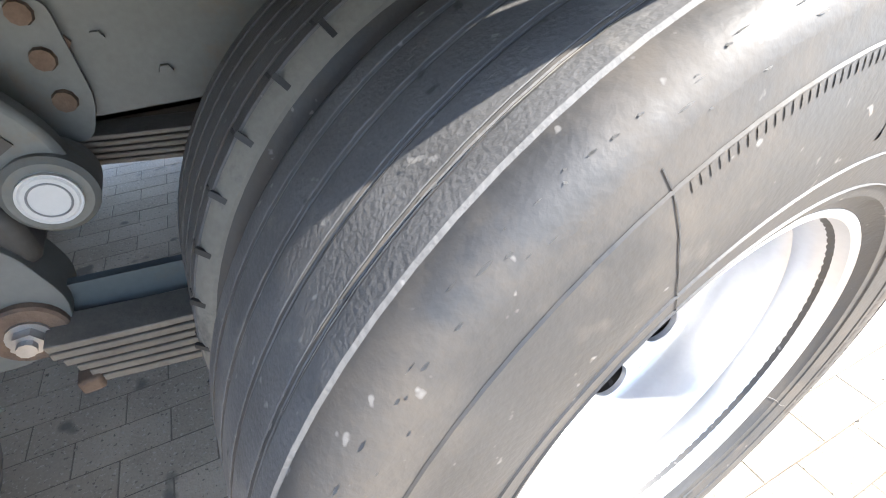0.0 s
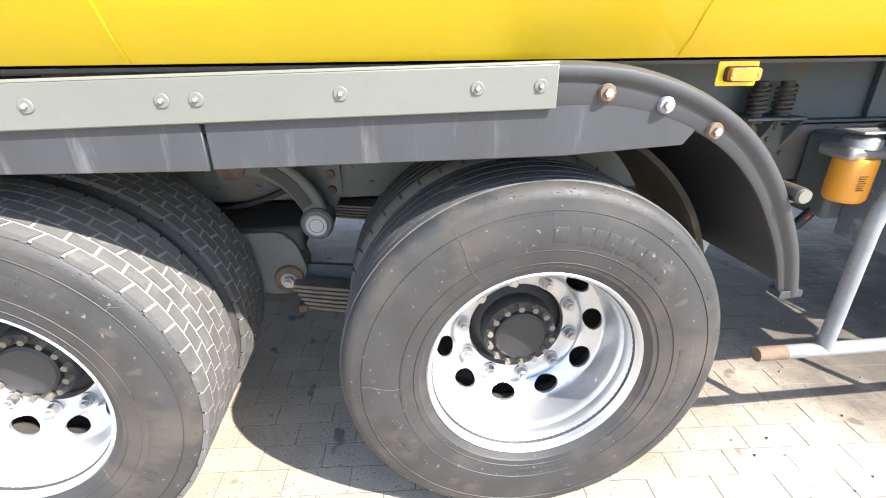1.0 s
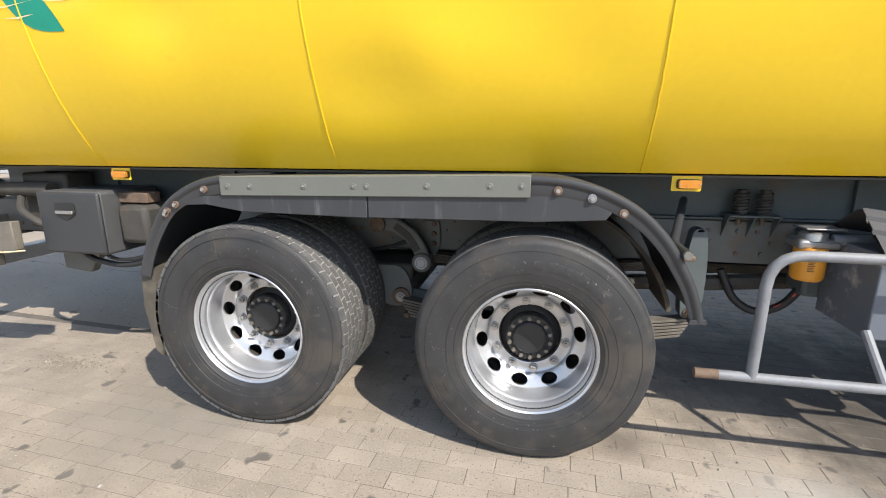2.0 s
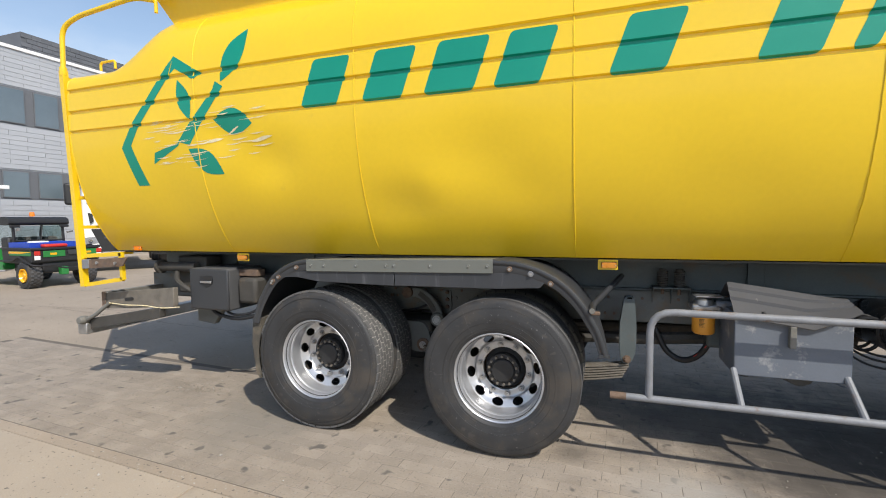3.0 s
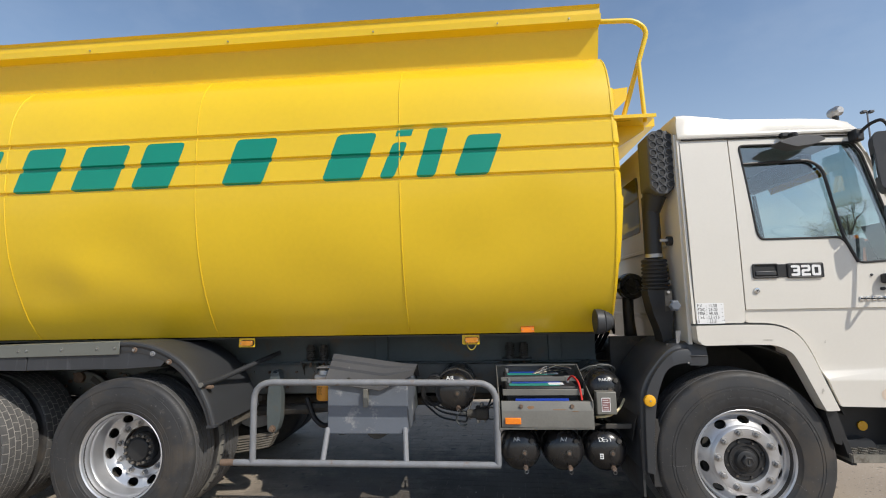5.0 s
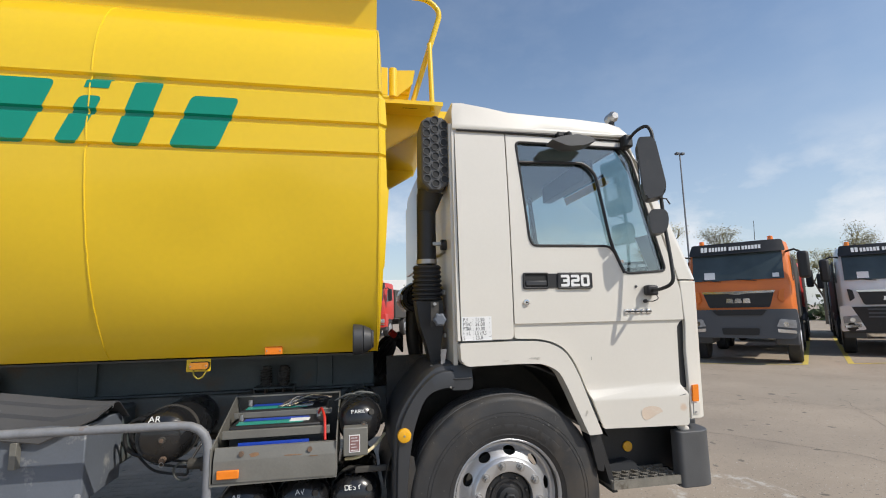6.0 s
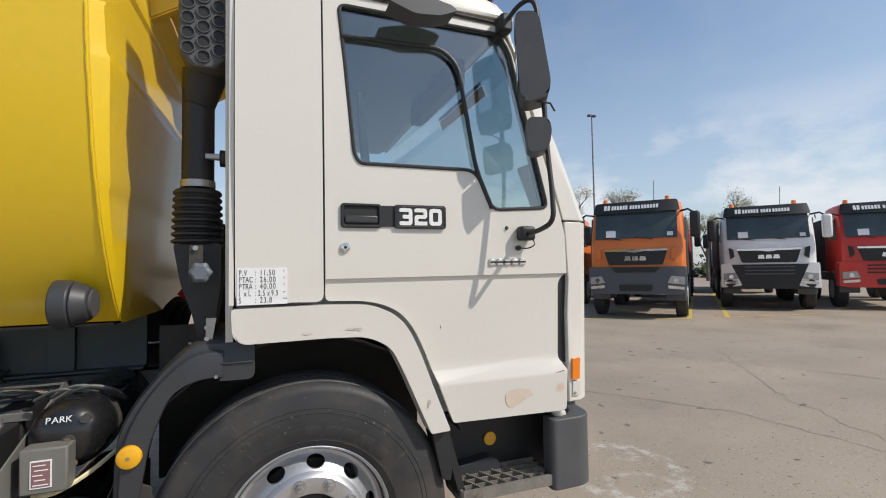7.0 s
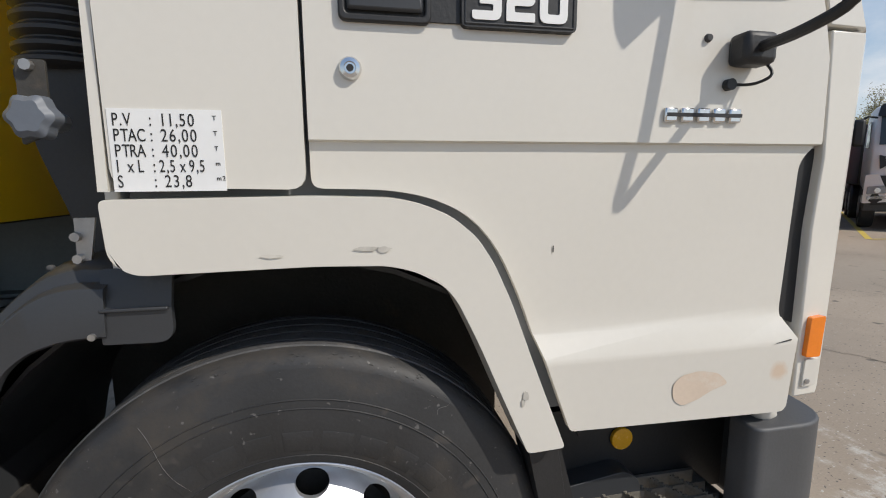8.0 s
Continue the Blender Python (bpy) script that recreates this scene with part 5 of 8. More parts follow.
part("elbow", tube([(-3.25, 1.35, 1.08), (-3.15, 1.25, 1.0), (-2.98, 1.22, 0.93), (-2.88, 1.3, 0.86)], 0.022, 10, corner=0.06), DARKSTEEL, pipe)
part("pump_block", box(-3.3, -2.95, 1.40, 1.6, 0.86, 1.22), DARKSTEEL, truck, bev=0.02)

# ---- side guard, boxes and air tanks between the axles ----
RY = 0.91
sg = part("side_guard", tube([(0.672, RY, 0.482), (2.52, RY, 0.475)], 0.021, 14), GALV, truck, "galvanised tube side guard with rust spots")
part("end_cap", rod((0.670, RY, 0.482), (0.76, RY, 0.482), 0.0215, seg=14), RUST, sg)
part("hoop", tube([(0.885, RY, 0.48), (0.885, RY, 1.0), (2.505, RY, 0.985), (2.505, RY, 0.475)], 0.021, 14, corner=0.13), GALV, sg)
part("strut", tube([(1.36, RY, 0.48), (1.345, 1.06, 0.66)], 0.018, 10), GALV, sg)
part("strut", tube([(1.915, RY, 0.478), (1.885, 1.06, 0.66)], 0.018, 10), GALV, sg)

gb = part("grey_box", box(1.345, 1.905, 1.05, 1.42, 0.625, 0.985), GREYBOX, truck, "chipped grey steel box with a bent lid", 0.006)
bm = bmesh.new()
LIDU = [(0.0, 0.0), (0.10, 0.004), (0.45, 0.0), (0.47, -0.016), (0.53, -0.016), (0.55, 0.0), (0.72, 0.0), (0.74, -0.014), (0.80, -0.014), (0.82, 0.0), (0.97, 0.0), (1.0, -0.003)]
rows_ = []
for x, low, ridge, back in ((1.335, 0.985, 1.150, 0.0), (1.345, 0.975, 1.152, 0.0), (1.48, 0.955, 1.133, 0.0), (1.62, 0.935, 1.113, 0.0), (1.72, 0.920, 1.098, 0.0), (1.80, 0.955, 1.086, 0.0), (1.88, 0.990, 1.074, 0.015), (1.945, 1.02, 1.068, 0.035)):
    up = [(x, 1.024 + back + 0.19 * u, low + (ridge - low) * u + d) for u, d in LIDU] + [(x, 1.245 + back, ridge - 0.012), (x, 1.40, ridge - 0.11)]
    rows_.append([bm.verts.new(p) for p in up] + [bm.verts.new((p[0], p[1] + 0.002, p[2] - 0.006)) for p in reversed(up)])
for a, b in zip(rows_, rows_[1:]):
    n = len(a)
    for i in range(n):
        bm.faces.new((a[i], b[i], b[(i + 1) % n], a[(i + 1) % n]))
bm.faces.new(rows_[0]), bm.faces.new(rows_[-1])
part("lid", bm, LIDGREY, gb, "bent grey sheet lid standing ajar")
part("lid_hole", rod((1.49, 1.055, 0.985), (1.49, 1.066, 0.995), 0.011, seg=16), INK, gb)
part("hasp", box(1.605, 1.635, 1.012, 1.05, 0.81, 0.93), BATBOX, gb, bev=0.003)
part("drain_stub", rod((1.42, 1.15, 0.60), (1.42, 1.15, 0.66), 0.03), DARKSTEEL, gb)
part("bottom_bulge", lathe([(0.0, -0.17), (0.08, -0.16), (0.10, 0.0), (0.08, 0.16), (0.0, 0.17)], 20, closed=False, at=(1.68, 1.25, 0.66)), DARKSTEEL, gb)
part("rear_casing", box(1.28, 1.90, 1.421, 1.60, 0.68, 1.0), SUBPAINT, gb, bev=0.02)

fl = part("oil_filter", lathe([(0, 0), (0.055, 0.0), (0.064, 0.01), (0.066, 0.02), (0.066, 0.145), (0.062, 0.155), (0, 0.155)], 36, closed=False), FILTER, truck, "orange spin-on oil filter under a cast head")
fl.matrix_basis = pose(1.235, 1.33, 0.797, 90, 0, 0)
hd = part("filter_head", box(1.16, 1.33, 1.28, 1.42, 0.945, 0.99), STEEL, truck, "cast metal filter head with cap", 0.015)
part("dome", lathe([(0.06, 0.0), (0.055, 0.03), (0.03, 0.045), (0.0, 0.048)], 24, closed=False), STEEL, hd).matrix_basis = pose(1.235, 1.33, 0.985, 90, 0, 0)
part("head_plate", box(1.18, 1.34, 1.28, 1.40, 1.035, 1.043), STEEL, hd, bev=0.003)
part("pipe", tube([(1.30, 1.31, 0.99), (1.42, 1.30, 0.99), (1.62, 1.36, 1.0)], 0.026, 12, corner=0.05), GALV, hd)
bar = bmesh.new()
for i in range(7):
    box(1.20, 1.232 - 0.004 * (i % 3), 1.2625, 1.264, 0.897 - 0.008 * i, 0.899 - 0.008 * i, bm=bar)
part("printed_bars", bar, INK, fl).matrix_parent_inverse = fl.matrix_basis.inverted()
hose = part("rubber_hose", tube([(1.33, 1.46, 0.86), (1.31, 1.48, 0.72), (1.25, 1.52, 0.59), (1.15, 1.57, 0.53), (1.05, 1.60, 0.59), (0.98, 1.62, 0.75)], 0.021, 12, corner=0.08), BLACK, truck, "black rubber hose with red print")
part("print_band", tube([(1.215, 1.517, 0.587), (1.255, 1.496, 0.625), (1.284, 1.474, 0.68)], 0.0, flat=(0.003, 0.006)), RED, hose)
hang = part("spring_hanger", plate(rounded([(0.765, 1.0), (0.83, 1.0), (0.845, 0.80), (0.845, 0.63), (0.815, 0.53), (0.745, 0.53), (0.735, 0.66), (0.735, 0.80)], 0.03), 1.42, 1.50), SUBPAINT, truck, "grey cast spring hanger", 0.012)
b = bmesh.new()
nut(b, 0.785, 1.42, 0.56, 0.02, 0.025)
part("hanger_nut", b, RUST, hang)
part("cross_brace", tube([(0.2, 1.62, 0.64), (0.95, 1.66, 0.66), (1.6, 1.72, 0.70), (2.2, 1.75, 0.72)], 0.045, 8), DARKSTEEL, truck)


def air_tank(x, y, z, r, mark, mx=0.0, length=0.62, tall=0.036, up=0.50):
    """A black compressed-air cylinder lying across the chassis."""
    prof = [(0.0, -0.035), (r * 0.35, -0.031), (r * 0.65, -0.018), (r * 0.86, 0.004), (r * 0.97, 0.035), (r, 0.07), (r, length), (r * 0.8, length + 0.03), (0, length + 0.04)]
    t = part("air_tank", lathe(prof, 44, closed=False, at=(x, y, z)), GLOSSBLACK, truck, "glossy black compressed-air cylinder with handwritten mark")
    part("port", rod((x + 0.02, y - 0.045, z + 0.0), (x + 0.02, y - 0.01, z + 0.0), 0.017, seg=14), DARKSTEEL, t)
    part("plug", rod((x + 0.02, y - 0.052, z + 0.0), (x + 0.02, y - 0.045, z + 0.0), 0.010, seg=6), RUST, t)
    part("drain_valve", rod((x + 0.025, y - 0.05, z - r * 0.70), (x + 0.025, y - 0.005, z - r * 0.70), 0.012, seg=10), RUST, t)
    part("drain_nut", rod((x + 0.025, y - 0.036, z - r * 0.70), (x + 0.025, y - 0.022, z - r * 0.70), 0.017, seg=6), RUST, t)
    part("pull_ring", tube([(x + 0.027 + 0.010 * math.cos(a), y - 0.052, z - r * 0.70 - 0.018 + 0.012 * math.sin(a)) for a in [2 * math.pi * i / 12 for i in range(13)]], 0.0015, 5), STEEL, t)
    part("side_port", rod((x + r * 0.52, y - 0.028, z + r * 0.52), (x + r * 0.50, y + 0.01, z + r * 0.50), 0.015, seg=10), DARKSTEEL, t)
    part("strap", lathe([(r + 0.001, 0.12), (r + 0.005, 0.12), (r + 0.005, 0.15), (r + 0.001, 0.15)], 40, at=(x, y, z)), DARKSTEEL, t)
    if mark:
        w = 0.40 * tall * len(mark)
        deep = float(np.interp(up, [0.35, 0.65, 0.86], [-0.031, -0.018, 0.004]))
        spell("hand_marking", mark, tall, pose(x - w + mx, y + deep - 0.003, z + r * up, 58 - 20 * max(0, up - 0.5), -7, 0), CHALK, t, 0.0012)
    return t


air_tank(2.655, 0.985, 0.54, 0.134, "AR", -0.02)
air_tank(2.935, 0.985, 0.54, 0.134, "AV")
desy = air_tank(3.205, 0.985, 0.54, 0.134, "DESY")
part("small_sticker", box(3.148, 3.170, 0.9465, 0.950, 0.505, 0.537), PAPER, desy, "small worn white sticker")
part("printed_bar", box(3.151, 3.166, 0.9455, 0.9464, 0.513, 0.520), INK, desy)
part("printed_bar", box(3.151, 3.163, 0.9455, 0.9464, 0.525, 0.531), INK, desy)
air_tank(2.225, 1.095, 0.89, 0.138, "AR", -0.02, tall=0.045, up=0.62)
air_tank(3.225, 1.03, 0.918, 0.118, "PARK", 0.0, tall=0.029, up=0.48)
for dx, dz in ((0.02, 0.15), (0.05, 0.14), (-0.03, 0.13)):
    part("brake_line", tube([(3.12 + dx, 1.16, 0.98 + dz * 0.3), (3.2 + dx, 1.12, 1.0 + dz * 0.5), (3.28 + dx, 1.15, 1.0 + dz * 0.3), (3.34, 1.25, 0.98)], 0.006, 6, corner=0.05), CHASSIS, truck)
for z0, x1 in ((0.70, 2.45), (0.66, 2.3), (0.73, 2.5)):
    part("brake_line", tube([(1.95, 1.45, z0 + 0.1), (2.1, 1.35, z0), (2.3, 1.30, z0 - 0.02), (x1, 1.28, z0 + 0.04), (x1 + 0.05, 1.4, z0 + 0.15)], 0.007, 6, corner=0.06), BLACK, truck)
part("coiled_line", tube([(2.06 + 0.085 * math.cos(a), 1.25 + 0.012 * a, 0.86 + 0.10 * math.sin(a)) for a in [0.3 * i for i in range(50)]], 0.010, 6), BLACK, truck)
vb = part("valve_block", box(2.36, 2.46, 1.27, 1.40, 0.66, 0.74), DARKSTEEL, truck, "dark brake valve with pipe unions", 0.015)
for x, z in ((2.38, 0.65), (2.43, 0.66), (2.41, 0.75)):
    part("pipe_union", rod((x, 1.33, z - 0.02), (x, 1.33, z + 0.02), 0.014, seg=8), STEEL, vb)
part("side_valve", rod((2.30, 1.30, 0.70), (2.37, 1.30, 0.70), 0.030, seg=18), DARKSTEEL, vb)
for x, z, r in ((2.27, 0.66, 0.05), (2.48, 0.70, 0.045)):
    part("pipe_loop", tube([(x + r * math.cos(a), 1.28 + 0.01 * a, z + r * math.sin(a)) for a in [0.35 * i for i in range(16)]], 0.006, 6), CHASSIS, vb)

# battery tray, its cover missing
bt = part("battery_tray", plate([(2.535, 0.715), (3.105, 0.71), (3.105, 0.865), (2.535, 0.872)], 0.885, 0.892, curve=lambda x, z: 0.0 if z < 0.815 else 0.42 * (z - 0.815), cuts=[("z", 0.812), ("z", 0.817)]), BATBOX, truck, "open grey battery tray with two batteries", 0.002)
part("front_lip", box(2.535, 3.105, 0.908, 0.935, 0.860, 0.866), BATBOX, bt)
part("tray_floor", box(2.52, 3.11, 0.89, 1.42, 0.70, 0.712), BATBOX, bt)
for x in (2.52, 3.105):
    sd = bmesh.new()
    vs = [[sd.verts.new((xx, y, z)) for y, z in ((0.89, 0.71), (1.42, 0.71), (1.42, 1.03), (1.36, 1.04), (0.89, 0.872))] for xx in (x, x + 0.006)]
    sd.faces.new(vs[0]), sd.faces.new(vs[1][::-1])
    for i in range(5):
        sd.faces.new((vs[0][i], vs[1][i], vs[1][(i + 1) % 5], vs[0][(i + 1) % 5]))
    part("tray_side", sd, BATBOX, bt)
part("tray_back", box(2.52, 3.11, 1.42, 1.43, 0.71, 1.03), BATBOX, bt)
part("back_rim", box(2.52, 3.11, 1.36, 1.43, 1.03, 1.038), BATBOX, bt)
for y0, z1 in ((0.992, 0.946), (1.205, 0.982)):
    bat = part("battery", box(2.575, 3.04, y0, y0 + 0.20, 0.715, z1), BLACK, bt, "black truck battery with blue and green label", 0.008)
    part("blue_label", box(2.62, 2.95, y0 + 0.10, y0 + 0.17, z1, z1 + 0.002), BLUE, bat)
    part("green_label", box(2.60, 2.93, y0 + 0.03, y0 + 0.108, z1, z1 + 0.002), TEAL, bat)
    part("label_tag", box(2.86, 2.96, y0 + 0.05, y0 + 0.12, z1 + 0.002, z1 + 0.004), PAPER, bat)
    for x in (2.60, 3.0):
        part("terminal", rod((x, y0 + 0.15, z1), (x, y0 + 0.15, z1 + 0.03), 0.012, seg=10), STEEL, bat)
part("hold_down", box(2.55, 3.07, 0.968, 0.988, 0.893, 0.932), BATBOX, bt, bev=0.002)
part("hold_down", box(2.55, 3.07, 1.194, 1.203, 0.945, 0.975), BATBOX, bt, bev=0.002)
part("blue_strip", box(2.63, 2.97, 0.946, 0.950, 0.80, 0.878), BLUE, bt)
part("red_cable", tube([(3.0, 1.14, 0.96), (3.02, 1.08, 1.005), (3.045, 0.98, 0.975), (3.05, 0.93, 0.87)], 0.007, 8, corner=0.04), RED, bt)
for i in range(14):
    o = [random.uniform(-0.05, 0.05) for _ in range(6)]
    part("wire", tube([(2.82 + o[0], 1.24, 0.99), (2.90 + o[1], 1.27, 1.02 + o[2] * 0.5), (2.98 + o[3], 1.31, 1.02 + o[4] * 0.5), (3.06, 1.35 + o[5], 1.01)], 0.003, 5, corner=0.04), (BLACK, TRIMGREY, BLACK, SCRAPE, BLACK, LIDGREY, RUST)[i % 7], bt)
for x in (2.66, 2.98):
    part("tray_bolt", rod((x, 0.897, 0.842), (x, 0.882, 0.842), 0.012, seg=8), RUST, bt)
for cx, cz, rx, rz, sd in ((2.72, 0.835, 0.028, 0.012, 21), (2.90, 0.822, 0.05, 0.004, 22), (2.995, 0.812, 0.03, 0.003, 23)):
    ru = bmesh.new()
    rng = random.Random(sd)
    ru.faces.new([ru.verts.new((x, 0.8845 + (0.0 if z < 0.815 else 0.42 * (z - 0.815)) - 0.0012, z)) for x, z in [(cx + rx * rng.uniform(0.6, 1.0) * math.cos(k * 0.45), cz + rz * rng.uniform(0.6, 1.0) * math.sin(k * 0.45)) for k in range(14)]])
    part("rust_stain", ru, RUSTY, bt)
part("tray_reflector", box(2.555, 2.655, 0.870, 0.884, 0.735, 0.775), ORANGE, bt, "amber rectangular reflector", 0.004)
jb = part("junction_box", box(3.14, 3.265, 0.93, 1.0, 0.78, 0.92), BATBOX, truck, "grey junction box with a worn sticker", 0.006)
part("box_sticker", box(3.17, 3.225, 0.927, 0.930, 0.80, 0.885), PAPER, jb)
part("sticker_field", box(3.1735, 3.2215, 0.9262, 0.9272, 0.804, 0.881), STICKERRED, jb)
for i in range(5):
    part("printed_bar", box(3.178 + 0.004 * (i % 2), 3.217 - 0.007 * (i % 3), 0.9250, 0.9263, 0.809 + 0.015 * i, 0.812 + 0.015 * i), PAPER, jb)
part("fuel_line", tube([(3.15, 1.0, 0.75), (3.22, 0.97, 0.76), (3.30, 1.0, 0.80), (3.36, 1.1, 0.84)], 0.008, 6, corner=0.04), SCRAPE, truck)

# ---- front mudguard ----
OUT = [(3.384, 0.46), (3.384, 0.70), (3.387, 0.86), (3.400, 0.945), (3.435, 1.02), (3.487, 1.092), (3.545, 1.16), (3.605, 1.212), (3.66, 1.232), (3.718, 1.230)]
INN = [(3.455, 0.44), (3.467, 0.68), (3.488, 0.84), (3.502, 0.91), (3.528, 0.985), (3.556, 1.045), (3.592, 1.078), (3.632, 1.094), (3.672, 1.101), (3.714, 1.102)]
bm = bmesh.new()
rings = []
for po, pi in zip(smooth_line(OUT, 4), smooth_line(INN, 4)):
    mix = lambda u: po + (pi - po) * u
    sec = [(pi, 0.884), (pi, 0.872), (mix(0.97), 0.8675), (mix(0.38), 0.8685), (mix(0.345), 0.871), (mix(0.29), 0.892), (mix(0.26), 0.895), (mix(0.14), 0.898), (mix(0.11), 0.902), (mix(0.03), 0.938), (po, 0.96), (po, 1.06), (po, 1.40), (mix(0.05), 1.40), (mix(0.08), 0.975), (mix(0.16), 0.915), (mix(0.42), 0.889)]
    rings.append([bm.verts.new((q.x, y, q.y)) for q, y in sec])
for a, b in zip(rings, rings[1:]):
    for i in range(len(a)):
        bm.faces.new((a[i], b[i], b[(i + 1) % len(a)], a[(i + 1) % len(a)]))
bm.faces.new(rings[0]), bm.faces.new(rings[-1])
fg = part("front_mudguard", bm, PLASTIC, truck, "dark grey plastic front mudguard with a round reflector")
STEPG = rounded([(3.706, 1.215), (3.815, 1.215), (3.817, 1.088), (3.706, 1.090)], [0.004, 0.006, 0.03, 0.004], 6)
part("guard_step", plate(STEPG, 0.872, 0.884, curve=lambda x, z: 0.0 if z < 1.15 else 0.35 * (z - 1.15), cuts=[("z", 1.15), ("z", 1.145)]), PLASTIC, fg, "moulded end plate of the mudguard", 0.004)
part("step_rib", box(3.708, 3.812, 0.866, 0.874, 1.146, 1.152), PLASTIC, fg, bev=0.002)
part("guard_screw", rod((3.695, 0.869, 1.107), (3.695, 0.862, 1.107), 0.006, seg=10), STEEL, fg)
part("guard_clip", box(3.598, 3.610, 0.94, 0.952, 1.207, 1.218), LIDGREY, fg, bev=0.004)
flap2 = part("ribbed_flap", plate([(3.46, 0.78), (3.50, 0.76), (3.52, 0.62), (3.505, 0.36), (3.455, 0.36)], 0.90, 0.912), RUBBER, fg, "ribbed rubber flap behind the guard")
rf = part("round_reflector", lathe([(0.0, -0.012), (0.025, -0.012), (0.034, -0.008), (0.036, 0.0), (0.036, 0.01)], 32, closed=False, at=(3.447, 0.862, 0.880)), AMBER, fg, "round yellow reflector")
part("screw", rod((3.447, 0.851, 0.880), (3.447, 0.847, 0.880), 0.005, seg=8), STEEL, rf)
part("guard_flap", box(3.388, 3.402, 0.90, 1.36, 0.30, 0.70), RUBBER, fg, "black rubber mud flap")
part("guard_arm", box(3.20, 3.40, 0.98, 1.0, 0.68, 0.71), DARKSTEEL, fg, bev=0.004)

# ---- the cab ----


def cab_y(x, z):
    """How far the cab's side leans in above the waist."""
    if z < 1.62:
        return 0.0
    u = min((z - 1.62) / 0.9, 1.15)
    return 0.034 * u * u + (0.10 * (z - 2.53) if z > 2.53 else 0)


def door_y(x, z):
    """The door's pressed waist and lower lip."""
    d = cab_y(x, z)
    if z < 1.4265:
        d += 0.012 if z > 1.41 else 0.012 + 0.010 * (1.41 - z) / 0.36 if z > 1.05 else 0.022 * max(0, (z - 1.005) / 0.045) - 0.004
        if z <= 1.005:
            d = -0.004 + 0.006 * (1.005 - z) / 0.17
    return d


cab = part("cab_shell", box(3.72, 3.745, 0.90, 2 * CY - 0.90, 1.15, 2.58), WHITE, truck, "white steel truck cab with day compartment", 0.004)
# rear wall window
part("rear_window", plate(rounded([(0, 0), (0.62, 0), (0.62, 0.46), (0, 0.46)], 0.05), -0.004, 0.0), DARKGLASS, cab).matrix_basis = Matrix.Translation((3.716, 1.62, 2.03)) @ pose(0, 0, 0, 0, 0, 90)
for z in (1.35, 1.6, 1.85):
    part("wall_rib", box(3.705, 3.722, 1.1, 2 * CY - 1.1, z, z + 0.03), WHITE, cab, bev=0.006)
part("back_corner", plate([(3.735, 1.345), (3.75, 1.345), (3.75, 2.55), (3.735, 2.55)], 0.85, 0.92, curve=cab_y), WHITE, cab)
part("side_panel", plate(rounded([(3.755, 1.352), (4.049, 1.345), (4.049, 2.525), (3.752, 2.535)], [0.03, 0.03, 0.004, 0.004]), 0.85, 0.866, curve=cab_y, cuts=[("z", z) for z in (1.62, 1.85, 2.05, 2.25, 2.4)]), WHITE, cab, "white rear side panel", 0.006)
# inner dark shell behind the gaps, with the window left open
WIN = [(4.115, 2.478), (4.80, 2.470), (4.845, 2.40), (5.005, 1.715), (4.735, 1.70), (4.665, 1.862), (4.185, 1.862), (4.165, 1.90)]
WINR = rounded(WIN, [0.03, 0.03, 0.03, 0.035, 0.04, 0.05, 0.05, 0.02])
cut_z = [("z", z) for z in (0.99, 1.005, 1.05, 1.41, 1.425, 1.428, 1.62, 1.72, 1.85, 2.05, 2.25, 2.4)]
DOOR = [(4.056, 2.523), (4.775, 2.508), (4.81, 2.49), (4.858, 2.40), (5.068, 1.69), (5.090, 1.60), (5.095, 1.43), (5.056, 1.395), (5.052, 1.06), (5.084, 1.008), (5.078, 0.832), (4.548, 0.845),
        (4.486, 1.008), (4.437, 1.138), (4.402, 1.212), (4.369, 1.261), (4.325, 1.301), (4.262, 1.329), (4.19, 1.343), (4.056, 1.347)]
door = part("door", plate(rounded(DOOR, [0.004, 0.03, 0.02, 0.02, 0.02, 0.0, 0.004, 0.03, 0.02, 0.004, 0.02, 0.01, 0.05, 0.04, 0.03, 0.03, 0.03, 0.03, 0.04, 0.02]), 0.85, 0.866, holes=[WINR], curve=door_y, cuts=cut_z), WHITE, cab, "white cab door with pressed crease", 0.004)
INNER = [(3.76, 1.22), (4.30, 1.22), (4.50, 0.88), (5.14, 0.88), (5.15, 1.6), (4.85, 2.5), (3.76, 2.52)]
part("inner_liner", plate(INNER, 0.895, 0.905, holes=[[(x + (0.01 if x < 4.5 else -0.005), z) for x, z in WINR]], curve=cab_y), TRIMGREY, cab)
# rubber seals and panes
seal = bmesh.new()
tube([(x, 0.850 + cab_y(x, z), z) for x, z in WINR + WINR[:1]], 0.0075, 8, bm=seal)
part("window_seal", seal, BLACK, door, "black rubber window seal")
part("window_frame", tube([(4.125, 0.848 + cab_y(0, 2.35), 2.352), (4.53, 0.848 + cab_y(0, 2.35), 2.362), (4.60, 0.848 + cab_y(0, 2.3), 2.30), (4.665, 0.848 + cab_y(0, 1.87), 1.87), (4.735, 0.848 + cab_y(0, 1.7), 1.705)], 0.0095, 8, corner=0.06), BLACK, door)
pane = part("window_pane", plate(WINR, 0.862, 0.865, curve=cab_y), GLASS, door, "clear side window glass")
pane.visible_shadow = False
part("inner_rib", plate([(4.20, 1.87), (4.235, 1.87), (4.205, 2.15), (4.185, 2.15)], 0.90, 0.91), BLACK, door)
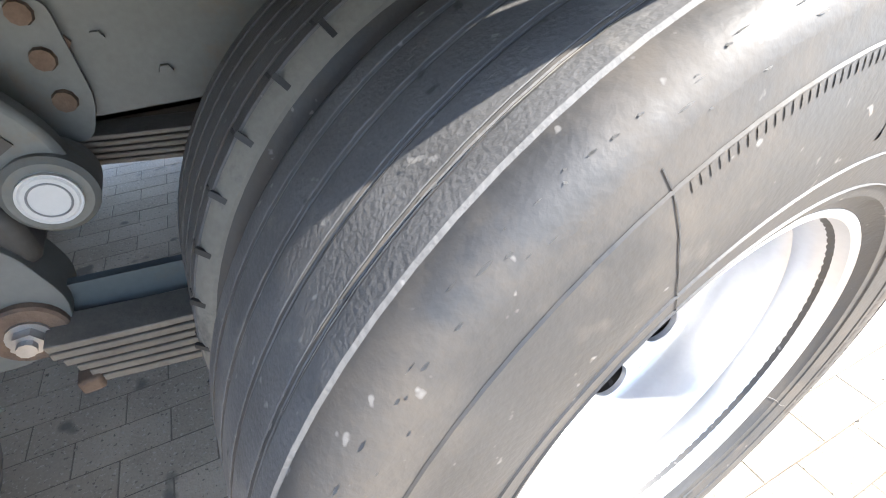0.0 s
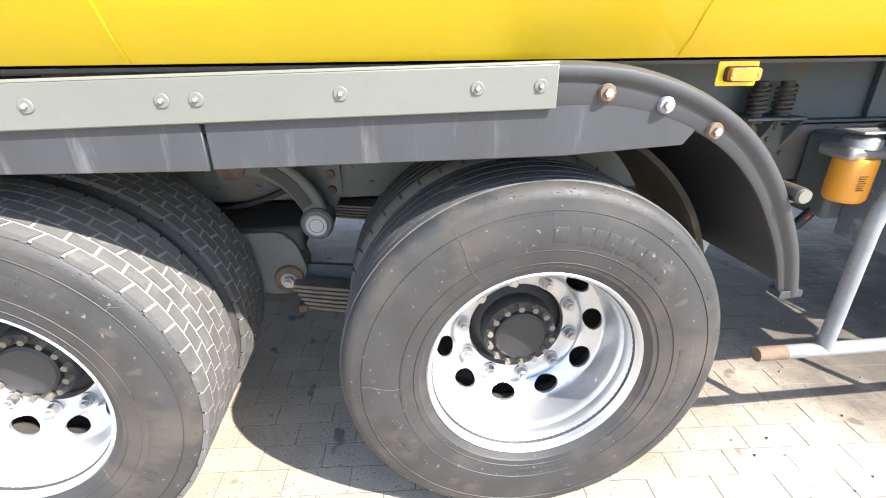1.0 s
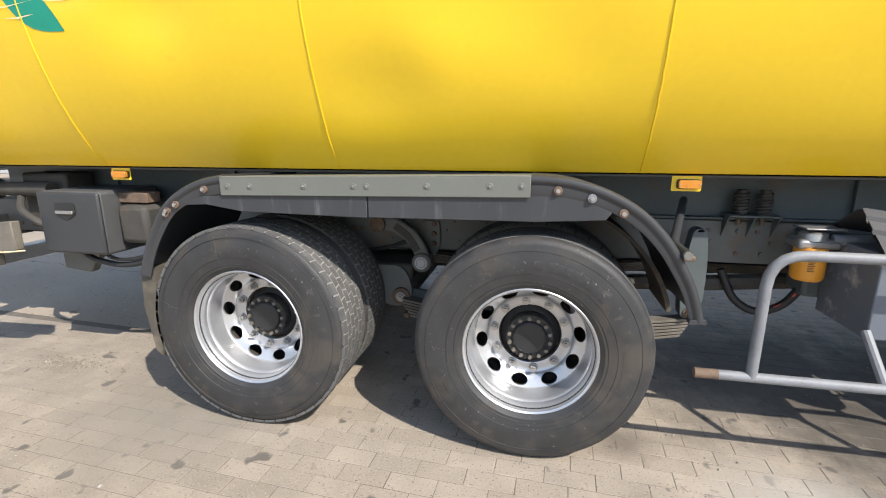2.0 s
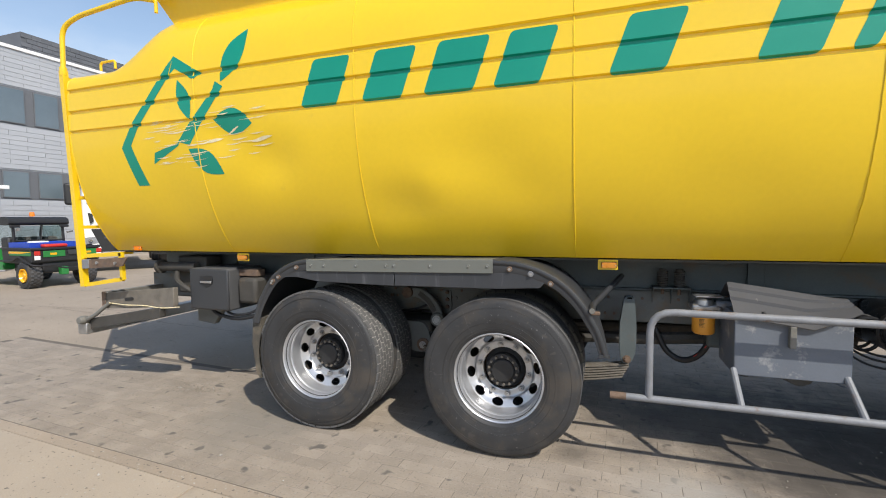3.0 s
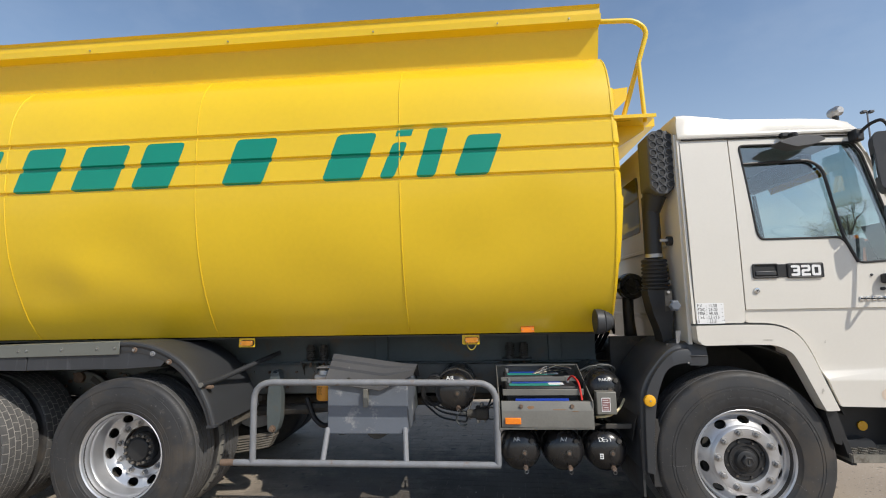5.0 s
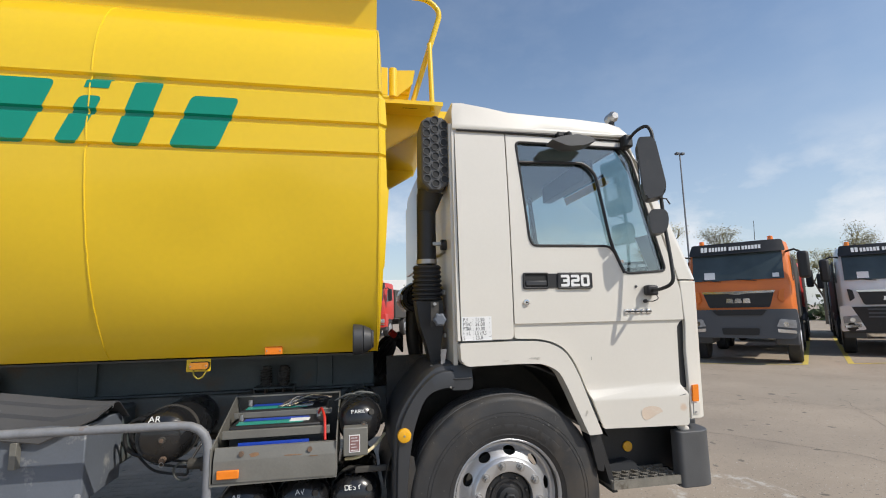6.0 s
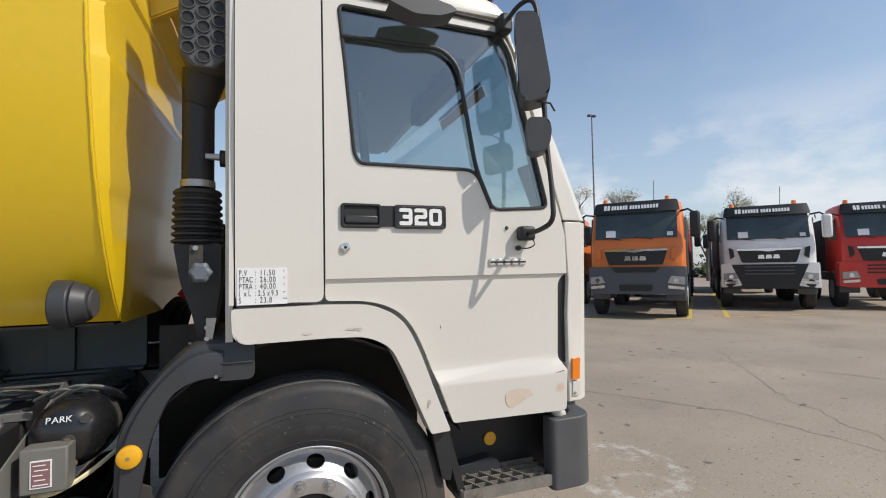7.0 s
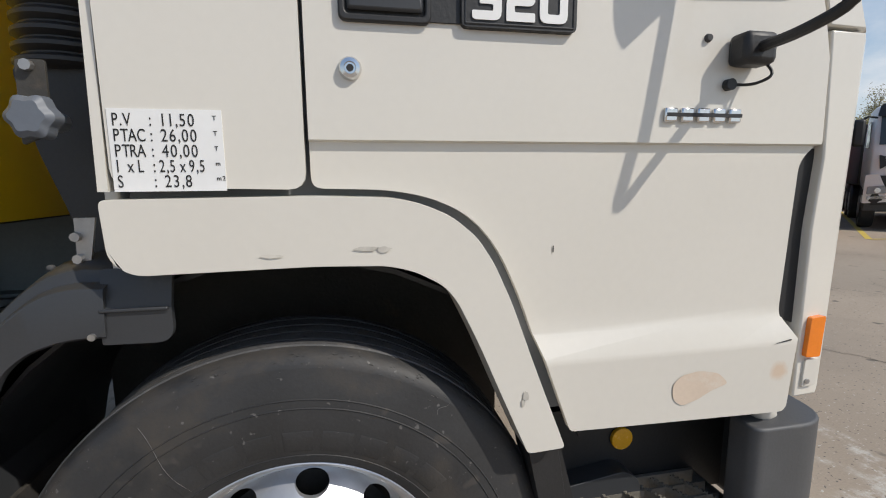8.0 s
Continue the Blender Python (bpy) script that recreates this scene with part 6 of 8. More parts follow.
# door furniture
hdl = part("handle_recess", plate(rounded([(4.112, 1.616), (4.264, 1.616), (4.264, 1.708), (4.112, 1.708)], 0.014), 0.840, 0.852, holes=[rounded([(4.123, 1.628), (4.254, 1.628), (4.254, 1.698), (4.123, 1.698)], 0.008)]), BLACK, door, "black recessed door handle", 0.003)
part("recess_floor", box(4.120, 4.257, 0.8485, 0.851, 1.625, 1.701), INK, hdl)
part("handle_grip", box(4.126, 4.250, 0.838, 0.848, 1.634, 1.663), PLASTIC, hdl, bev=0.006)
part("handle_bar", plate([(4.262, 1.622), (4.32, 1.622), (4.32, 1.702), (4.262, 1.702)], 0.845, 0.851), BLACK, door)
pl = part("model_plate", plate(rounded([(4.315, 1.615), (4.525, 1.615), (4.525, 1.707), (4.315, 1.707)], 0.012), 0.838, 0.851), BLACK, door, "black plate with white number 320", 0.004)
part("plate_rim", tube([(4.322, 0.838, 1.622), (4.518, 0.838, 1.622), (4.518, 0.838, 1.700), (4.322, 0.838, 1.700), (4.322, 0.838, 1.622)], 0.002, 6), PLASTIC, pl)
DW, DH, DS = 0.052, 0.066, 0.0148  # width, height and stroke of the square digits
DIGITS = {
    "3": [(0, 0), (DW, 0), (DW, DH), (0, DH), (0, DH - DS), (DW - DS, DH - DS), (DW - DS, DH / 2 + DS / 2), (0.013, DH / 2 + DS / 2), (0.013, DH / 2 - DS / 2), (DW - DS, DH / 2 - DS / 2), (DW - DS, DS), (0, DS)],
    "2": [(0, 0), (DW, 0), (DW, DS), (DS, DS), (DS, DH / 2 - DS / 2), (DW, DH / 2 - DS / 2), (DW, DH), (0, DH), (0, DH - DS), (DW - DS, DH - DS), (DW - DS, DH / 2 + DS / 2), (0, DH / 2 + DS / 2)],
    "0": [(0, 0), (DW, 0), (DW, DH), (0, DH)],
}
ROUND = {"3": [0.012, 0.014, 0.014, 0.012] + [0.003] * 8, "2": [0.002, 0.002, 0.002, 0.003, 0.003, 0.013, 0.014, 0.012, 0.002, 0.003, 0.003, 0.013], "0": [0.014] * 4}
for i, ch in enumerate("320"):
    at = lambda pts: [(4.333 + 0.0605 * i + x, 1.628 + z) for x, z in pts]
    hole = [rounded(at([(DS, DS), (DW - DS, DS), (DW - DS, DH - DS), (DS, DH - DS)]), 0.004)] if ch == "0" else ()
    part("digit", plate(rounded(at(DIGITS[ch]), ROUND[ch]), 0.8355, 0.8375, holes=hole), PAPER, pl)
lk = part("door_lock", lathe([(0.0, -0.006), (0.009, -0.006), (0.010, -0.009), (0.016, -0.008), (0.019, -0.002), (0.019, 0.004)], 24, closed=False, at=(4.128, 0.848, 1.543)), CHROME, door)
part("keyhole", rod((4.128, 0.8425, 1.543), (4.128, 0.841, 1.543), 0.006, seg=12), BLACK, lk)
part("rubber_stop", lathe([(0.0, -0.006), (0.006, -0.005), (0.008, 0.0), (0.008, 0.006)], 16, closed=False, at=(4.802, 0.848, 1.624)), LIDGREY, door)
bd = None
for i in range(5):
    x = 4.716 + 0.0355 * i
    bm = plate([(x, 1.467), (x + 0.027, 1.467), (x + 0.027, 1.494), (x, 1.494)], 0.842, 0.850)
    if bd is None:
        bd = part("maker_badge", bm, CHROME, door, "plain raised bars of the maker's badge", 0.003)
    else:
        part("badge_bar", bm, CHROME, bd, bev=0.003)
part("badge_inlay", plate([(4.72, 1.477), (4.885, 1.477), (4.885, 1.484), (4.72, 1.484)], 0.8405, 0.8425), BLACK, bd)
# rubbed patches and chips in the paint


def patch(outline, material, parent=None, y=0.8495, fn=door_y, name="paint_patch"):
    bm = bmesh.new()
    bm.faces.new([bm.verts.new((x, y - 0.0012 + fn(x, z), z)) for x, z in outline])
    return part(name, bm, material, parent or door)


def blob(cx, cz, rx, rz, seed, n=22, rough=0.25):
    rnd = random.Random(seed)
    k = [1 + rough * rnd.uniform(-1, 1) for _ in range(n)]
    return [(cx + rx * (k[i] + k[i - 1]) / 2 * math.cos(2 * math.pi * i / n), cz + rz * (k[i] + k[i - 1]) / 2 * math.sin(2 * math.pi * i / n)) for i in range(n)]


patch(blob(4.505, 1.225, 0.0015, 0.009, 7, 8), BLACK)
patch(rounded([(4.776, 0.926), (4.797, 0.946), (4.841, 0.953), (4.888, 0.943), (4.915, 0.917), (4.876, 0.905), (4.84, 0.886), (4.803, 0.875), (4.781, 0.891)], 0.012), PRIMER)
patch([(5.02, 0.998), (5.066, 1.004), (5.066, 1.007), (5.03, 1.001)], BLACK)
# wheel arch flare
FLARE = [(3.742, 1.333), (4.066, 1.335), (4.197, 1.330), (4.246, 1.318), (4.296, 1.296), (4.342, 1.258), (4.375, 1.208), (4.41, 1.132), (4.456, 1.008), (4.527, 0.825), (4.448, 0.822), (4.394, 0.945), (4.345, 1.06), (4.305, 1.142), (4.28, 1.172), (4.228, 1.2), (4.18, 1.212), (4.061, 1.216), (3.78, 1.212), (3.747, 1.238)]
fl2 = part("wheel_arch", plate(rounded(FLARE, [0.012, 0.03, 0.03, 0.02, 0.02, 0.02, 0.02, 0.03, 0.03, 0.01, 0.01, 0.03, 0.03, 0.02, 0.02, 0.02, 0.02, 0.03, 0.03, 0.02]), 0.830, 0.92), WHITE, cab, "white wheel arch flare with scuffs", 0.017, segs=4)
for cx, cz, rx, rz, sd in ((4.145, 1.244, 0.022, 0.004, 1), (4.175, 1.242, 0.012, 0.005, 2), (3.99, 1.237, 0.020, 0.003, 4), (4.44, 0.945, 0.006, 0.010, 9), (4.435, 0.932, 0.004, 0.007, 11)):
    patch(blob(cx, cz, rx, rz, sd), SCUFFED, fl2, 0.829, lambda x, z: 0.0)
part("arch_corner", plate(rounded([(4.46, 0.815), (4.525, 0.815), (4.545, 0.70), (4.535, 0.62), (4.50, 0.63)], 0.01), 0.86, 0.95), BLACK, cab, bev=0.008)
bm = bmesh.new()
cols = []
for i in range(16):
    a = radians(172 - 150 * i / 15)
    x, z = 4.0 + 0.66 * math.cos(a), 0.52 + 0.69 * math.sin(a)
    cols.append([bm.verts.new(p) for p in ((x, 0.93, z), (x, 1.55, z), (x * 1.001, 1.55, z + 0.01), (x, 0.93, z + 0.01))])
for a, b in zip(cols, cols[1:]):
    for i in range(4):
        bm.faces.new((a[i], b[i], b[(i + 1) % 4], a[(i + 1) % 4]))
bm.faces.new(cols[0]), bm.faces.new(cols[-1])
part("arch_liner", bm, BLACK, cab, "black wheel arch liner")
part("arch_back", box(3.40, 4.60, 1.52, 1.56, 0.55, 1.22), DARKSTEEL, cab)
# floor, roof, front
part("cab_floor", box(3.74, 5.12, 0.92, 2 * CY - 0.92, 1.20, 1.24), BLACK, cab)
part("far_side", plate([(3.74, 1.20), (5.15, 0.88), (5.16, 1.62), (3.74, 1.62)], 2 * CY - 0.86, 2 * CY - 0.85), WHITE, cab)
part("far_pillar", plate([(3.74, 1.62), (4.12, 1.62), (4.12, 2.5), (3.74, 2.5)], 2 * CY - 0.88, 2 * CY - 0.86), LINING, cab)
bm = bmesh.new()
cols = []
for x, zt in ((3.738, 2.68), (3.745, 2.712), (3.80, 2.716), (3.95, 2.695), (4.08, 2.672), (4.3, 2.662), (4.5, 2.655), (4.72, 2.638), (4.80, 2.615), (4.845, 2.57), (4.87, 2.52)):
    h = zt - 2.535
    near = [(0.893, 2.535), (0.876, 2.540), (0.872, 2.552), (0.873, 2.535 + h * 0.20), (0.880, 2.535 + h * 0.27), (0.886, 2.535 + h * 0.80), (0.893, 2.535 + h * 0.92), (0.912, 2.535 + h * 0.985), (1.05, zt + 0.002), (1.5, zt + 0.008), (CY, zt + 0.010)]
    cols.append([bm.verts.new((x, y, z)) for y, z in near] + [bm.verts.new((x, 2 * CY - y, z)) for y, z in reversed(near[:-1])])
for a, b in zip(cols, cols[1:]):
    for i in range(len(a) - 1):
        bm.faces.new((a[i], b[i], b[i + 1], a[i + 1]))
    bm.faces.new((a[0], a[-1], b[-1], b[0]))
bm.faces.new(cols[0]), bm.faces.new(cols[-1])
roof = part("roof", bm, WHITE, cab, "white cab roof with side gutter")
part("gutter", tube([(3.76, 0.876, 2.532), (4.3, 0.876, 2.530), (4.78, 0.878, 2.518), (4.83, 0.88, 2.48)], 0.006, 6), BLACK, roof)


def corner_ring(z):
    """The plan of the cab's front corner at the height z."""
    if z <= 1.66:
        xd = 5.092 if z < 1.4 else 5.103 - 0.012 * (z - 1.4) / 0.26
        xf = 5.210 + 0.022 * (z - 0.86) / 0.8
    else:
        u = (z - 1.66) / 0.86
        xd, xf = 5.085 - 0.24 * u, 5.232 - 0.312 * u - 0.05 * u * u
    s = cab_y(0, z)
    return [(xd, 0.850 + s), (xd, 0.895 + s), (xf - 0.06, 0.895 + s), (xf - 0.03, 1.0 + s), (xf, 1.0 + s), (xf + 0.004, 0.93 + s), (xf - 0.012, 0.884 + s), (xf - 0.052, 0.855 + s)]


bm = bmesh.new()
cols = [[bm.verts.new((x, y, z)) for x, y in corner_ring(z)] for z in (0.865, 0.9, 1.05, 1.25, 1.4, 1.5, 1.655)]
for a, b in zip(cols, cols[1:]):
    for i in range(8):
        bm.faces.new((a[i], a[(i + 1) % 8], b[(i + 1) % 8], b[i]))
bm.faces.new(cols[0]), bm.faces.new(cols[-1])
part("front_corner", bm, WHITE, cab, "white front corner panel", 0.004)
bm = bmesh.new()
cols = [[bm.verts.new((x, y, z)) for x, y in corner_ring(z)] for z in (1.663, 1.8, 2.0, 2.2, 2.4, 2.52, 2.56)]
for a, b in zip(cols, cols[1:]):
    for i in range(8):
        bm.faces.new((a[i], a[(i + 1) % 8], b[(i + 1) % 8], b[i]))
bm.faces.new(cols[0]), bm.faces.new(cols[-1])
part("windscreen_pillar", bm, WHITE, cab, "white windscreen pillar", 0.004)
part("front_panel", box(5.19, 5.222, 1.0, 2 * CY - 0.86, 0.87, 1.66), WHITE, cab, bev=0.01)
bm = bmesh.new()
a = [bm.verts.new(p) for p in ((5.222, 1.0, 1.66), (5.24, CY, 1.66), (5.222, 2 * CY - 0.90, 1.66))]
b = [bm.verts.new(p) for p in ((4.87, 1.05, 2.54), (4.89, CY, 2.54), (4.87, 2 * CY - 0.95, 2.54))]
for i in range(2):
    bm.faces.new((a[i], a[i + 1], b[i + 1], b[i]))
ws = part("windscreen", bm, GLASS, cab, "windscreen glass with stickers")
ws.visible_shadow = False
# stickers inside the windscreen: plain strips in place of the dealer's name
for y0, y1, u0, u1, m in ((1.30, 1.95, 0.80, 0.86, AMBER), (1.30, 1.95, 0.865, 0.885, BLACK), (1.06, 1.26, 0.10, 0.36, PAPER)):
    bm = bmesh.new()
    q = lambda y, u: (5.216 - 0.35 * u, y, 1.66 + 0.88 * u)
    bm.faces.new([bm.verts.new(p) for p in (q(y0, u0), q(y1, u0), q(y1, u1), q(y0, u1))])
    part("screen_sticker", bm, m, ws)
part("black_slot", plate([(5.05, 1.425), (5.105, 1.42), (5.105, 1.03), (5.05, 1.05)], 0.872, 0.885), BLACK, cab)
ind = part("side_indicator", plate(rounded([(5.104, 0.962), (5.142, 0.962), (5.147, 1.056), (5.109, 1.053)], 0.006), 0.840, 0.880), ORANGE, cab, "amber side indicator", 0.006)
lid = part("corner_flap", plate(rounded([(5.112, 0.955), (5.150, 0.955), (5.146, 0.892), (5.108, 0.890)], 0.006), 0.846, 0.858), WHITE, cab, "white blanking plate with a screw", 0.003)
part("screw", rod((5.119, 0.846, 0.903), (5.119, 0.8425, 0.903), 0.006, seg=10), STEEL, lid)
# interior seen through the side window
st = part("seat", box(4.0, 4.5, 1.15, 1.62, 1.38, 1.55), SEAT, cab, "grey cloth driver seat", 0.05, segs=3)
part("seat_back", box(3.92, 4.08, 1.15, 1.62, 1.52, 2.05), SEAT, st, bev=0.05)
part("head_rest", box(3.92, 4.02, 1.26, 1.50, 2.08, 2.25), SEAT, st, bev=0.04)
st2 = part("passenger_seat", box(4.0, 4.5, 2.45, 3.0, 1.38, 1.55), SEAT, cab, "grey cloth passenger seat", 0.05)
part("seat_back", box(3.92, 4.08, 2.45, 3.0, 1.52, 2.05), SEAT, st2, bev=0.05)
part("dashboard", box(4.80, 5.13, 0.96, 2 * CY - 0.92, 1.42, 1.68), TRIMGREY, cab, "grey dashboard", 0.05, segs=3)
part("head_lining", box(3.76, 4.80, 0.93, 2 * CY - 0.93, 2.50, 2.53), LINING, cab)
part("rear_trim", box(3.75, 3.77, 0.93, 2 * CY - 0.93, 1.24, 2.50), LINING, cab)
swl = part("steering_wheel", tube([(4.62 + 0.10 * math.sin(a), 2 * CY - 1.38 + 0.22 * math.cos(a), 1.72 + 0.18 * math.sin(a)) for a in [2 * math.pi * i / 32 for i in range(33)]], 0.014, 8), BLACK, cab)
part("sun_visor", box(4.70, 4.78, 1.2, 1.9, 2.36, 2.50), BLACK, cab, bev=0.01)
# mirrors
MY = 0.70  # the mirrors' place beside the door
ma = part("mirror_arm", tube([(4.80, 0.87, 2.48), (4.84, 0.78, 2.55), (4.87, 0.73, 2.56), (4.885, 0.71, 2.52), (4.89, 0.70, 2.40), (4.905, 0.69, 1.95), (4.905, 0.66, 1.75), (4.895, 0.64, 1.63), (4.87, 0.72, 1.60), (4.88, 0.82, 1.60)], 0.010, 10, corner=0.05), BLACK, truck, "black tube mirror bracket on the cab door")
part("main_mirror", plate(rounded([(4.785, 2.105), (4.875, 2.122), (4.888, 2.18), (4.85, 2.44), (4.83, 2.465), (4.765, 2.47), (4.752, 2.44), (4.768, 2.15)], 0.04), MY - 0.055, MY + 0.065), MIRRORGREY, ma, "large dark grey rear-view mirror housing", 0.035, segs=4)
part("wide_mirror", plate(rounded([(4.795, 1.905), (4.875, 1.92), (4.888, 2.0), (4.875, 2.045), (4.80, 2.05), (4.785, 2.02)], 0.035), MY - 0.045, MY + 0.06), MIRRORGREY, ma, "small dark wide-angle mirror housing", 0.032, segs=4)
part("mirror_glass", box(4.757, 4.761, MY - 0.03, MY + 0.04, 2.20, 2.40), MIRROR, ma)
for nm in [c for c in ma.children if c.name.split(".")[0] in ("main_mirror", "wide_mirror", "mirror_glass")]:
    nm.matrix_basis = Matrix.Translation((4.853, MY, -0.006)) @ pose(0, 0, 0, 0, 0, -28) @ Matrix.Translation((-4.82, -MY, 0))
part("arm_foot", box(4.845, 4.915, 0.80, 0.85, 1.570, 1.630), BLACK, ma, bev=0.012)
part("arm_foot", box(4.785, 4.84, 0.82, 0.89, 2.46, 2.54), BLACK, ma, bev=0.012)
part("arm_cable", tube([(4.91, 0.82, 1.575), (4.91, 0.80, 1.55), (4.885, 0.82, 1.535), (4.86, 0.848, 1.54)], 0.003, 6, corner=0.02), BLACK, ma)
part("cable_grommet", rod((4.852, 0.85, 1.539), (4.852, 0.836, 1.539), 0.011, seg=14), BLACK, ma)
part("mirror_cord", tube([(4.84, MY - 0.03, 2.11), (4.90, MY - 0.05, 2.10), (4.92, MY - 0.05, 2.07)], 0.004, 6), BLACK, ma)
km = part("kerb_mirror", plate(rounded([(4.275, 2.45), (4.35, 2.475), (4.44, 2.49), (4.53, 2.475), (4.555, 2.455), (4.48, 2.425), (4.38, 2.415)], 0.02), 0.74, 0.84), MIRRORGREY, truck, "dark kerb mirror over the door window", 0.03, segs=4)
part("kerb_arm", tube([(4.42, 0.79, 2.48), (4.42, 0.80, 2.52), (4.42, 0.87, 2.53)], 0.012, 8, corner=0.02), BLACK, km)
part("kerb_bracket", box(4.37, 4.46, 0.85, 0.89, 2.515, 2.545), BLACK, km, bev=0.006)
bl = part("roof_lamp", lathe([(0.0, 0.05), (0.02, 0.048), (0.032, 0.03), (0.034, -0.03), (0.02, -0.05), (0, -0.05)], 24, closed=False, at=(4.815, 1.0, 2.715)), STEEL, truck, "small round roof lamp on a bracket")
part("lamp_foot", rod((4.815, 1.0, 2.58), (4.815, 1.0, 2.69), 0.018), BLACK, bl)
# weight sticker
sk = part("weight_sticker", plate([(3.760, 1.345), (3.924, 1.345), (3.924, 1.472), (3.760, 1.472)], 0.8485, 0.8500), PAPER, cab, "white weight sticker with black letters")
for i, (a, b, c) in enumerate((("P.V", "11,50", "T"), ("PTAC", "26,00", "T"), ("PTRA", "40,00", "T"), ("I x L", "2,5 x 9,5", "m"), ("S", "23,8", "m2"))):
    z = 1.4465 - 0.0237 * i
    spell("letter", a, 0.0275, side(3.766, 0.8480, z), INK, sk, 0.0003, 0.66)
    spell("letter", ":", 0.0275, side(3.818, 0.8480, z), INK, sk, 0.0003, 0.7)
    spell("letter", b, 0.0275, side(3.833 if len(b) < 6 else 3.827, 0.8480, z), INK, sk, 0.0003, 0.74 if len(b) < 6 else 0.62)
    spell("letter", c, 0.010, side(3.910, 0.8480, z + 0.010), INK, sk, 0.0003)
# step and bumper corner
stp = part("step_well", plate([(4.53, 0.86), (5.12, 0.86), (5.12, 0.50), (4.60, 0.50)], 1.06, 1.075), BLACK, truck, "black plastic step well with grating")
part("well_side", plate([(4.50, 0.84), (4.53, 0.84), (4.62, 0.50), (4.59, 0.50)], 0.88, 1.06), BLACK, stp)
part("well_top", box(4.53, 5.12, 0.90, 1.07, 0.855, 0.865), BLACK, stp)
rf2 = part("round_reflector", rod((4.80, 1.06, 0.682), (4.80, 1.048, 0.682), 0.030, seg=32), AMBER, stp, "round yellow reflector", 0.002)
grate = part("step_grating", tube([(4.585, 0.86, 0.545), (5.02, 0.86, 0.545), (5.02, 1.05, 0.545), (4.585, 1.05, 0.545), (4.585, 0.86, 0.545)], 0, flat=(0.012, 0.045)), GRATE, stp, "dull metal step grating with teeth")
for i in range(3):
    part("bar", box(4.585, 5.02, 0.905 + 0.047 * i, 0.911 + 0.047 * i, 0.535, 0.564), GRATE, grate)
for i in range(7):
    x = 4.622 + 0.060 * i
    bm = box(x, x + 0.006, 0.862, 1.048, 0.535, 0.566)
    bmesh.ops.transform(bm, matrix=Matrix.Translation((x, 0.955, 0)) @ pose(0, 0, 0, 0, 0, 28) @ Matrix.Translation((-x, -0.955, 0)), verts=bm.verts)
    for k in range(15):
        yk = 0.868 + 0.012 * k
        box(x - 0.001, x + 0.007, yk, yk + 0.006, 0.566, 0.570, bm=bm, m=Matrix.Translation((x, 0.955, 0)) @ pose(0, 0, 0, 0, 0, 28) @ Matrix.Translation((-x, -0.955, 0)))
    part("slat", bm, GRATE, grate, smooth=False)
part("well_hump", plate(rounded([(4.60, 0.545), (4.83, 0.545), (4.82, 0.60), (4.78, 0.625), (4.60, 0.60)], 0.02), 1.0, 1.065), PLASTIC, stp, "moulded hump in the step well", 0.01)
BC = rounded([(4.995, 0.0), (5.215, 0.0), (5.235, 0.22), (5.16, 0.22), (5.13, 0.10), (4.995, 0.08)], [0.03, 0.10, 0.01, 0.01, 0.03, 0.01], 8)
bm = bmesh.new()
lo = [bm.verts.new((x, 0.84 + y, 0.50)) for x, y in BC]
hi = [bm.verts.new((x, 0.84 + y, 0.80)) for x, y in BC]
bm.faces.new(lo), bm.faces.new(hi[::-1])
for i in range(len(BC)):
    bm.faces.new((lo[i], lo[(i + 1) % len(BC)], hi[(i + 1) % len(BC)], hi[i]))
bc = part("bumper_corner", bm, MIRRORGREY, truck, "dark grey plastic bumper corner", 0.022, segs=4)
part("bumper_beam", box(5.12, 5.24, 1.0, 2 * CY - 0.90, 0.48, 0.84), PLASTIC, truck, "dark grey front bumper", 0.02)
part("hinge_block", tube([(5.035, 0.885, 0.86), (5.05, 0.892, 0.82), (5.085, 0.91, 0.80)], 0.026, 12, corner=0.03), WHITE, bc, "white door hinge cover")

# ---- air intake behind the cab ----
IY = 0.93
ih = part("intake_head", plate([(3.565, 2.24), (3.565, 2.595), (3.60, 2.625), (3.695, 2.625), (3.73, 2.595), (3.73, 2.24), (3.68, 2.19), (3.61, 2.19)], IY, IY + 0.20), MIRRORGREY, truck, "dark grey air intake with a honeycomb of round holes", 0.014, segs=3)
for c in range(3):
    n = 7 if c != 1 else 8
    for r in range(n):
        x, z = 3.5975 + 0.050 * c, (2.255 if c != 1 else 2.228) + 0.054 * r
        part("intake_hole", lathe([(0.0195, -0.001), (0.0200, -0.007), (0.0230, -0.007), (0.0245, 0.002), (0.0195, 0.004)], 20, at=(x, IY, z)), MIRRORGREY, ih)
        part("hole_depth", rod((x, IY - 0.0015, z), (x, IY + 0.002, z), 0.0195, seg=20), INK, ih)
part("intake_pipe", tube([(3.612, 1.085, 2.20), (3.610, 1.085, 1.78)], 0.056, 28), BLACK, ih)
part("pipe_fillet", rod((3.612, 1.08, 2.10), (3.635, 1.06, 2.21), 0.057, 0.078, seg=28), BLACK, ih)
part("clamp", rod((3.610, 1.085, 1.780), (3.610, 1.085, 1.806), 0.0605, seg=32), STEEL, ih)
prof = []
for i in range(8):
    z = 1.565 + 0.026 * i
    prof += [(0.076, z), (0.090 - 0.001 * i, z + 0.008), (0.090 - 0.001 * i, z + 0.015), (0.076, z + 0.023)]
bm = lathe([(0.0, 1.56)] + prof + [(0.0, 1.78)], 36, closed=False)
bmesh.ops.rotate(bm, matrix=Matrix.Rotation(radians(90), 3, "X"), verts=bm.verts)
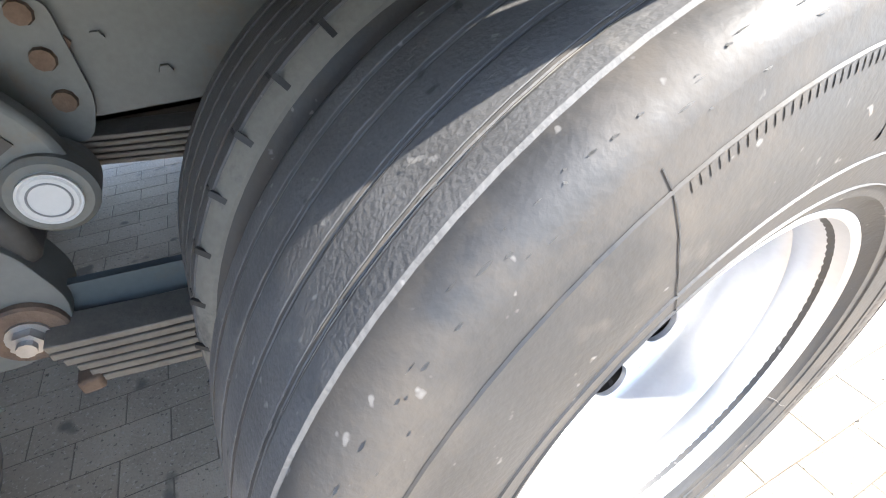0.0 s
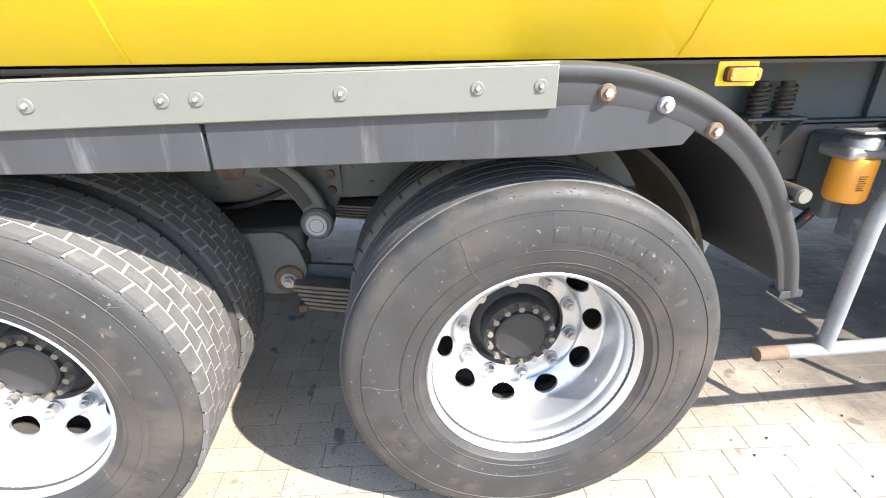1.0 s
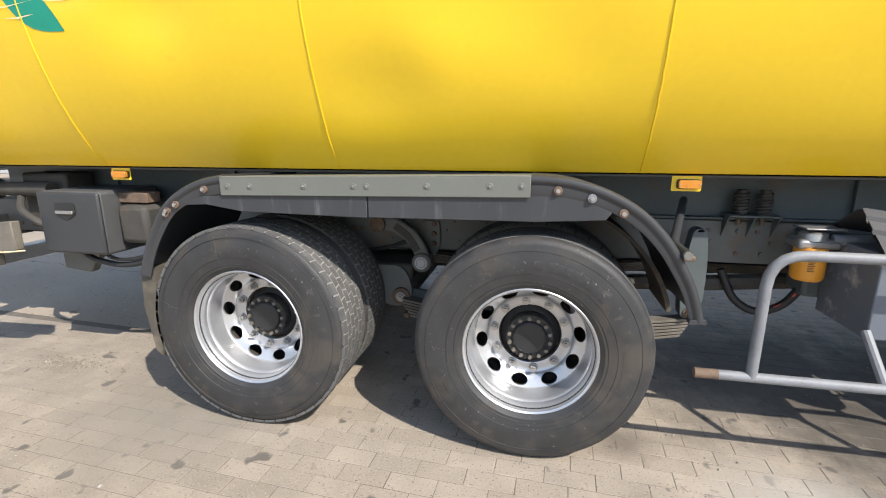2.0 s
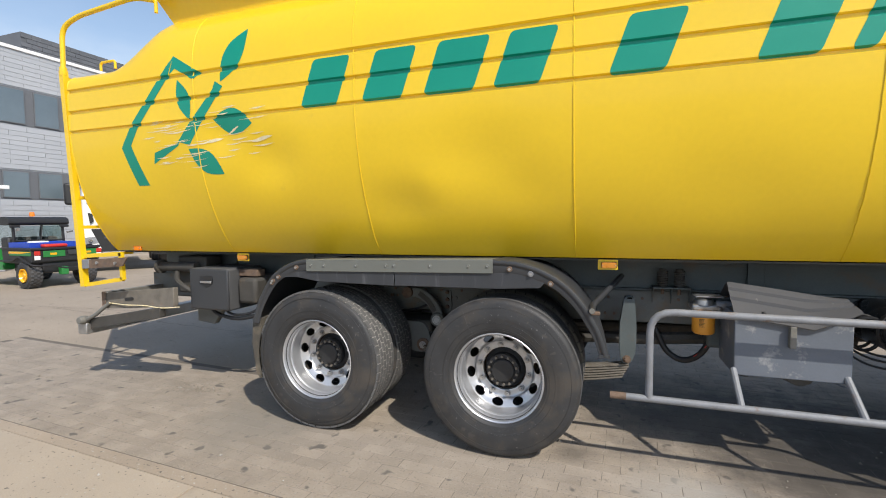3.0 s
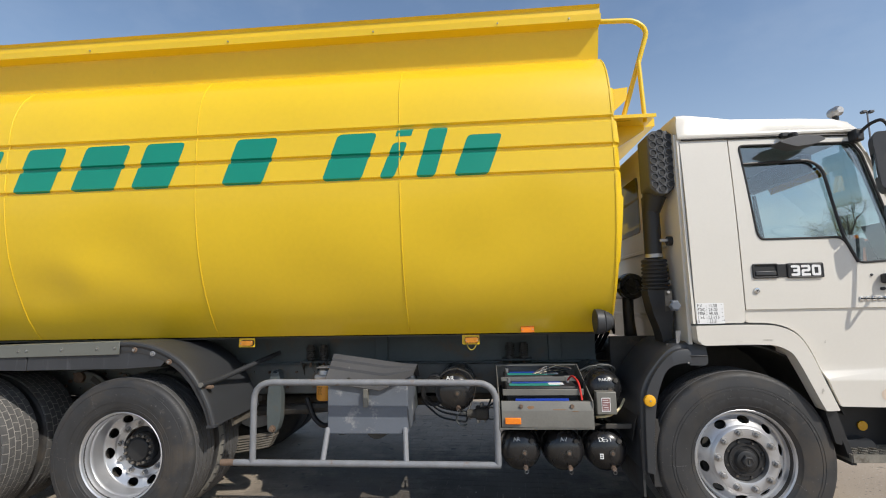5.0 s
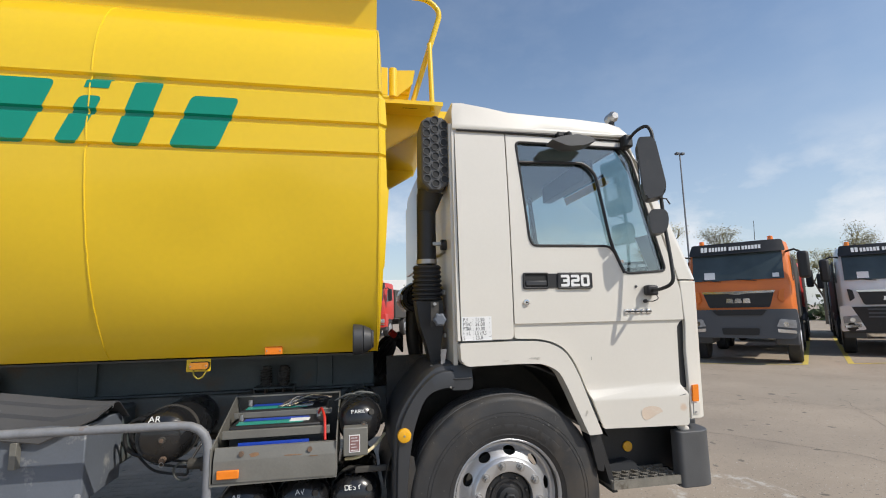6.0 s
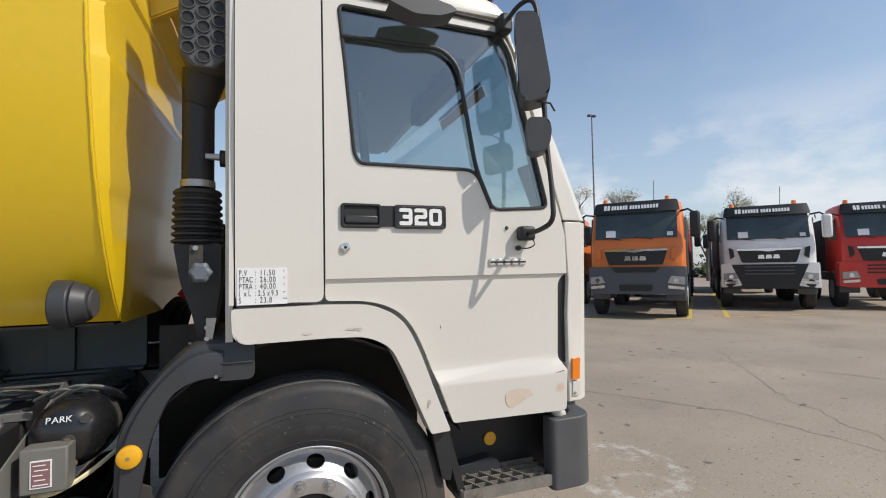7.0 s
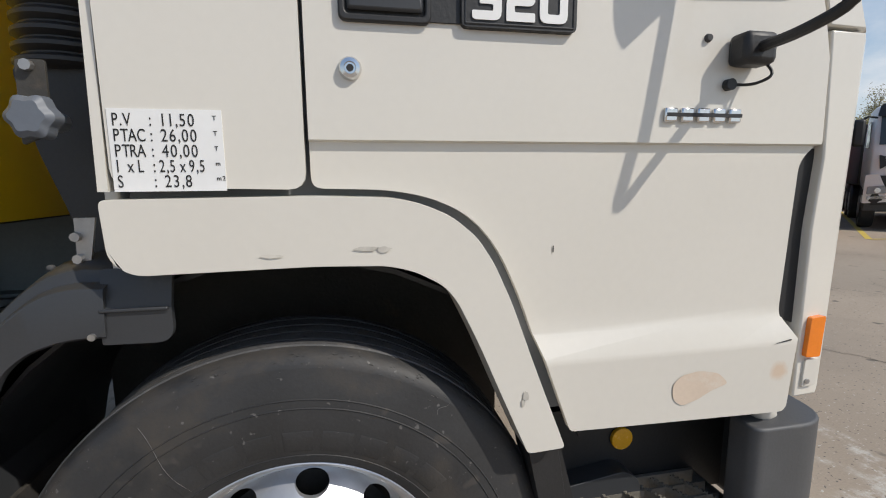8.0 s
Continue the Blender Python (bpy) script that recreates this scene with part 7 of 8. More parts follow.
bmesh.ops.translate(bm, vec=(3.610, 1.085, 0), verts=bm.verts)
part("bellows", bm, BLACK, ih, "black rubber bellows")
part("intake_body", plate(rounded([(3.535, 1.57), (3.695, 1.57), (3.695, 1.42), (3.668, 1.22), (3.62, 1.20), (3.60, 1.30), (3.56, 1.42)], 0.02), 1.03, 1.17), BLACK, ih, bev=0.02, segs=3)
part("body_plate", plate(rounded([(3.606, 1.555), (3.648, 1.555), (3.646, 1.44), (3.602, 1.42)], 0.006), IY - 0.01, IY - 0.004), DARKSTEEL, ih, bev=0.002)
part("plate_bolt", rod((3.625, IY - 0.01, 1.545), (3.625, IY - 0.02, 1.545), 0.009, seg=8), STEEL, ih)
part("intake_support", plate([(3.657, 1.30), (3.69, 1.30), (3.672, 1.20), (3.655, 1.20)], IY - 0.002, IY + 0.004), STEEL, ih)
for z in (1.268, 1.23):
    part("support_bolt", rod((3.66, IY - 0.012, z), (3.66, IY, z), 0.008, seg=8), STEEL, ih)
bm = lathe([(0.0, -0.05), (0.026, -0.05), (0.036, -0.042), (0.038, -0.020), (0.030, -0.012), (0.018, 0.0), (0.016, 0.04)], 42, closed=False)
for v in bm.verts:
    r = math.hypot(v.co.x, v.co.z)
    if r > 0.024 and v.co.y < -0.012:
        k = 0.90 + 0.08 * math.cos(6 * math.atan2(v.co.z, v.co.x))
        v.co.x, v.co.z = v.co.x * k, v.co.z * k
bmesh.ops.translate(bm, vec=(3.645, IY - 0.018, 1.46), verts=bm.verts)
part("service_knob", bm, GREYBOX, ih, "pale grey lobed plastic knob")
part("stay_bracket", box(3.64, 3.73, 1.03, 1.06, 1.885, 1.905), STEEL, ih, bev=0.003)
part("cab_latch", rod((3.69, 1.045, 1.89), (3.735, 1.045, 1.89), 0.032), BLACK, truck)
ac = part("air_cleaner", lathe([(0.0, 0.004), (0.058, 0.0), (0.066, -0.010), (0.090, -0.010), (0.099, 0.0), (0.101, 0.05), (0.106, 0.06), (0.106, 0.075), (0.101, 0.085), (0.101, 0.44), (0.0, 0.46)], 44, closed=False, at=(3.605, 1.55, 1.600)), GLOSSBLACK, truck, "black round air cleaner behind the cab")
part("cleaner_clip", box(3.500, 3.512, 1.545, 1.62, 1.585, 1.62), STEEL, ac, bev=0.003)
part("cleaner_duct", tube([(3.585, 1.62, 1.53), (3.575, 1.60, 1.38), (3.59, 1.62, 1.26), (3.62, 1.66, 1.12)], 0.042, 18, corner=0.05), BLACK, ac)
part("cleaner_bracket", box(3.60, 3.68, 1.80, 1.83, 1.12, 1.52), DARKSTEEL, ac, bev=0.006)
part("engine_block", box(3.45, 3.72, 1.55, 2.4, 0.85, 1.14), DARKSTEEL, truck, bev=0.03)
for i in range(9):
    o = 0.013 * (i - 4)
    k = 0.02 * math.sin(2.3 * i)
    part("air_line", tube([(3.36 + o * 0.6, 2.15 + k, 1.02 - o * 0.5), (3.37 + o * 0.9, 1.98 + k, 1.10 - o), (3.40 + o, 1.86 + k, 1.22 - o * 0.9), (3.455 + o * 0.5, 1.80 + k, 1.305 - o * 0.8), (3.50, 1.82 + k, 1.32 + o), (3.54, 1.90, 1.27 + o)], 0.010, 8, corner=0.05), BLACK, truck)
for i in range(4):
    part("air_line", tube([(3.38 + 0.015 * i, 2.10, 1.03), (3.44 + 0.01 * i, 1.86, 1.07 + 0.014 * i), (3.52, 1.80 + 0.02 * i, 1.09 + 0.028 * i), (3.66, 1.84, 1.13 + 0.022 * i)], 0.011, 8, corner=0.05), BLACK, truck)
cp = part("red_coupling", rod((3.440, 1.78, 1.368), (3.482, 1.79, 1.335), 0.025, seg=14), RED, truck, "red trailer air coupling", 0.004)
part("coupling_neck", rod((3.482, 1.79, 1.335), (3.506, 1.795, 1.316), 0.015, seg=12), BLACK, cp)
# funnel-shaped filler pot
bm = bmesh.new()
rod((3.185, 1.05, 1.36), (3.24, 1.05, 1.36), 0.084, 0.080, 32, bm)
rod((3.241, 1.05, 1.36), (3.288, 1.05, 1.360), 0.078, 0.056, 32, bm)
pot = part("filler_pot", bm, PLASTIC, truck, "grey plastic pot hung on the tank corner", 0.006)
part("pot_neck", rod((3.289, 1.05, 1.360), (3.298, 1.05, 1.360), 0.048), LIDGREY, pot)

# ---- yellow platform and rails between tank and cab ----
PZ = 2.855  # the platform's height
pf = part("front_platform", plate([(3.36, PZ), (3.76, PZ), (3.76, PZ + 0.012), (3.36, PZ + 0.012)], 1.25, 2 * CY - 1.25), YELLOW, truck, "yellow folded platform behind the cab")
part("platform_edge", box(3.36, 3.76, 1.243, 1.25, PZ - 0.012, PZ + 0.014), YELLOW, pf)
for y in (1.45, 2 * CY - 1.45):
    part("platform_gusset", plate([(3.36, PZ), (3.74, PZ), (3.74, PZ - 0.03), (3.36, 2.59)], y, y + 0.006), YELLOW, pf)
    part("gusset_flange", plate([(3.36, 2.59), (3.366, 2.584), (3.746, 2.82), (3.74, PZ - 0.03)], y + 0.007, y + 0.05), YELLOW, pf)
part("drain_slot", box(3.50, 3.60, 1.33, 1.335, PZ - 0.0015, PZ - 0.0005), INK, pf)
hinge = part("step_hinge", box(3.345, 3.398, 1.236, 1.244, PZ + 0.035, PZ + 0.225), YELLOW, pf, "yellow folding step with its hinge tube", 0.003)
part("hinge_tube", rod((3.432, 1.25, PZ + 0.03), (3.432, 1.25, PZ + 0.222), 0.026, seg=16), YELLOW, hinge)
part("step_cheek", plate([(3.455, PZ + 0.235), (3.58, PZ + 0.245), (3.565, PZ + 0.15), (3.53, PZ + 0.115), (3.455, PZ + 0.05)], 1.285, 1.291), YELLOW, hinge)
part("step_tread", box(3.455, 3.58, 1.291, 1.72, PZ + 0.228, PZ + 0.236), YELLOW, hinge)
for i in range(5):
    part("tread_rib", box(3.47, 3.57, 1.33 + 0.07 * i, 1.35 + 0.07 * i, PZ + 0.222, PZ + 0.2275), YELLOW, hinge)
part("platform_back", plate([(3.72, PZ + 0.013), (3.86, PZ + 0.03), (3.86, PZ + 0.09), (3.72, PZ + 0.09)], 1.55, 2.6), YELLOW, pf)
for y in (1.31, 2 * CY - 1.31):
    part("front_rail", tube([(3.30, y, 3.66), (3.68, y + 0.02, 3.66), (3.775, y + 0.03, 3.58), (3.56, y + 0.10, PZ + 0.01)], 0.019, 12, corner=0.09), YELLOW, pf)
part("rail_post", tube([(3.70, 1.31, PZ - 0.03), (3.69, 1.335, 3.33)], 0.017, 12), YELLOW, pf)

# ---- the yard beyond: trucks, utility vehicle, building, lamp, trees ----


def parked_truck(name, paint, place, rz, label, kind="rounded", sign=True, bumper=None, body=None, beacons=True):
    """A parked truck that faces its own -y, front at y = 0."""
    t = thing(name, place, label, "truck", "parked trucks in the yard", rz)
    t.scale = (0.985, 1.0, 1.05)
    bumper = bumper or T_GREY
    # cab as a loft of plans
    bm = bmesh.new()
    rings = []
    for z, f, w in ((1.0, 0.06, 1.16), (1.2, 0.03, 1.2), (1.75, 0.05, 1.2), (1.95, 0.10, 1.2), (2.35, 0.22, 1.19), (2.75, 0.36, 1.17), (2.95, 0.46, 1.14), (3.02, 0.60, 1.05)):
        ring = [(-w, 1.9), (-w, f + 0.28), (-w + 0.06, f + 0.12), (-w + 0.22, f + 0.03), (-0.5, f), (0, f - 0.01), (0.5, f), (w - 0.22, f + 0.03), (w - 0.06, f + 0.12), (w, f + 0.28), (w, 1.9)]
        rings.append([bm.verts.new((x, y, z)) for x, y in ring])
    for a, b in zip(rings, rings[1:]):
        for i in range(len(a)):
            bm.faces.new((a[i], a[(i + 1) % len(a)], b[(i + 1) % len(a)], b[i]))
    bm.faces.new(rings[0]), bm.faces.new(rings[-1][::-1])
    cabp = part("cab", bm, paint, t, bev=0.02)
    # windscreen, lying on the slope
    bm = bmesh.new()
    q = lambda x, z, out=0.012: (x, float(np.interp(z, [1.75, 1.95, 2.35, 2.75, 2.95], [0.05, 0.10, 0.22, 0.36, 0.46])) - 0.012 - out + 0.035 * (abs(x) / 1.04) ** 6, z)
    cols = [[bm.verts.new(q(-1.04 + 2.08 * i / 12, z)) for z in (2.04, 2.15, 2.35, 2.55, 2.74)] for i in range(13)]
    for a, b in zip(cols, cols[1:]):
        for j in range(4):
            bm.faces.new((a[j], b[j], b[j + 1], a[j + 1]))
    wsn = part("windscreen", bm, SCREEN, cabp, "dark windscreen")
    for x in (-0.75, 0.80):
        bm = bmesh.new()
        bm.faces.new([bm.verts.new(q(x + dx, z, 0.02)) for dx, z in ((0, 2.08), (0.26 if x < 0 else 0.14, 2.08), (0.26 if x < 0 else 0.14, 2.26 if x < 0 else 2.18), (0, 2.26 if x < 0 else 2.18))])
        part("screen_sheet", bm, PAPER, wsn)
    for x in (-0.35, 0.45):
        part("wiper", tube([q(x, 2.01, 0.03), q(x - 0.45, 2.07, 0.03)], 0.012, 6), BLACK, cabp)
    vis = part("sun_visor", plate(rounded([(-1.12, 2.72), (1.12, 2.72), (1.06, 3.02), (-1.06, 3.02)], 0.06), 0.22, 0.30, curve=lambda x, z: (z - 2.72) * 0.5 + 0.10 * (abs(x) / 1.1) ** 4, cuts=[("x", v) for v in (-0.9, -0.6, 0.6, 0.9)]), BLACK if sign else paint, cabp)
    if sign:
        # the dealer's board: plain white bars
        for x0, x1, h in ((-0.80, -0.62, 0.13), (-0.60, -0.16, 0.11), (-0.12, 0.16, 0.10), (0.18, 0.62, 0.10)):
            n = max(1, int((x1 - x0) / 0.07))
            for i in range(n):
                a = x0 + (x1 - x0) * i / n
                part("sign_bar", plate([(a, 2.81), (a + 0.75 * (x1 - x0) / n, 2.81), (a + 0.75 * (x1 - x0) / n, 2.81 + h), (a, 2.81 + h)], 0.205, 0.21, curve=lambda x, z: (z - 2.72) * 0.5), PAPER, vis)
    # grille, with a plain bright bar for the maker's name
    gr = part("grille", plate(rounded([(-0.80, 1.74), (0.80, 1.74), (0.68, 1.36), (-0.68, 1.36)], 0.05), 0.005, 0.05), BLACK, cabp, bev=0.01)
    part("grille_trim", plate([(-0.82, 1.76), (0.82, 1.76), (0.80, 1.71), (0.22, 1.70), (0.0, 1.67), (-0.22, 1.70), (-0.80, 1.71)], -0.01, 0.03), CHROME, gr)
    for i in range(3):
        part("maker_bar", plate([(-0.27 + 0.19 * i, 1.47), (-0.10 + 0.19 * i, 1.47), (-0.12 + 0.19 * i, 1.58), (-0.25 + 0.19 * i, 1.58)], -0.012, 0.01), CHROME, gr)
    for s in (-1, 1):
        part("air_blade", plate([(s * 0.90, 1.76), (s * 1.02, 1.80), (s * 0.98, 1.46), (s * 0.87, 1.54)], 0.02, 0.06), paint if bumper is T_GREY else BLACK, cabp)
    bp = part("bumper", plate(rounded([(-1.22, 1.31), (1.22, 1.31), (1.25, 0.82), (1.12, 0.62), (-1.12, 0.62), (-1.25, 0.82)], 0.06), -0.06, 0.45, curve=lambda x, z: 0.12 * (abs(x) / 1.2) ** 4, cuts=[("x", v) for v in (-1.0, -0.8, 0.8, 1.0)]), {T_WHITE: BLACK, T_RED: T_RED}.get(bumper, T_GREY), t, {T_WHITE: "black bumper with white corners and headlamps", T_RED: "red bumper with headlamps"}.get(bumper, "grey bumper with headlamps"), 0.04)
    part("air_slot", plate(rounded([(-0.42, 0.86), (0.42, 0.86), (0.40, 0.70), (-0.40, 0.70)], 0.03), -0.066, -0.055), BLACK, bp)
    if bumper is not T_GREY:
        for z in (1.02, 1.12, 1.22):
            part("bumper_slat", plate([(-0.62, z), (0.62, z), (0.62, z + 0.035), (-0.62, z + 0.035)], -0.075, -0.05), T_GREY if bumper is T_WHITE else BLACK, bp)
    else:
        part("upper_slot", plate(rounded([(-0.62, 1.30), (0.62, 1.30), (0.50, 1.17), (-0.50, 1.17)], 0.03), -0.068, -0.055), BLACK, bp)
    for s in (-1, 1):
        if bumper is not T_GREY:
            part("bumper_wing", plate(rounded([(s * 0.70, 0.70), (s * 1.25, 0.64), (s * 1.23, 1.33), (s * 0.98, 1.35)], 0.05), -0.075, 0.35, curve=lambda x, z: 0.12 * (abs(x) / 1.2) ** 4), bumper, bp, bev=0.03)
        hl = part("headlamp", plate(rounded([(s * 0.78, 0.90), (s * 1.18, 0.86), (s * 1.18, 1.05), (s * 0.86, 1.08)], 0.03), -0.09, -0.03, curve=lambda x, z: 0.10 * (abs(x) / 1.2) ** 4), LENS, bp, "clear headlamp", 0.01)
        part("reflector_bowl", rod((s * 0.98, -0.062, 0.96), (s * 0.98, -0.05, 0.96), 0.06), CHROME, hl)
        part("fog_lamp", plate(rounded([(s * 0.80, 0.77), (s * 1.17, 0.74), (s * 1.17, 0.81), (s * 0.79, 0.85)], 0.015), -0.088, -0.03, curve=lambda x, z: 0.10 * (abs(x) / 1.2) ** 4), CHROME, bp)
        mr = part("mirror", box(s * 1.46 - 0.12, s * 1.46 + 0.12, 0.12, 0.30, 2.02, 2.66), BLACK if paint is not T_WHITE or s < 0 else paint, t, "large door mirror", 0.06)
        part("mirror_arm", tube([(s * 1.12, 0.46, 2.70), (s * 1.30, 0.24, 2.72), (s * 1.46, 0.22, 2.62)], 0.025, 8), BLACK, mr)
        part("door_window", plate([(0.40, 1.98), (1.25, 2.02), (1.25, 2.62), (0.58, 2.62)], 0.0, 0.006), DARKGLASS, cabp).matrix_basis = Matrix.Translation((s * 1.205, 0, 0)) @ pose(0, 0, 0, 0, 0, 90)
        part("step_box", box(s * 0.95 - 0.25, s * 0.95 + 0.25, 0.35, 1.5, 0.45, 0.95), T_GREY, t, bev=0.03)
        for y in (1.05, 4.6, 5.95):
            w = part("wheel", lathe([(0.0, -0.12), (0.22, -0.12), (0.28, -0.15), (0.5, -0.15), (0.53, -0.11), (0.53, 0.11), (0.5, 0.15), (0.0, 0.15)], 32, closed=False), RUBBER, t, "black truck tyre")
            w.matrix_basis = pose(s * 1.07, y, 0.53, 0, 0, 90)
            part("rim", lathe([(0.0, 0), (0.26, 0), (0.28, 0.02), (0, 0.02)], 24, closed=False), RIM, w).location = (0, -0.165 if s > 0 else 0.145, 0)
    if beacons:
        for x in (-0.85, 0.80):
            bc_ = part("beacon", rod((x, 0.85, 3.0), (x, 0.85, 3.16), 0.075, 0.06), ORANGE, t, "orange rotating beacon", 0.01)
            part("beacon_base", rod((x, 0.85, 2.96), (x, 0.85, 3.02), 0.09), BLACK, bc_)
        part("aerial", tube([(0.45, 0.9, 3.0), (0.47, 0.9, 3.6)], 0.008, 5), BLACK, t)
    part("chassis", box(-0.45, 0.45, 0.5, 6.8, 0.65, 0.95), DARKSTEEL, t)
    if body:
        part("load_body", box(-1.24, 1.24, 2.15, 7.0, 1.05, 2.7), body, t, bev=0.05)
    return t


HEADING = -49.0
parked_truck("parked_truck", T_ORANGE, (12.95, 8.9, 0), HEADING, "orange tipper truck with dark dealer board and beacons", body=DARKSTEEL)
parked_truck("parked_truck", T_WHITE, (17.73, 8.65, 0), HEADING, "white truck with black grille and orange beacons", bumper=T_WHITE, body=DARKSTEEL)
parked_truck("parked_truck", T_RED, (20.5, 7.0, 0), HEADING, "red truck with red bumper in the parking row", bumper=T_RED, body=DARKSTEEL)
parked_truck("parked_truck", T_ORANGE, (13.3, 13.6, 0), HEADING, "orange truck parked one row back", body=DARKSTEEL)
parked_truck("parked_truck", T_BLUE, (24.2, 14.3, 0), HEADING, "blue truck farther back in the row", body=DARKSTEEL)
parked_truck("parked_truck", T_RED, (19.5, 14.5, 0), HEADING, "red truck parked behind the orange one", body=DARKSTEEL)
parked_truck("parked_truck", T_RED, (3.65, 25.0, 0), -20, "red truck across the yard", body=DARKSTEEL, sign=True, bumper=T_RED)
parked_truck("parked_truck", T_WHITE, (-2.2, 33.0, 0), 5, "white truck across the yard", body=T_WHITE, bumper=T_WHITE)
parked_truck("parked_truck", T_WHITE, (-13.95, 8.8, 0), 55, "white truck with dark mirrors before the office building", bumper=T_WHITE, sign=False, beacons=False)

# utility vehicle with a load bed
uv = thing("utility_vehicle", (-12.05, 5.03, 0), "green utility vehicle with black canopy and loaded bed", "utility vehicle", rz=-4)
bed = part("load_bed", plate([(-1.28, 0.60), (-0.06, 0.60), (0.0, 0.64), (0.0, 0.93), (-1.28, 0.96)], 0.02, 1.48), BLACK, uv, "black load bed", 0.02)
for y0, y1 in ((-0.012, 0.03), (1.47, 1.51)):
    part("bed_edge", box(-1.28, 0.02, y0, y1, 0.93, 0.985), BLACK, bed, bev=0.012)
part("bed_edge", box(-0.04, 0.03, -0.01, 1.51, 0.925, 0.98), BLACK, bed, bev=0.012)
part("side_stripe", box(-0.94, -0.03, 0.004, 0.018, 0.79, 0.895), G_GREEN, uv, "green side panel with yellow stripe", 0.004)
part("yellow_stripe", plate([(-0.94, 0.84), (-0.35, 0.845), (-0.2, 0.87), (-0.03, 0.872), (-0.03, 0.89), (-0.94, 0.89)], -0.002, 0.003), AMBER, uv)
for y0, y1 in ((0.24, 0.70), (1.0, 1.44)):
    pn_ = part("tail_panel", box(0.004, 0.018, y0, y1, 0.75, 0.90), G_GREEN, uv, bev=0.005)
    part("panel_mark", box(0.019, 0.022, y0 + 0.14, y0 + 0.28, 0.80, 0.85), AMBER, pn_)
part("latch_panel", box(0.004, 0.03, 0.76, 0.95, 0.78, 0.90), PLASTIC, uv, bev=0.01)
for y in (0.12, 1.47):
    part("tail_lamp", box(0.0, 0.03, y - 0.06, y + 0.06, 0.80, 0.90), RED, uv, "red tail lamp", 0.01)
    part("white_lamp", box(0.0, 0.028, y - 0.06, y + 0.06, 0.69, 0.79), PAPER, uv, bev=0.01)
part("bed_rail", tube([(-1.25, -0.03, 0.66), (-0.75, -0.03, 0.66), (-0.45, -0.03, 0.78), (-0.2, -0.03, 0.66), (0.05, 0.02, 0.56), (0.09, 0.45, 0.55), (0.09, 0.62, 0.46), (0.09, 0.92, 0.46), (0.09, 1.05, 0.55), (0.05, 1.5, 0.58)], 0.022, 8, corner=0.1), BLACK, uv)
part("under_frame", box(-1.3, -0.05, 0.25, 1.25, 0.36, 0.62), BLACK, uv, bev=0.03)
part("hitch", box(-0.05, 0.10, 0.56, 0.72, 0.30, 0.50), G_GREEN, uv, bev=0.02)
for x, y in ((-0.36, 0.12), (-0.36, 1.32), (-2.35, 0.12), (-2.35, 1.32)):
    w = part("wheel", lathe([(0.0, -0.10), (0.16, -0.10), (0.20, -0.14), (0.28, -0.14), (0.315, -0.11), (0.322, 0.0), (0.315, 0.11), (0.28, 0.14), (0.0, 0.14)], 32, closed=False), RUBBER, uv, "knobbly black tyre")
    w.location = (x, y, 0.32)
    lug = bmesh.new()
    for i in range(22):
        for k in range(4):
            a = 2 * math.pi * (i + 0.5 * (k % 2)) / 22
            box(-0.006, 0.008, -0.026, 0.026, -0.022, 0.022, bm=lug, m=Matrix.Rotation(-a, 4, "Y") @ Matrix.Translation((0.318, -0.093 + 0.062 * k, 0)))
    part("tyre_lug", lug, TREAD, w, smooth=False)["kind"] = "stuff"
    s_ = -1 if y < 1 else 1
    part("rim", lathe([(0.0, 0.0), (0.05, 0.0), (0.06, 0.02), (0.13, 0.03), (0.15, -0.012), (0.165, -0.012), (0.165, 0.04)], 28, closed=False), AMBER, w, "yellow wheel rim").matrix_basis = pose(0, s_ * 0.132, 0, 0, 0, 0 if s_ < 0 else 180)
part("body", plate(rounded([(-2.95, 0.45), (-1.35, 0.42), (-1.35, 0.62), (-2.0, 0.62), (-2.1, 0.95), (-2.9, 0.88)], 0.06), 0.05, 1.45), G_GREEN, uv, bev=0.04)
part("seat", box(-1.75, -1.42, 0.2, 1.3, 0.70, 1.22), BLACK, uv, "black bench seat", 0.05)
roof = part("canopy_roof", plate(rounded([(-2.5, 1.56), (-1.36, 1.52), (-1.26, 1.56), (-1.28, 1.68), (-1.42, 1.735), (-2.4, 1.72)], 0.04), 0.18, 1.50), BLACK, uv, "black canopy roof", 0.03)
for y in (0.30, 1.38):
    part("canopy_post", tube([(-1.36, y - 0.05 if y < 1 else y + 0.05, 0.66), (-1.34, y, 1.15), (-1.36, y, 1.56)], 0.033, 8, corner=0.1), BLACK, uv)
    part("canopy_post", tube([(-2.55, y, 0.88), (-2.3, y, 1.58)], 0.03, 8), BLACK, uv)
    part("roof_clip", box(-1.30, -1.24, y - 0.10, y + 0.10, 1.46, 1.53), BLACK, uv, bev=0.01)
    part("side_screen", box(-2.3, -1.42, y - 0.004, y + 0.004, 1.0, 1.53), GLASS, uv)
part("rear_screen", box(-1.335, -1.330, 0.34, 1.34, 1.14, 1.50), GLASS, uv, "clear rear screen")
part("screen_frame", tube([(-1.33, 0.30, 1.12), (-1.33, 1.38, 1.12)], 0.022, 8), BLACK, uv)
part("screen_bar", tube([(-1.33, 0.86, 1.12), (-1.33, 0.90, 1.5)], 0.016, 8), BLACK, uv)
cr = part("crate", box(-1.15, -0.25, 0.10, 1.15, 0.95, 0.965), BLUE, uv, "blue plastic crate in the bed")
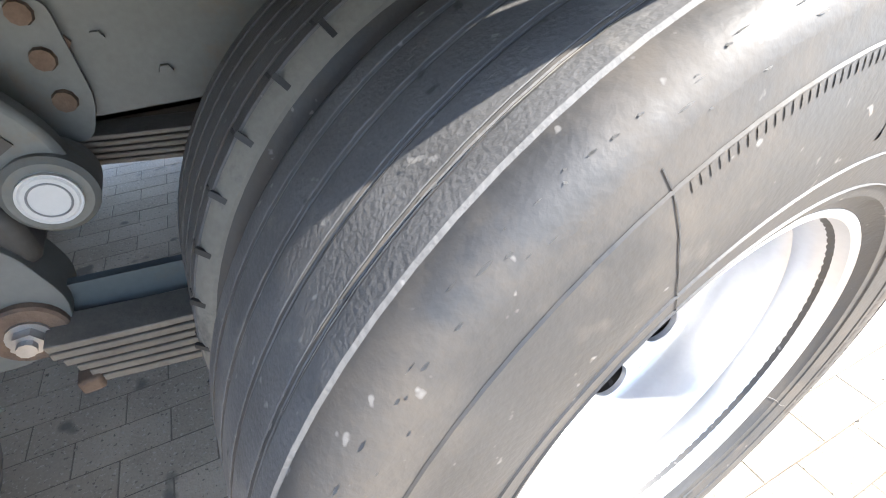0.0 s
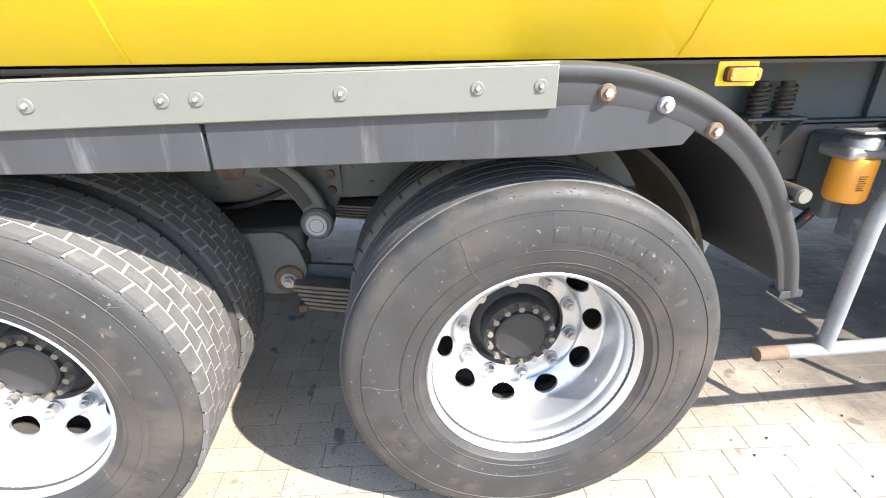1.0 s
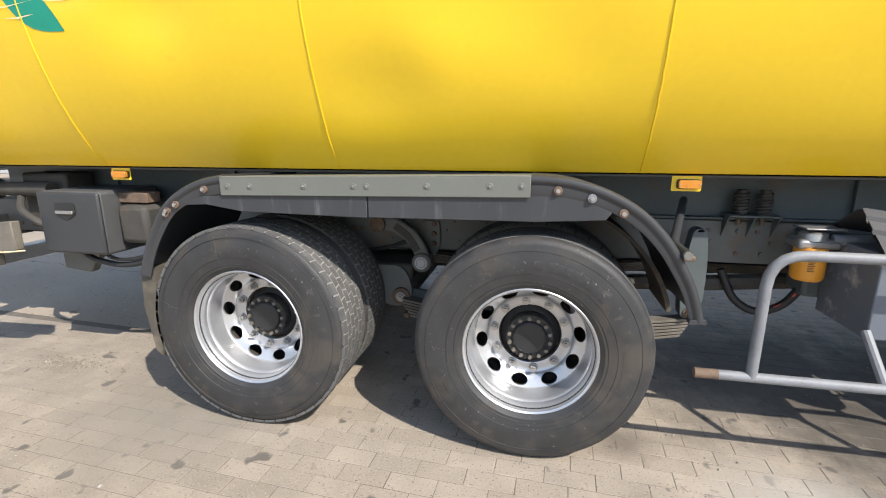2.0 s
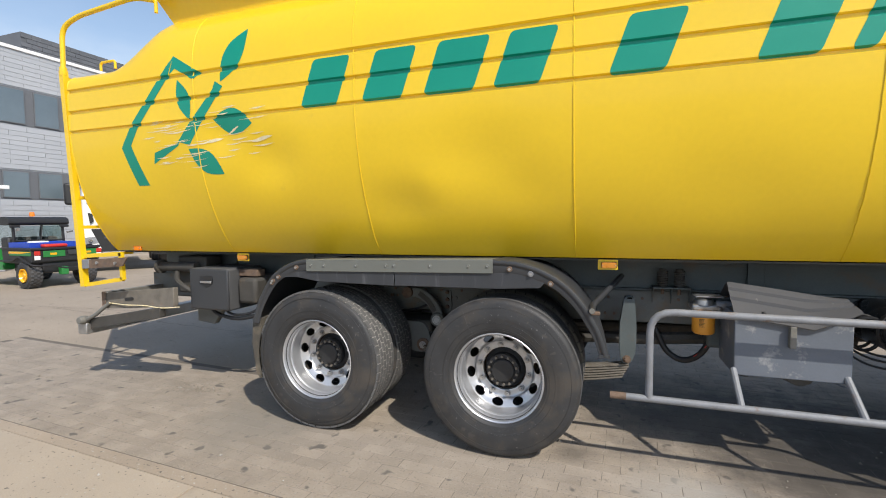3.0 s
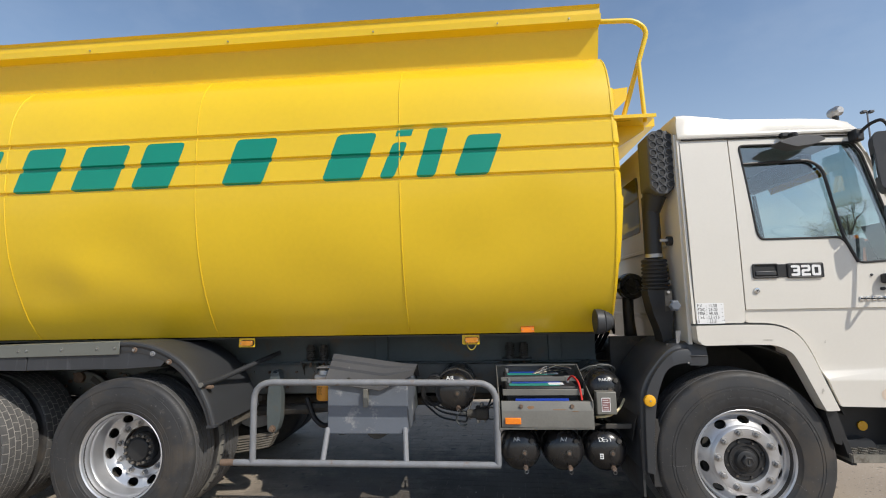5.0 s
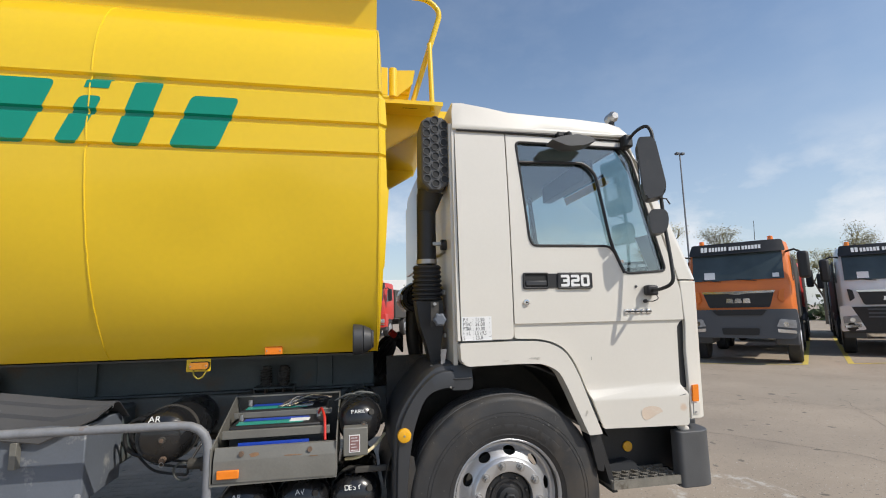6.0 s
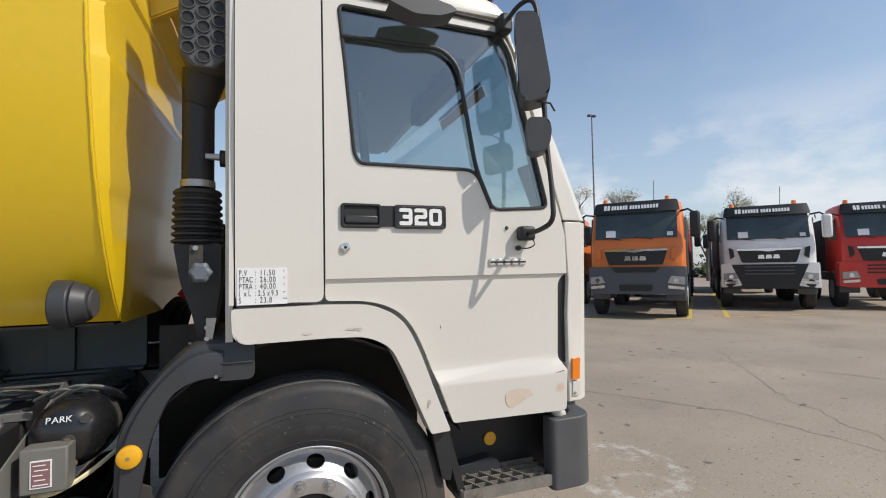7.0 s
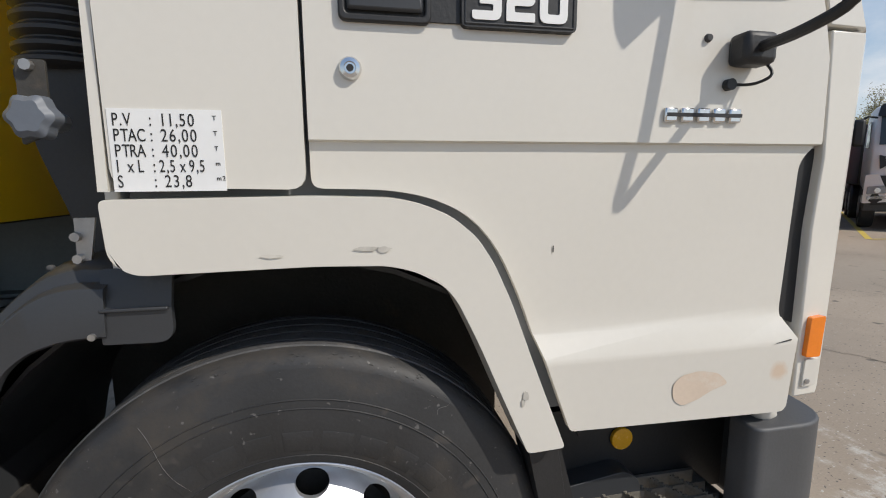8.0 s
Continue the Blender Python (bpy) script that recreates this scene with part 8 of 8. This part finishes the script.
for q in ((-1.15, -0.25, 0.10, 0.13), (-1.15, -0.25, 1.12, 1.15), (-1.15, -1.12, 0.13, 1.12), (-0.28, -0.25, 0.13, 1.12), (-0.75, -0.72, 0.13, 1.12)):
    part("crate_wall", box(*q, 0.965, 1.10), BLUE, cr, bev=0.005)
part("canister", box(-0.62, -0.34, 0.22, 0.56, 0.97, 1.13), PAPER, uv, "pale canister", 0.03, segs=3)
part("red_bag", box(-0.24, -0.03, 0.30, 0.80, 0.97, 1.06), RED, uv, "red bag", 0.04, segs=3)
bcn = part("beacon", lathe([(0.06, 0.0), (0.062, 0.06), (0.05, 0.11), (0.0, 0.13)], 20, closed=False), ORANGE, uv, "orange beacon")
bcn.matrix_basis = pose(-1.85, 0.95, 1.75, 90, 0, 0)
part("side_mirror", tube([(-1.25, 1.42, 1.32), (-1.2, 1.55, 1.35)], 0.02, 8), BLACK, uv)

# office building
FX = -22.5
ob_ = tagged(part("office_building", box(FX - 9, FX, 2.0, 30.0, 0.0, 8.75), CLAD, smooth=False), "two-storey office building with silver cladding and window bands", "building")
part("plant_room", box(FX - 8, FX - 2.2, 12.2, 28.0, 8.75, 10.35), DARKCLAD, ob_, "dark clad plant room on the roof")
part("roof_edge", box(FX - 9.05, FX + 0.09, 1.95, 30.05, 8.75, 8.89), T_WHITE, ob_, bev=0.01)
bm = bmesh.new()
verts, faces = [], []


def add_box(x0, x1, y0, y1, z0, z1):
    n = len(verts)
    verts.extend([(x0, y0, z0), (x1, y0, z0), (x1, y1, z0), (x0, y1, z0), (x0, y0, z1), (x1, y0, z1), (x1, y1, z1), (x0, y1, z1)])
    faces.extend([tuple(n + i for i in q) for q in ((0, 3, 2, 1), (4, 5, 6, 7), (0, 1, 5, 4), (1, 2, 6, 5), (2, 3, 7, 6), (3, 0, 4, 7))])


for z0, z1 in ((0.05, 2.55), (3.85, 5.62), (7.25, 8.75)):
    n = round((z1 - z0) / 0.20)
    for r in range(n):
        for c in range(17):
            y = 2.0 + 1.28 * c + (0.64 if r % 2 else 0)
            add_box(FX + 0.002, FX + 0.03, y, y + 1.27, z0 + (z1 - z0) * r / n, z0 + (z1 - z0) * (r + 1) / n - 0.014)
me = bpy.data.meshes.new("cladding_panel")
me.from_pydata(verts, [], faces)
me.materials.append(CLAD)
cl = new("cladding_panel", me)
cl.parent = ob_
cl["kind"] = "stuff"
bm.free()
verts, faces = [], []
for r in range(7):
    for c in range(34):
        add_box(FX - 2.199, FX - 2.16, 12.2 + 0.42 * c + (0.21 if r % 2 else 0), 12.61 + 0.42 * c + (0.21 if r % 2 else 0), 8.92 + 0.2 * r, 9.10 + 0.2 * r)
me = bpy.data.meshes.new("dark_shingle")
me.from_pydata(verts, [], faces)
me.materials.append(DARKCLAD)
cl = new("dark_shingle", me)
cl.parent = ob_
cl["kind"] = "stuff"
for z0, z1 in ((2.60, 3.80), (5.68, 7.20)):
    part("window_band", box(FX + 0.005, FX + 0.02, 2.0, 24.0, z0, z1), FRAME, ob_)
    for c in range(15):
        y = 2.3 + 1.28 * c
        wd = part("window", box(FX + 0.02, FX + 0.06, y, y + 0.95, z0 + 0.05, z1 - 0.05), FRAME, ob_, "grey framed office window")
        part("pane", box(FX + 0.055, FX + 0.066, y + 0.035, y + 0.915, z0 + 0.085, z1 - 0.085), OFFICEGLASS, wd)
low = tagged(part("low_wing", box(FX + 0.1, FX + 4.5, 3.2, 7.6, 0, 2.7), CLAD, bev=0.02), "low pale entrance wing with flat roof", "building")
part("roof_slab", box(FX + 0.05, FX + 4.7, 3.0, 7.75, 2.7, 2.82), T_WHITE, low, bev=0.01)
wh = tagged(part("warehouse", box(-30, 22, 72, 90, 0, 6.5), T_WHITE, smooth=False), "long pale warehouse beyond the yard", "building")
part("dark_band", box(-30, 22, 71.9, 72, 0, 1.2), FRAME, wh)

# lamp post
lp = thing("lamp_post", (23.6, 23.8, 0), "tall grey yard lamp post with two floodlights", "lamp post")
part("pole", rod((0, 0, 0), (0, 0, 11.2), 0.07, 0.04, 12), GALV, lp)
for s in (-1, 1):
    part("floodlight", box(-0.12 + 0.18 * s, 0.12 + 0.18 * s, -0.12, 0.12, 11.12, 11.26), T_GREY, lp, bev=0.03)
part("pole_sign", box(-0.15, 0.15, -0.13, -0.11, 3.4, 3.9), PAPER, lp)


def tree(place, height, seed, leafy=1.0):
    """A spring tree: tapered trunk, forked limbs, many small leaves in an uneven crown."""
    rnd = random.Random(seed)
    t = thing("tree", place, "tall tree with thin early spring leaves", "tree", "trees beyond the yard")
    trunk = bmesh.new()
    tips = []

    def limb(p, d, length, r, depth):
        q = p + d * length
        rod(p, q, r, r * 0.62, 6, trunk)
        if depth == 0:
            tips.append(q)
            return
        for _ in range(3 if depth > 1 else 4):
            nd = (d + Vector((rnd.uniform(-0.75, 0.75), rnd.uniform(-0.75, 0.75), rnd.uniform(-0.15, 0.5)))).normalized()
            limb(p + d * length * rnd.uniform(0.6, 1.0), nd, length * rnd.uniform(0.5, 0.75), r * 0.55, depth - 1)

    limb(Vector((0, 0, 0)), Vector((0, 0, 1)), height * 0.36, height * 0.02, 4)
    part("trunk", trunk, BARK, t)
    verts, faces = [], []
    for tip in tips:
        for _ in range(int(11 * leafy)):
            c = tip + Vector((rnd.gauss(0, 0.6), rnd.gauss(0, 0.6), rnd.gauss(0, 0.55))) * height * 0.045
            a = Vector((rnd.uniform(-1, 1), rnd.uniform(-1, 1), rnd.uniform(-1, 1))).normalized()
            b = a.orthogonal().normalized()
            s = rnd.uniform(0.035, 0.08)
            n = len(verts)
            verts.extend([tuple(c - a * s), tuple(c + b * s * 0.6), tuple(c + a * s), tuple(c - b * s * 0.6)])
            faces.append((n, n + 1, n + 2, n + 3))
    me = bpy.data.meshes.new("crown")
    me.from_pydata(verts, [], faces)
    me.materials.append(LEAF)
    cr = new("crown", me)
    cr.parent = t
    return t


for i, (x, y, h) in enumerate(((30.5, 35.5, 10.8), (33.5, 32.0, 10.2), (36, 26, 7.0), (43, 30, 10.0), (52, 18, 9.5), (27, 44, 10.0))):
    tree((x, y, 0), h, 20 + i, 4.0)

# far hedge and woods along the yard's edge
rnd = random.Random(4)
verts, faces = [], []
for i in range(9000):
    u = rnd.random()
    x, y = 10 + 70 * u, 62 - 60 * u
    x, y = x + rnd.gauss(0, 1.0), y + rnd.gauss(0, 1.0)
    c = Vector((x, y, abs(rnd.gauss(0, 1.0)) * (1.0 + 0.6 * math.sin(x * 0.8) + 0.5 * math.sin(x * 2.3))))
    a = Vector((rnd.uniform(-1, 1), rnd.uniform(-1, 1), rnd.uniform(-1, 1))).normalized()
    b = a.orthogonal().normalized()
    s = rnd.uniform(0.15, 0.4)
    n = len(verts)
    verts.extend([tuple(c - a * s), tuple(c + b * s * 0.7), tuple(c + a * s), tuple(c - b * s * 0.7)])
    faces.append((n, n + 1, n + 2, n + 3))
me = bpy.data.meshes.new("far_hedge")
me.from_pydata(verts, [], faces)
me.materials.append(HEDGE)
tagged(new("far_hedge", me), "low green hedge and shrubs at the yard's edge", "hedge", kind="stuff")

# ---- marks, cracks and slabs on the yard ----


def strip(points, w, z, material, name, label, cat, wob=0.0, seed=1):
    """A flat strip on the ground along points."""
    rnd_ = random.Random(seed)
    pts = []
    for a, b in zip(points, points[1:]):
        a, b = Vector((*a, 0)), Vector((*b, 0))
        n = max(1, int((b - a).length / 0.12)) if wob else 1
        pts += [a + (b - a) * i / n + Vector((rnd_.uniform(-wob, wob), rnd_.uniform(-wob, wob), 0)) for i in range(n)]
    pts.append(Vector((*points[-1], 0)))
    bm = bmesh.new()
    last = None
    for i, p in enumerate(pts):
        d = (pts[min(i + 1, len(pts) - 1)] - pts[max(i - 1, 0)]).normalized()
        s = Vector((-d.y, d.x, 0)) * w / 2 * (1 + (rnd_.uniform(-0.4, 0.4) if wob else 0))
        pair = (bm.verts.new(p + s + Vector((0, 0, z))), bm.verts.new(p - s + Vector((0, 0, z))))
        if last:
            bm.faces.new((last[0], last[1], pair[1], pair[0]))
        last = pair
    return tagged(part(name, bm, material, smooth=False), label, cat, kind="structure")


strip([(15.19, 8.04), (24.2, 15.9)], 0.12, 0.004, LINE, "parking_line", "worn yellow parking line on asphalt", "road marking")
strip([(14.11, 8.29), (22.8, 15.85)], 0.12, 0.004, LINE, "parking_line", "worn yellow parking line on asphalt", "road marking")
strip([(15.19, 8.04), (17.9, 7.5)], 0.10, 0.0055, LINE, "parking_line", "worn yellow parking line on asphalt", "road marking")
strip([(19.2, 7.6), (22.9, 5.6)], 0.10, 0.005, LINE, "parking_line", "worn yellow parking line on asphalt", "road marking")
strip([(11.7, 9.6), (14.11, 8.29)], 0.10, 0.0045, LINE, "parking_line", "worn yellow parking line on asphalt", "road marking")
strip([(-13, 9.0), (-6, 9.4)], 0.10, 0.004, LINE, "parking_line", "worn yellow parking line on asphalt", "road marking")
CRACK = mat("dark_crack", (0.13, 0.11, 0.088), 0.95, 0, 0.2, 20)
strip([(9.2, 6.1), (10.9, 2.58), (12.5, -1.0)], 0.008, 0.003, CRACK, "ground_joint", "dark tarred joint across the asphalt", "joint", 0.02, 2)
strip([(7.1, 3.9), (8.1, 2.41), (8.25, 1.3), (8.6, -1.5)], 0.006, 0.003, CRACK, "ground_joint", "dark crack across the asphalt", "crack", 0.03, 3)
strip([(10.8, 4.8), (10.2, 4.05), (9.06, 2.63), (8.58, 1.61), (8.5, 0.5)], 0.005, 0.003, CRACK, "ground_crack", "thin winding crack in the asphalt", "crack", 0.06, 4)
strip([(11.2, 8.8), (13.9, 4.6), (17, 0.0)], 0.010, 0.003, CRACK, "ground_joint", "dark tarred joint across the asphalt", "joint", 0.02, 5)
strip([(-9.0, 3.6), (-3.0, 3.0), (-2.4, 2.9)], 0.009, 0.003, CRACK, "ground_crack", "thin crack in the asphalt", "crack", 0.03, 6)
strip([(-14, 3.2), (-6.5, 3.9)], 0.010, 0.003, CRACK, "ground_crack", "thin crack in the asphalt", "crack", 0.03, 8)
slab = bmesh.new()
for x0, x1 in ((-14.0, -7.6), (-7.58, -1.62), (-1.60, 4.6)):
    box(x0, x1, -9.0, 0.028, -0.05, 0.006, bm=slab)
slab_ob = part("concrete_slab", slab, CONCRETE, bev=0.004)
slab_ob.matrix_basis = EDGE
tagged(slab_ob, "pale concrete slabs beside the paving", "slab", kind="structure")
kerb_ob = part("kerb_strip", box(-14.0, 3.6, 0.034, 0.13, -0.05, 0.002), ASPHALT)
kerb_ob.matrix_basis = EDGE
tagged(kerb_ob, "narrow gutter strip between slab and paving", "kerb", kind="structure")
# crumbs, grit and spilled sand
rnd = random.Random(11)
verts, faces = [], []
for i in range(900):
    if i < 260:
        x, y = rnd.gauss(-2.95, 0.16), rnd.gauss(1.22, 0.05)
    else:
        x, y = rnd.uniform(-6, 4), rnd.uniform(-0.4, 2.2)
    s = rnd.uniform(0.002, 0.007) * (1.6 if rnd.random() < 0.08 else 1)
    z = 0.006 if y < 0.03 else 0.003
    n = len(verts)
    verts.extend([(x - s, y - s, z), (x + s, y - s * 0.7, z), (x + s * 0.8, y + s, z), (x - s * 0.7, y + s, z), (x, y, z + s * 1.2)])
    faces.extend([(n, n + 1, n + 4), (n + 1, n + 2, n + 4), (n + 2, n + 3, n + 4), (n + 3, n, n + 4)])
me = bpy.data.meshes.new("grit")
me.from_pydata(verts, [], faces)
me.materials.append(OLDPAINT)
tagged(new("grit", me), "pale grit and crumbs scattered on the ground", "grit", kind="stuff")

# ---- pavers, laid in rows along the truck ----
PL, PW = 0.216, 0.1035
pave = tagged(part("paving_bed", box(GX0 - 0.03, GX1 + 0.03, 0.132, GY1 + 0.03, -0.05, -0.0010), SAND, smooth=False), "grey paving bed with sandy joints", "paving", kind="structure")
pave.matrix_basis = EDGE
old_patch = part("asphalt_patch", box(GX0 - 0.04, -2.35, 1.765, GY1 + 0.04, -0.05, 0.0006), ASPHALT)
old_patch.matrix_basis = EDGE
tagged(old_patch, "old brownish asphalt laid over the paving", "asphalt", kind="structure")


def paver_mesh(seed):
    rnd_ = random.Random(seed)
    bm = bmesh.new()
    a, b, h = PL / 2 - 0.0009, PW / 2 - 0.0009, 0.0
    lo = [bm.verts.new((x, y, -0.03)) for x, y in ((-a, -b), (a, -b), (a, b), (-a, b))]
    mid = [bm.verts.new((x, y, h - 0.0018)) for x, y in ((-a, -b), (a, -b), (a, b), (-a, b))]
    top = [bm.verts.new((x * 0.985 + rnd_.uniform(-0.001, 0.001), y * 0.97 + rnd_.uniform(-0.001, 0.001), h + rnd_.uniform(0, 0.0008))) for x, y in ((-a, -b), (a, -b), (a, b), (-a, b))]
    bm.faces.new(top)
    for i in range(4):
        bm.faces.new((lo[i], lo[(i + 1) % 4], mid[(i + 1) % 4], mid[i])), bm.faces.new((mid[i], mid[(i + 1) % 4], top[(i + 1) % 4], top[i]))
    me_ = bpy.data.meshes.new("paver")
    bm.to_mesh(me_)
    bm.free()
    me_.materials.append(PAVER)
    return me_


PMESH = [paver_mesh(i) for i in range(6)]
rnd = random.Random(8)
verts, faces, single = [], [], 0
rows_n = int((GY1 - 0.14) / PW)
for r in range(rows_n):
    y = 0.14 + PW * (r + 0.5)
    off = (0.5 * (r % 2) + rnd.uniform(-0.03, 0.03)) * PL
    for c in range(int((GX1 - GX0) / PL) - 1):
        x = GX0 + PL * (c + 0.55) + off
        if x < -2.45 and y > 1.72:
            continue
        z = rnd.uniform(-0.0006, 0.0006)
        near = 0.55 < y < 1.55 and -1.35 < x < 1.75
        if near and single < 300:
            p = new("paver", PMESH[rnd.randrange(6)])
            p.location, p.rotation_euler = (x, y, z), (rnd.gauss(0, 0.003), rnd.gauss(0, 0.003), rnd.gauss(0, 0.004))
            p.parent = pave
            single += 1
        else:
            me_ = PMESH[rnd.randrange(6)]
            n = len(verts)
            verts.extend([(v.co.x + x, v.co.y + y, v.co.z + z) for v in me_.vertices])
            faces.extend([tuple(n + i for i in f.vertices) for f in me_.polygons])
me = bpy.data.meshes.new("paver_field")
me.from_pydata(verts, [], faces)
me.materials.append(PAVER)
pfl = new("paver_field", me)
pfl.parent = pave
pfl["kind"] = "stuff"
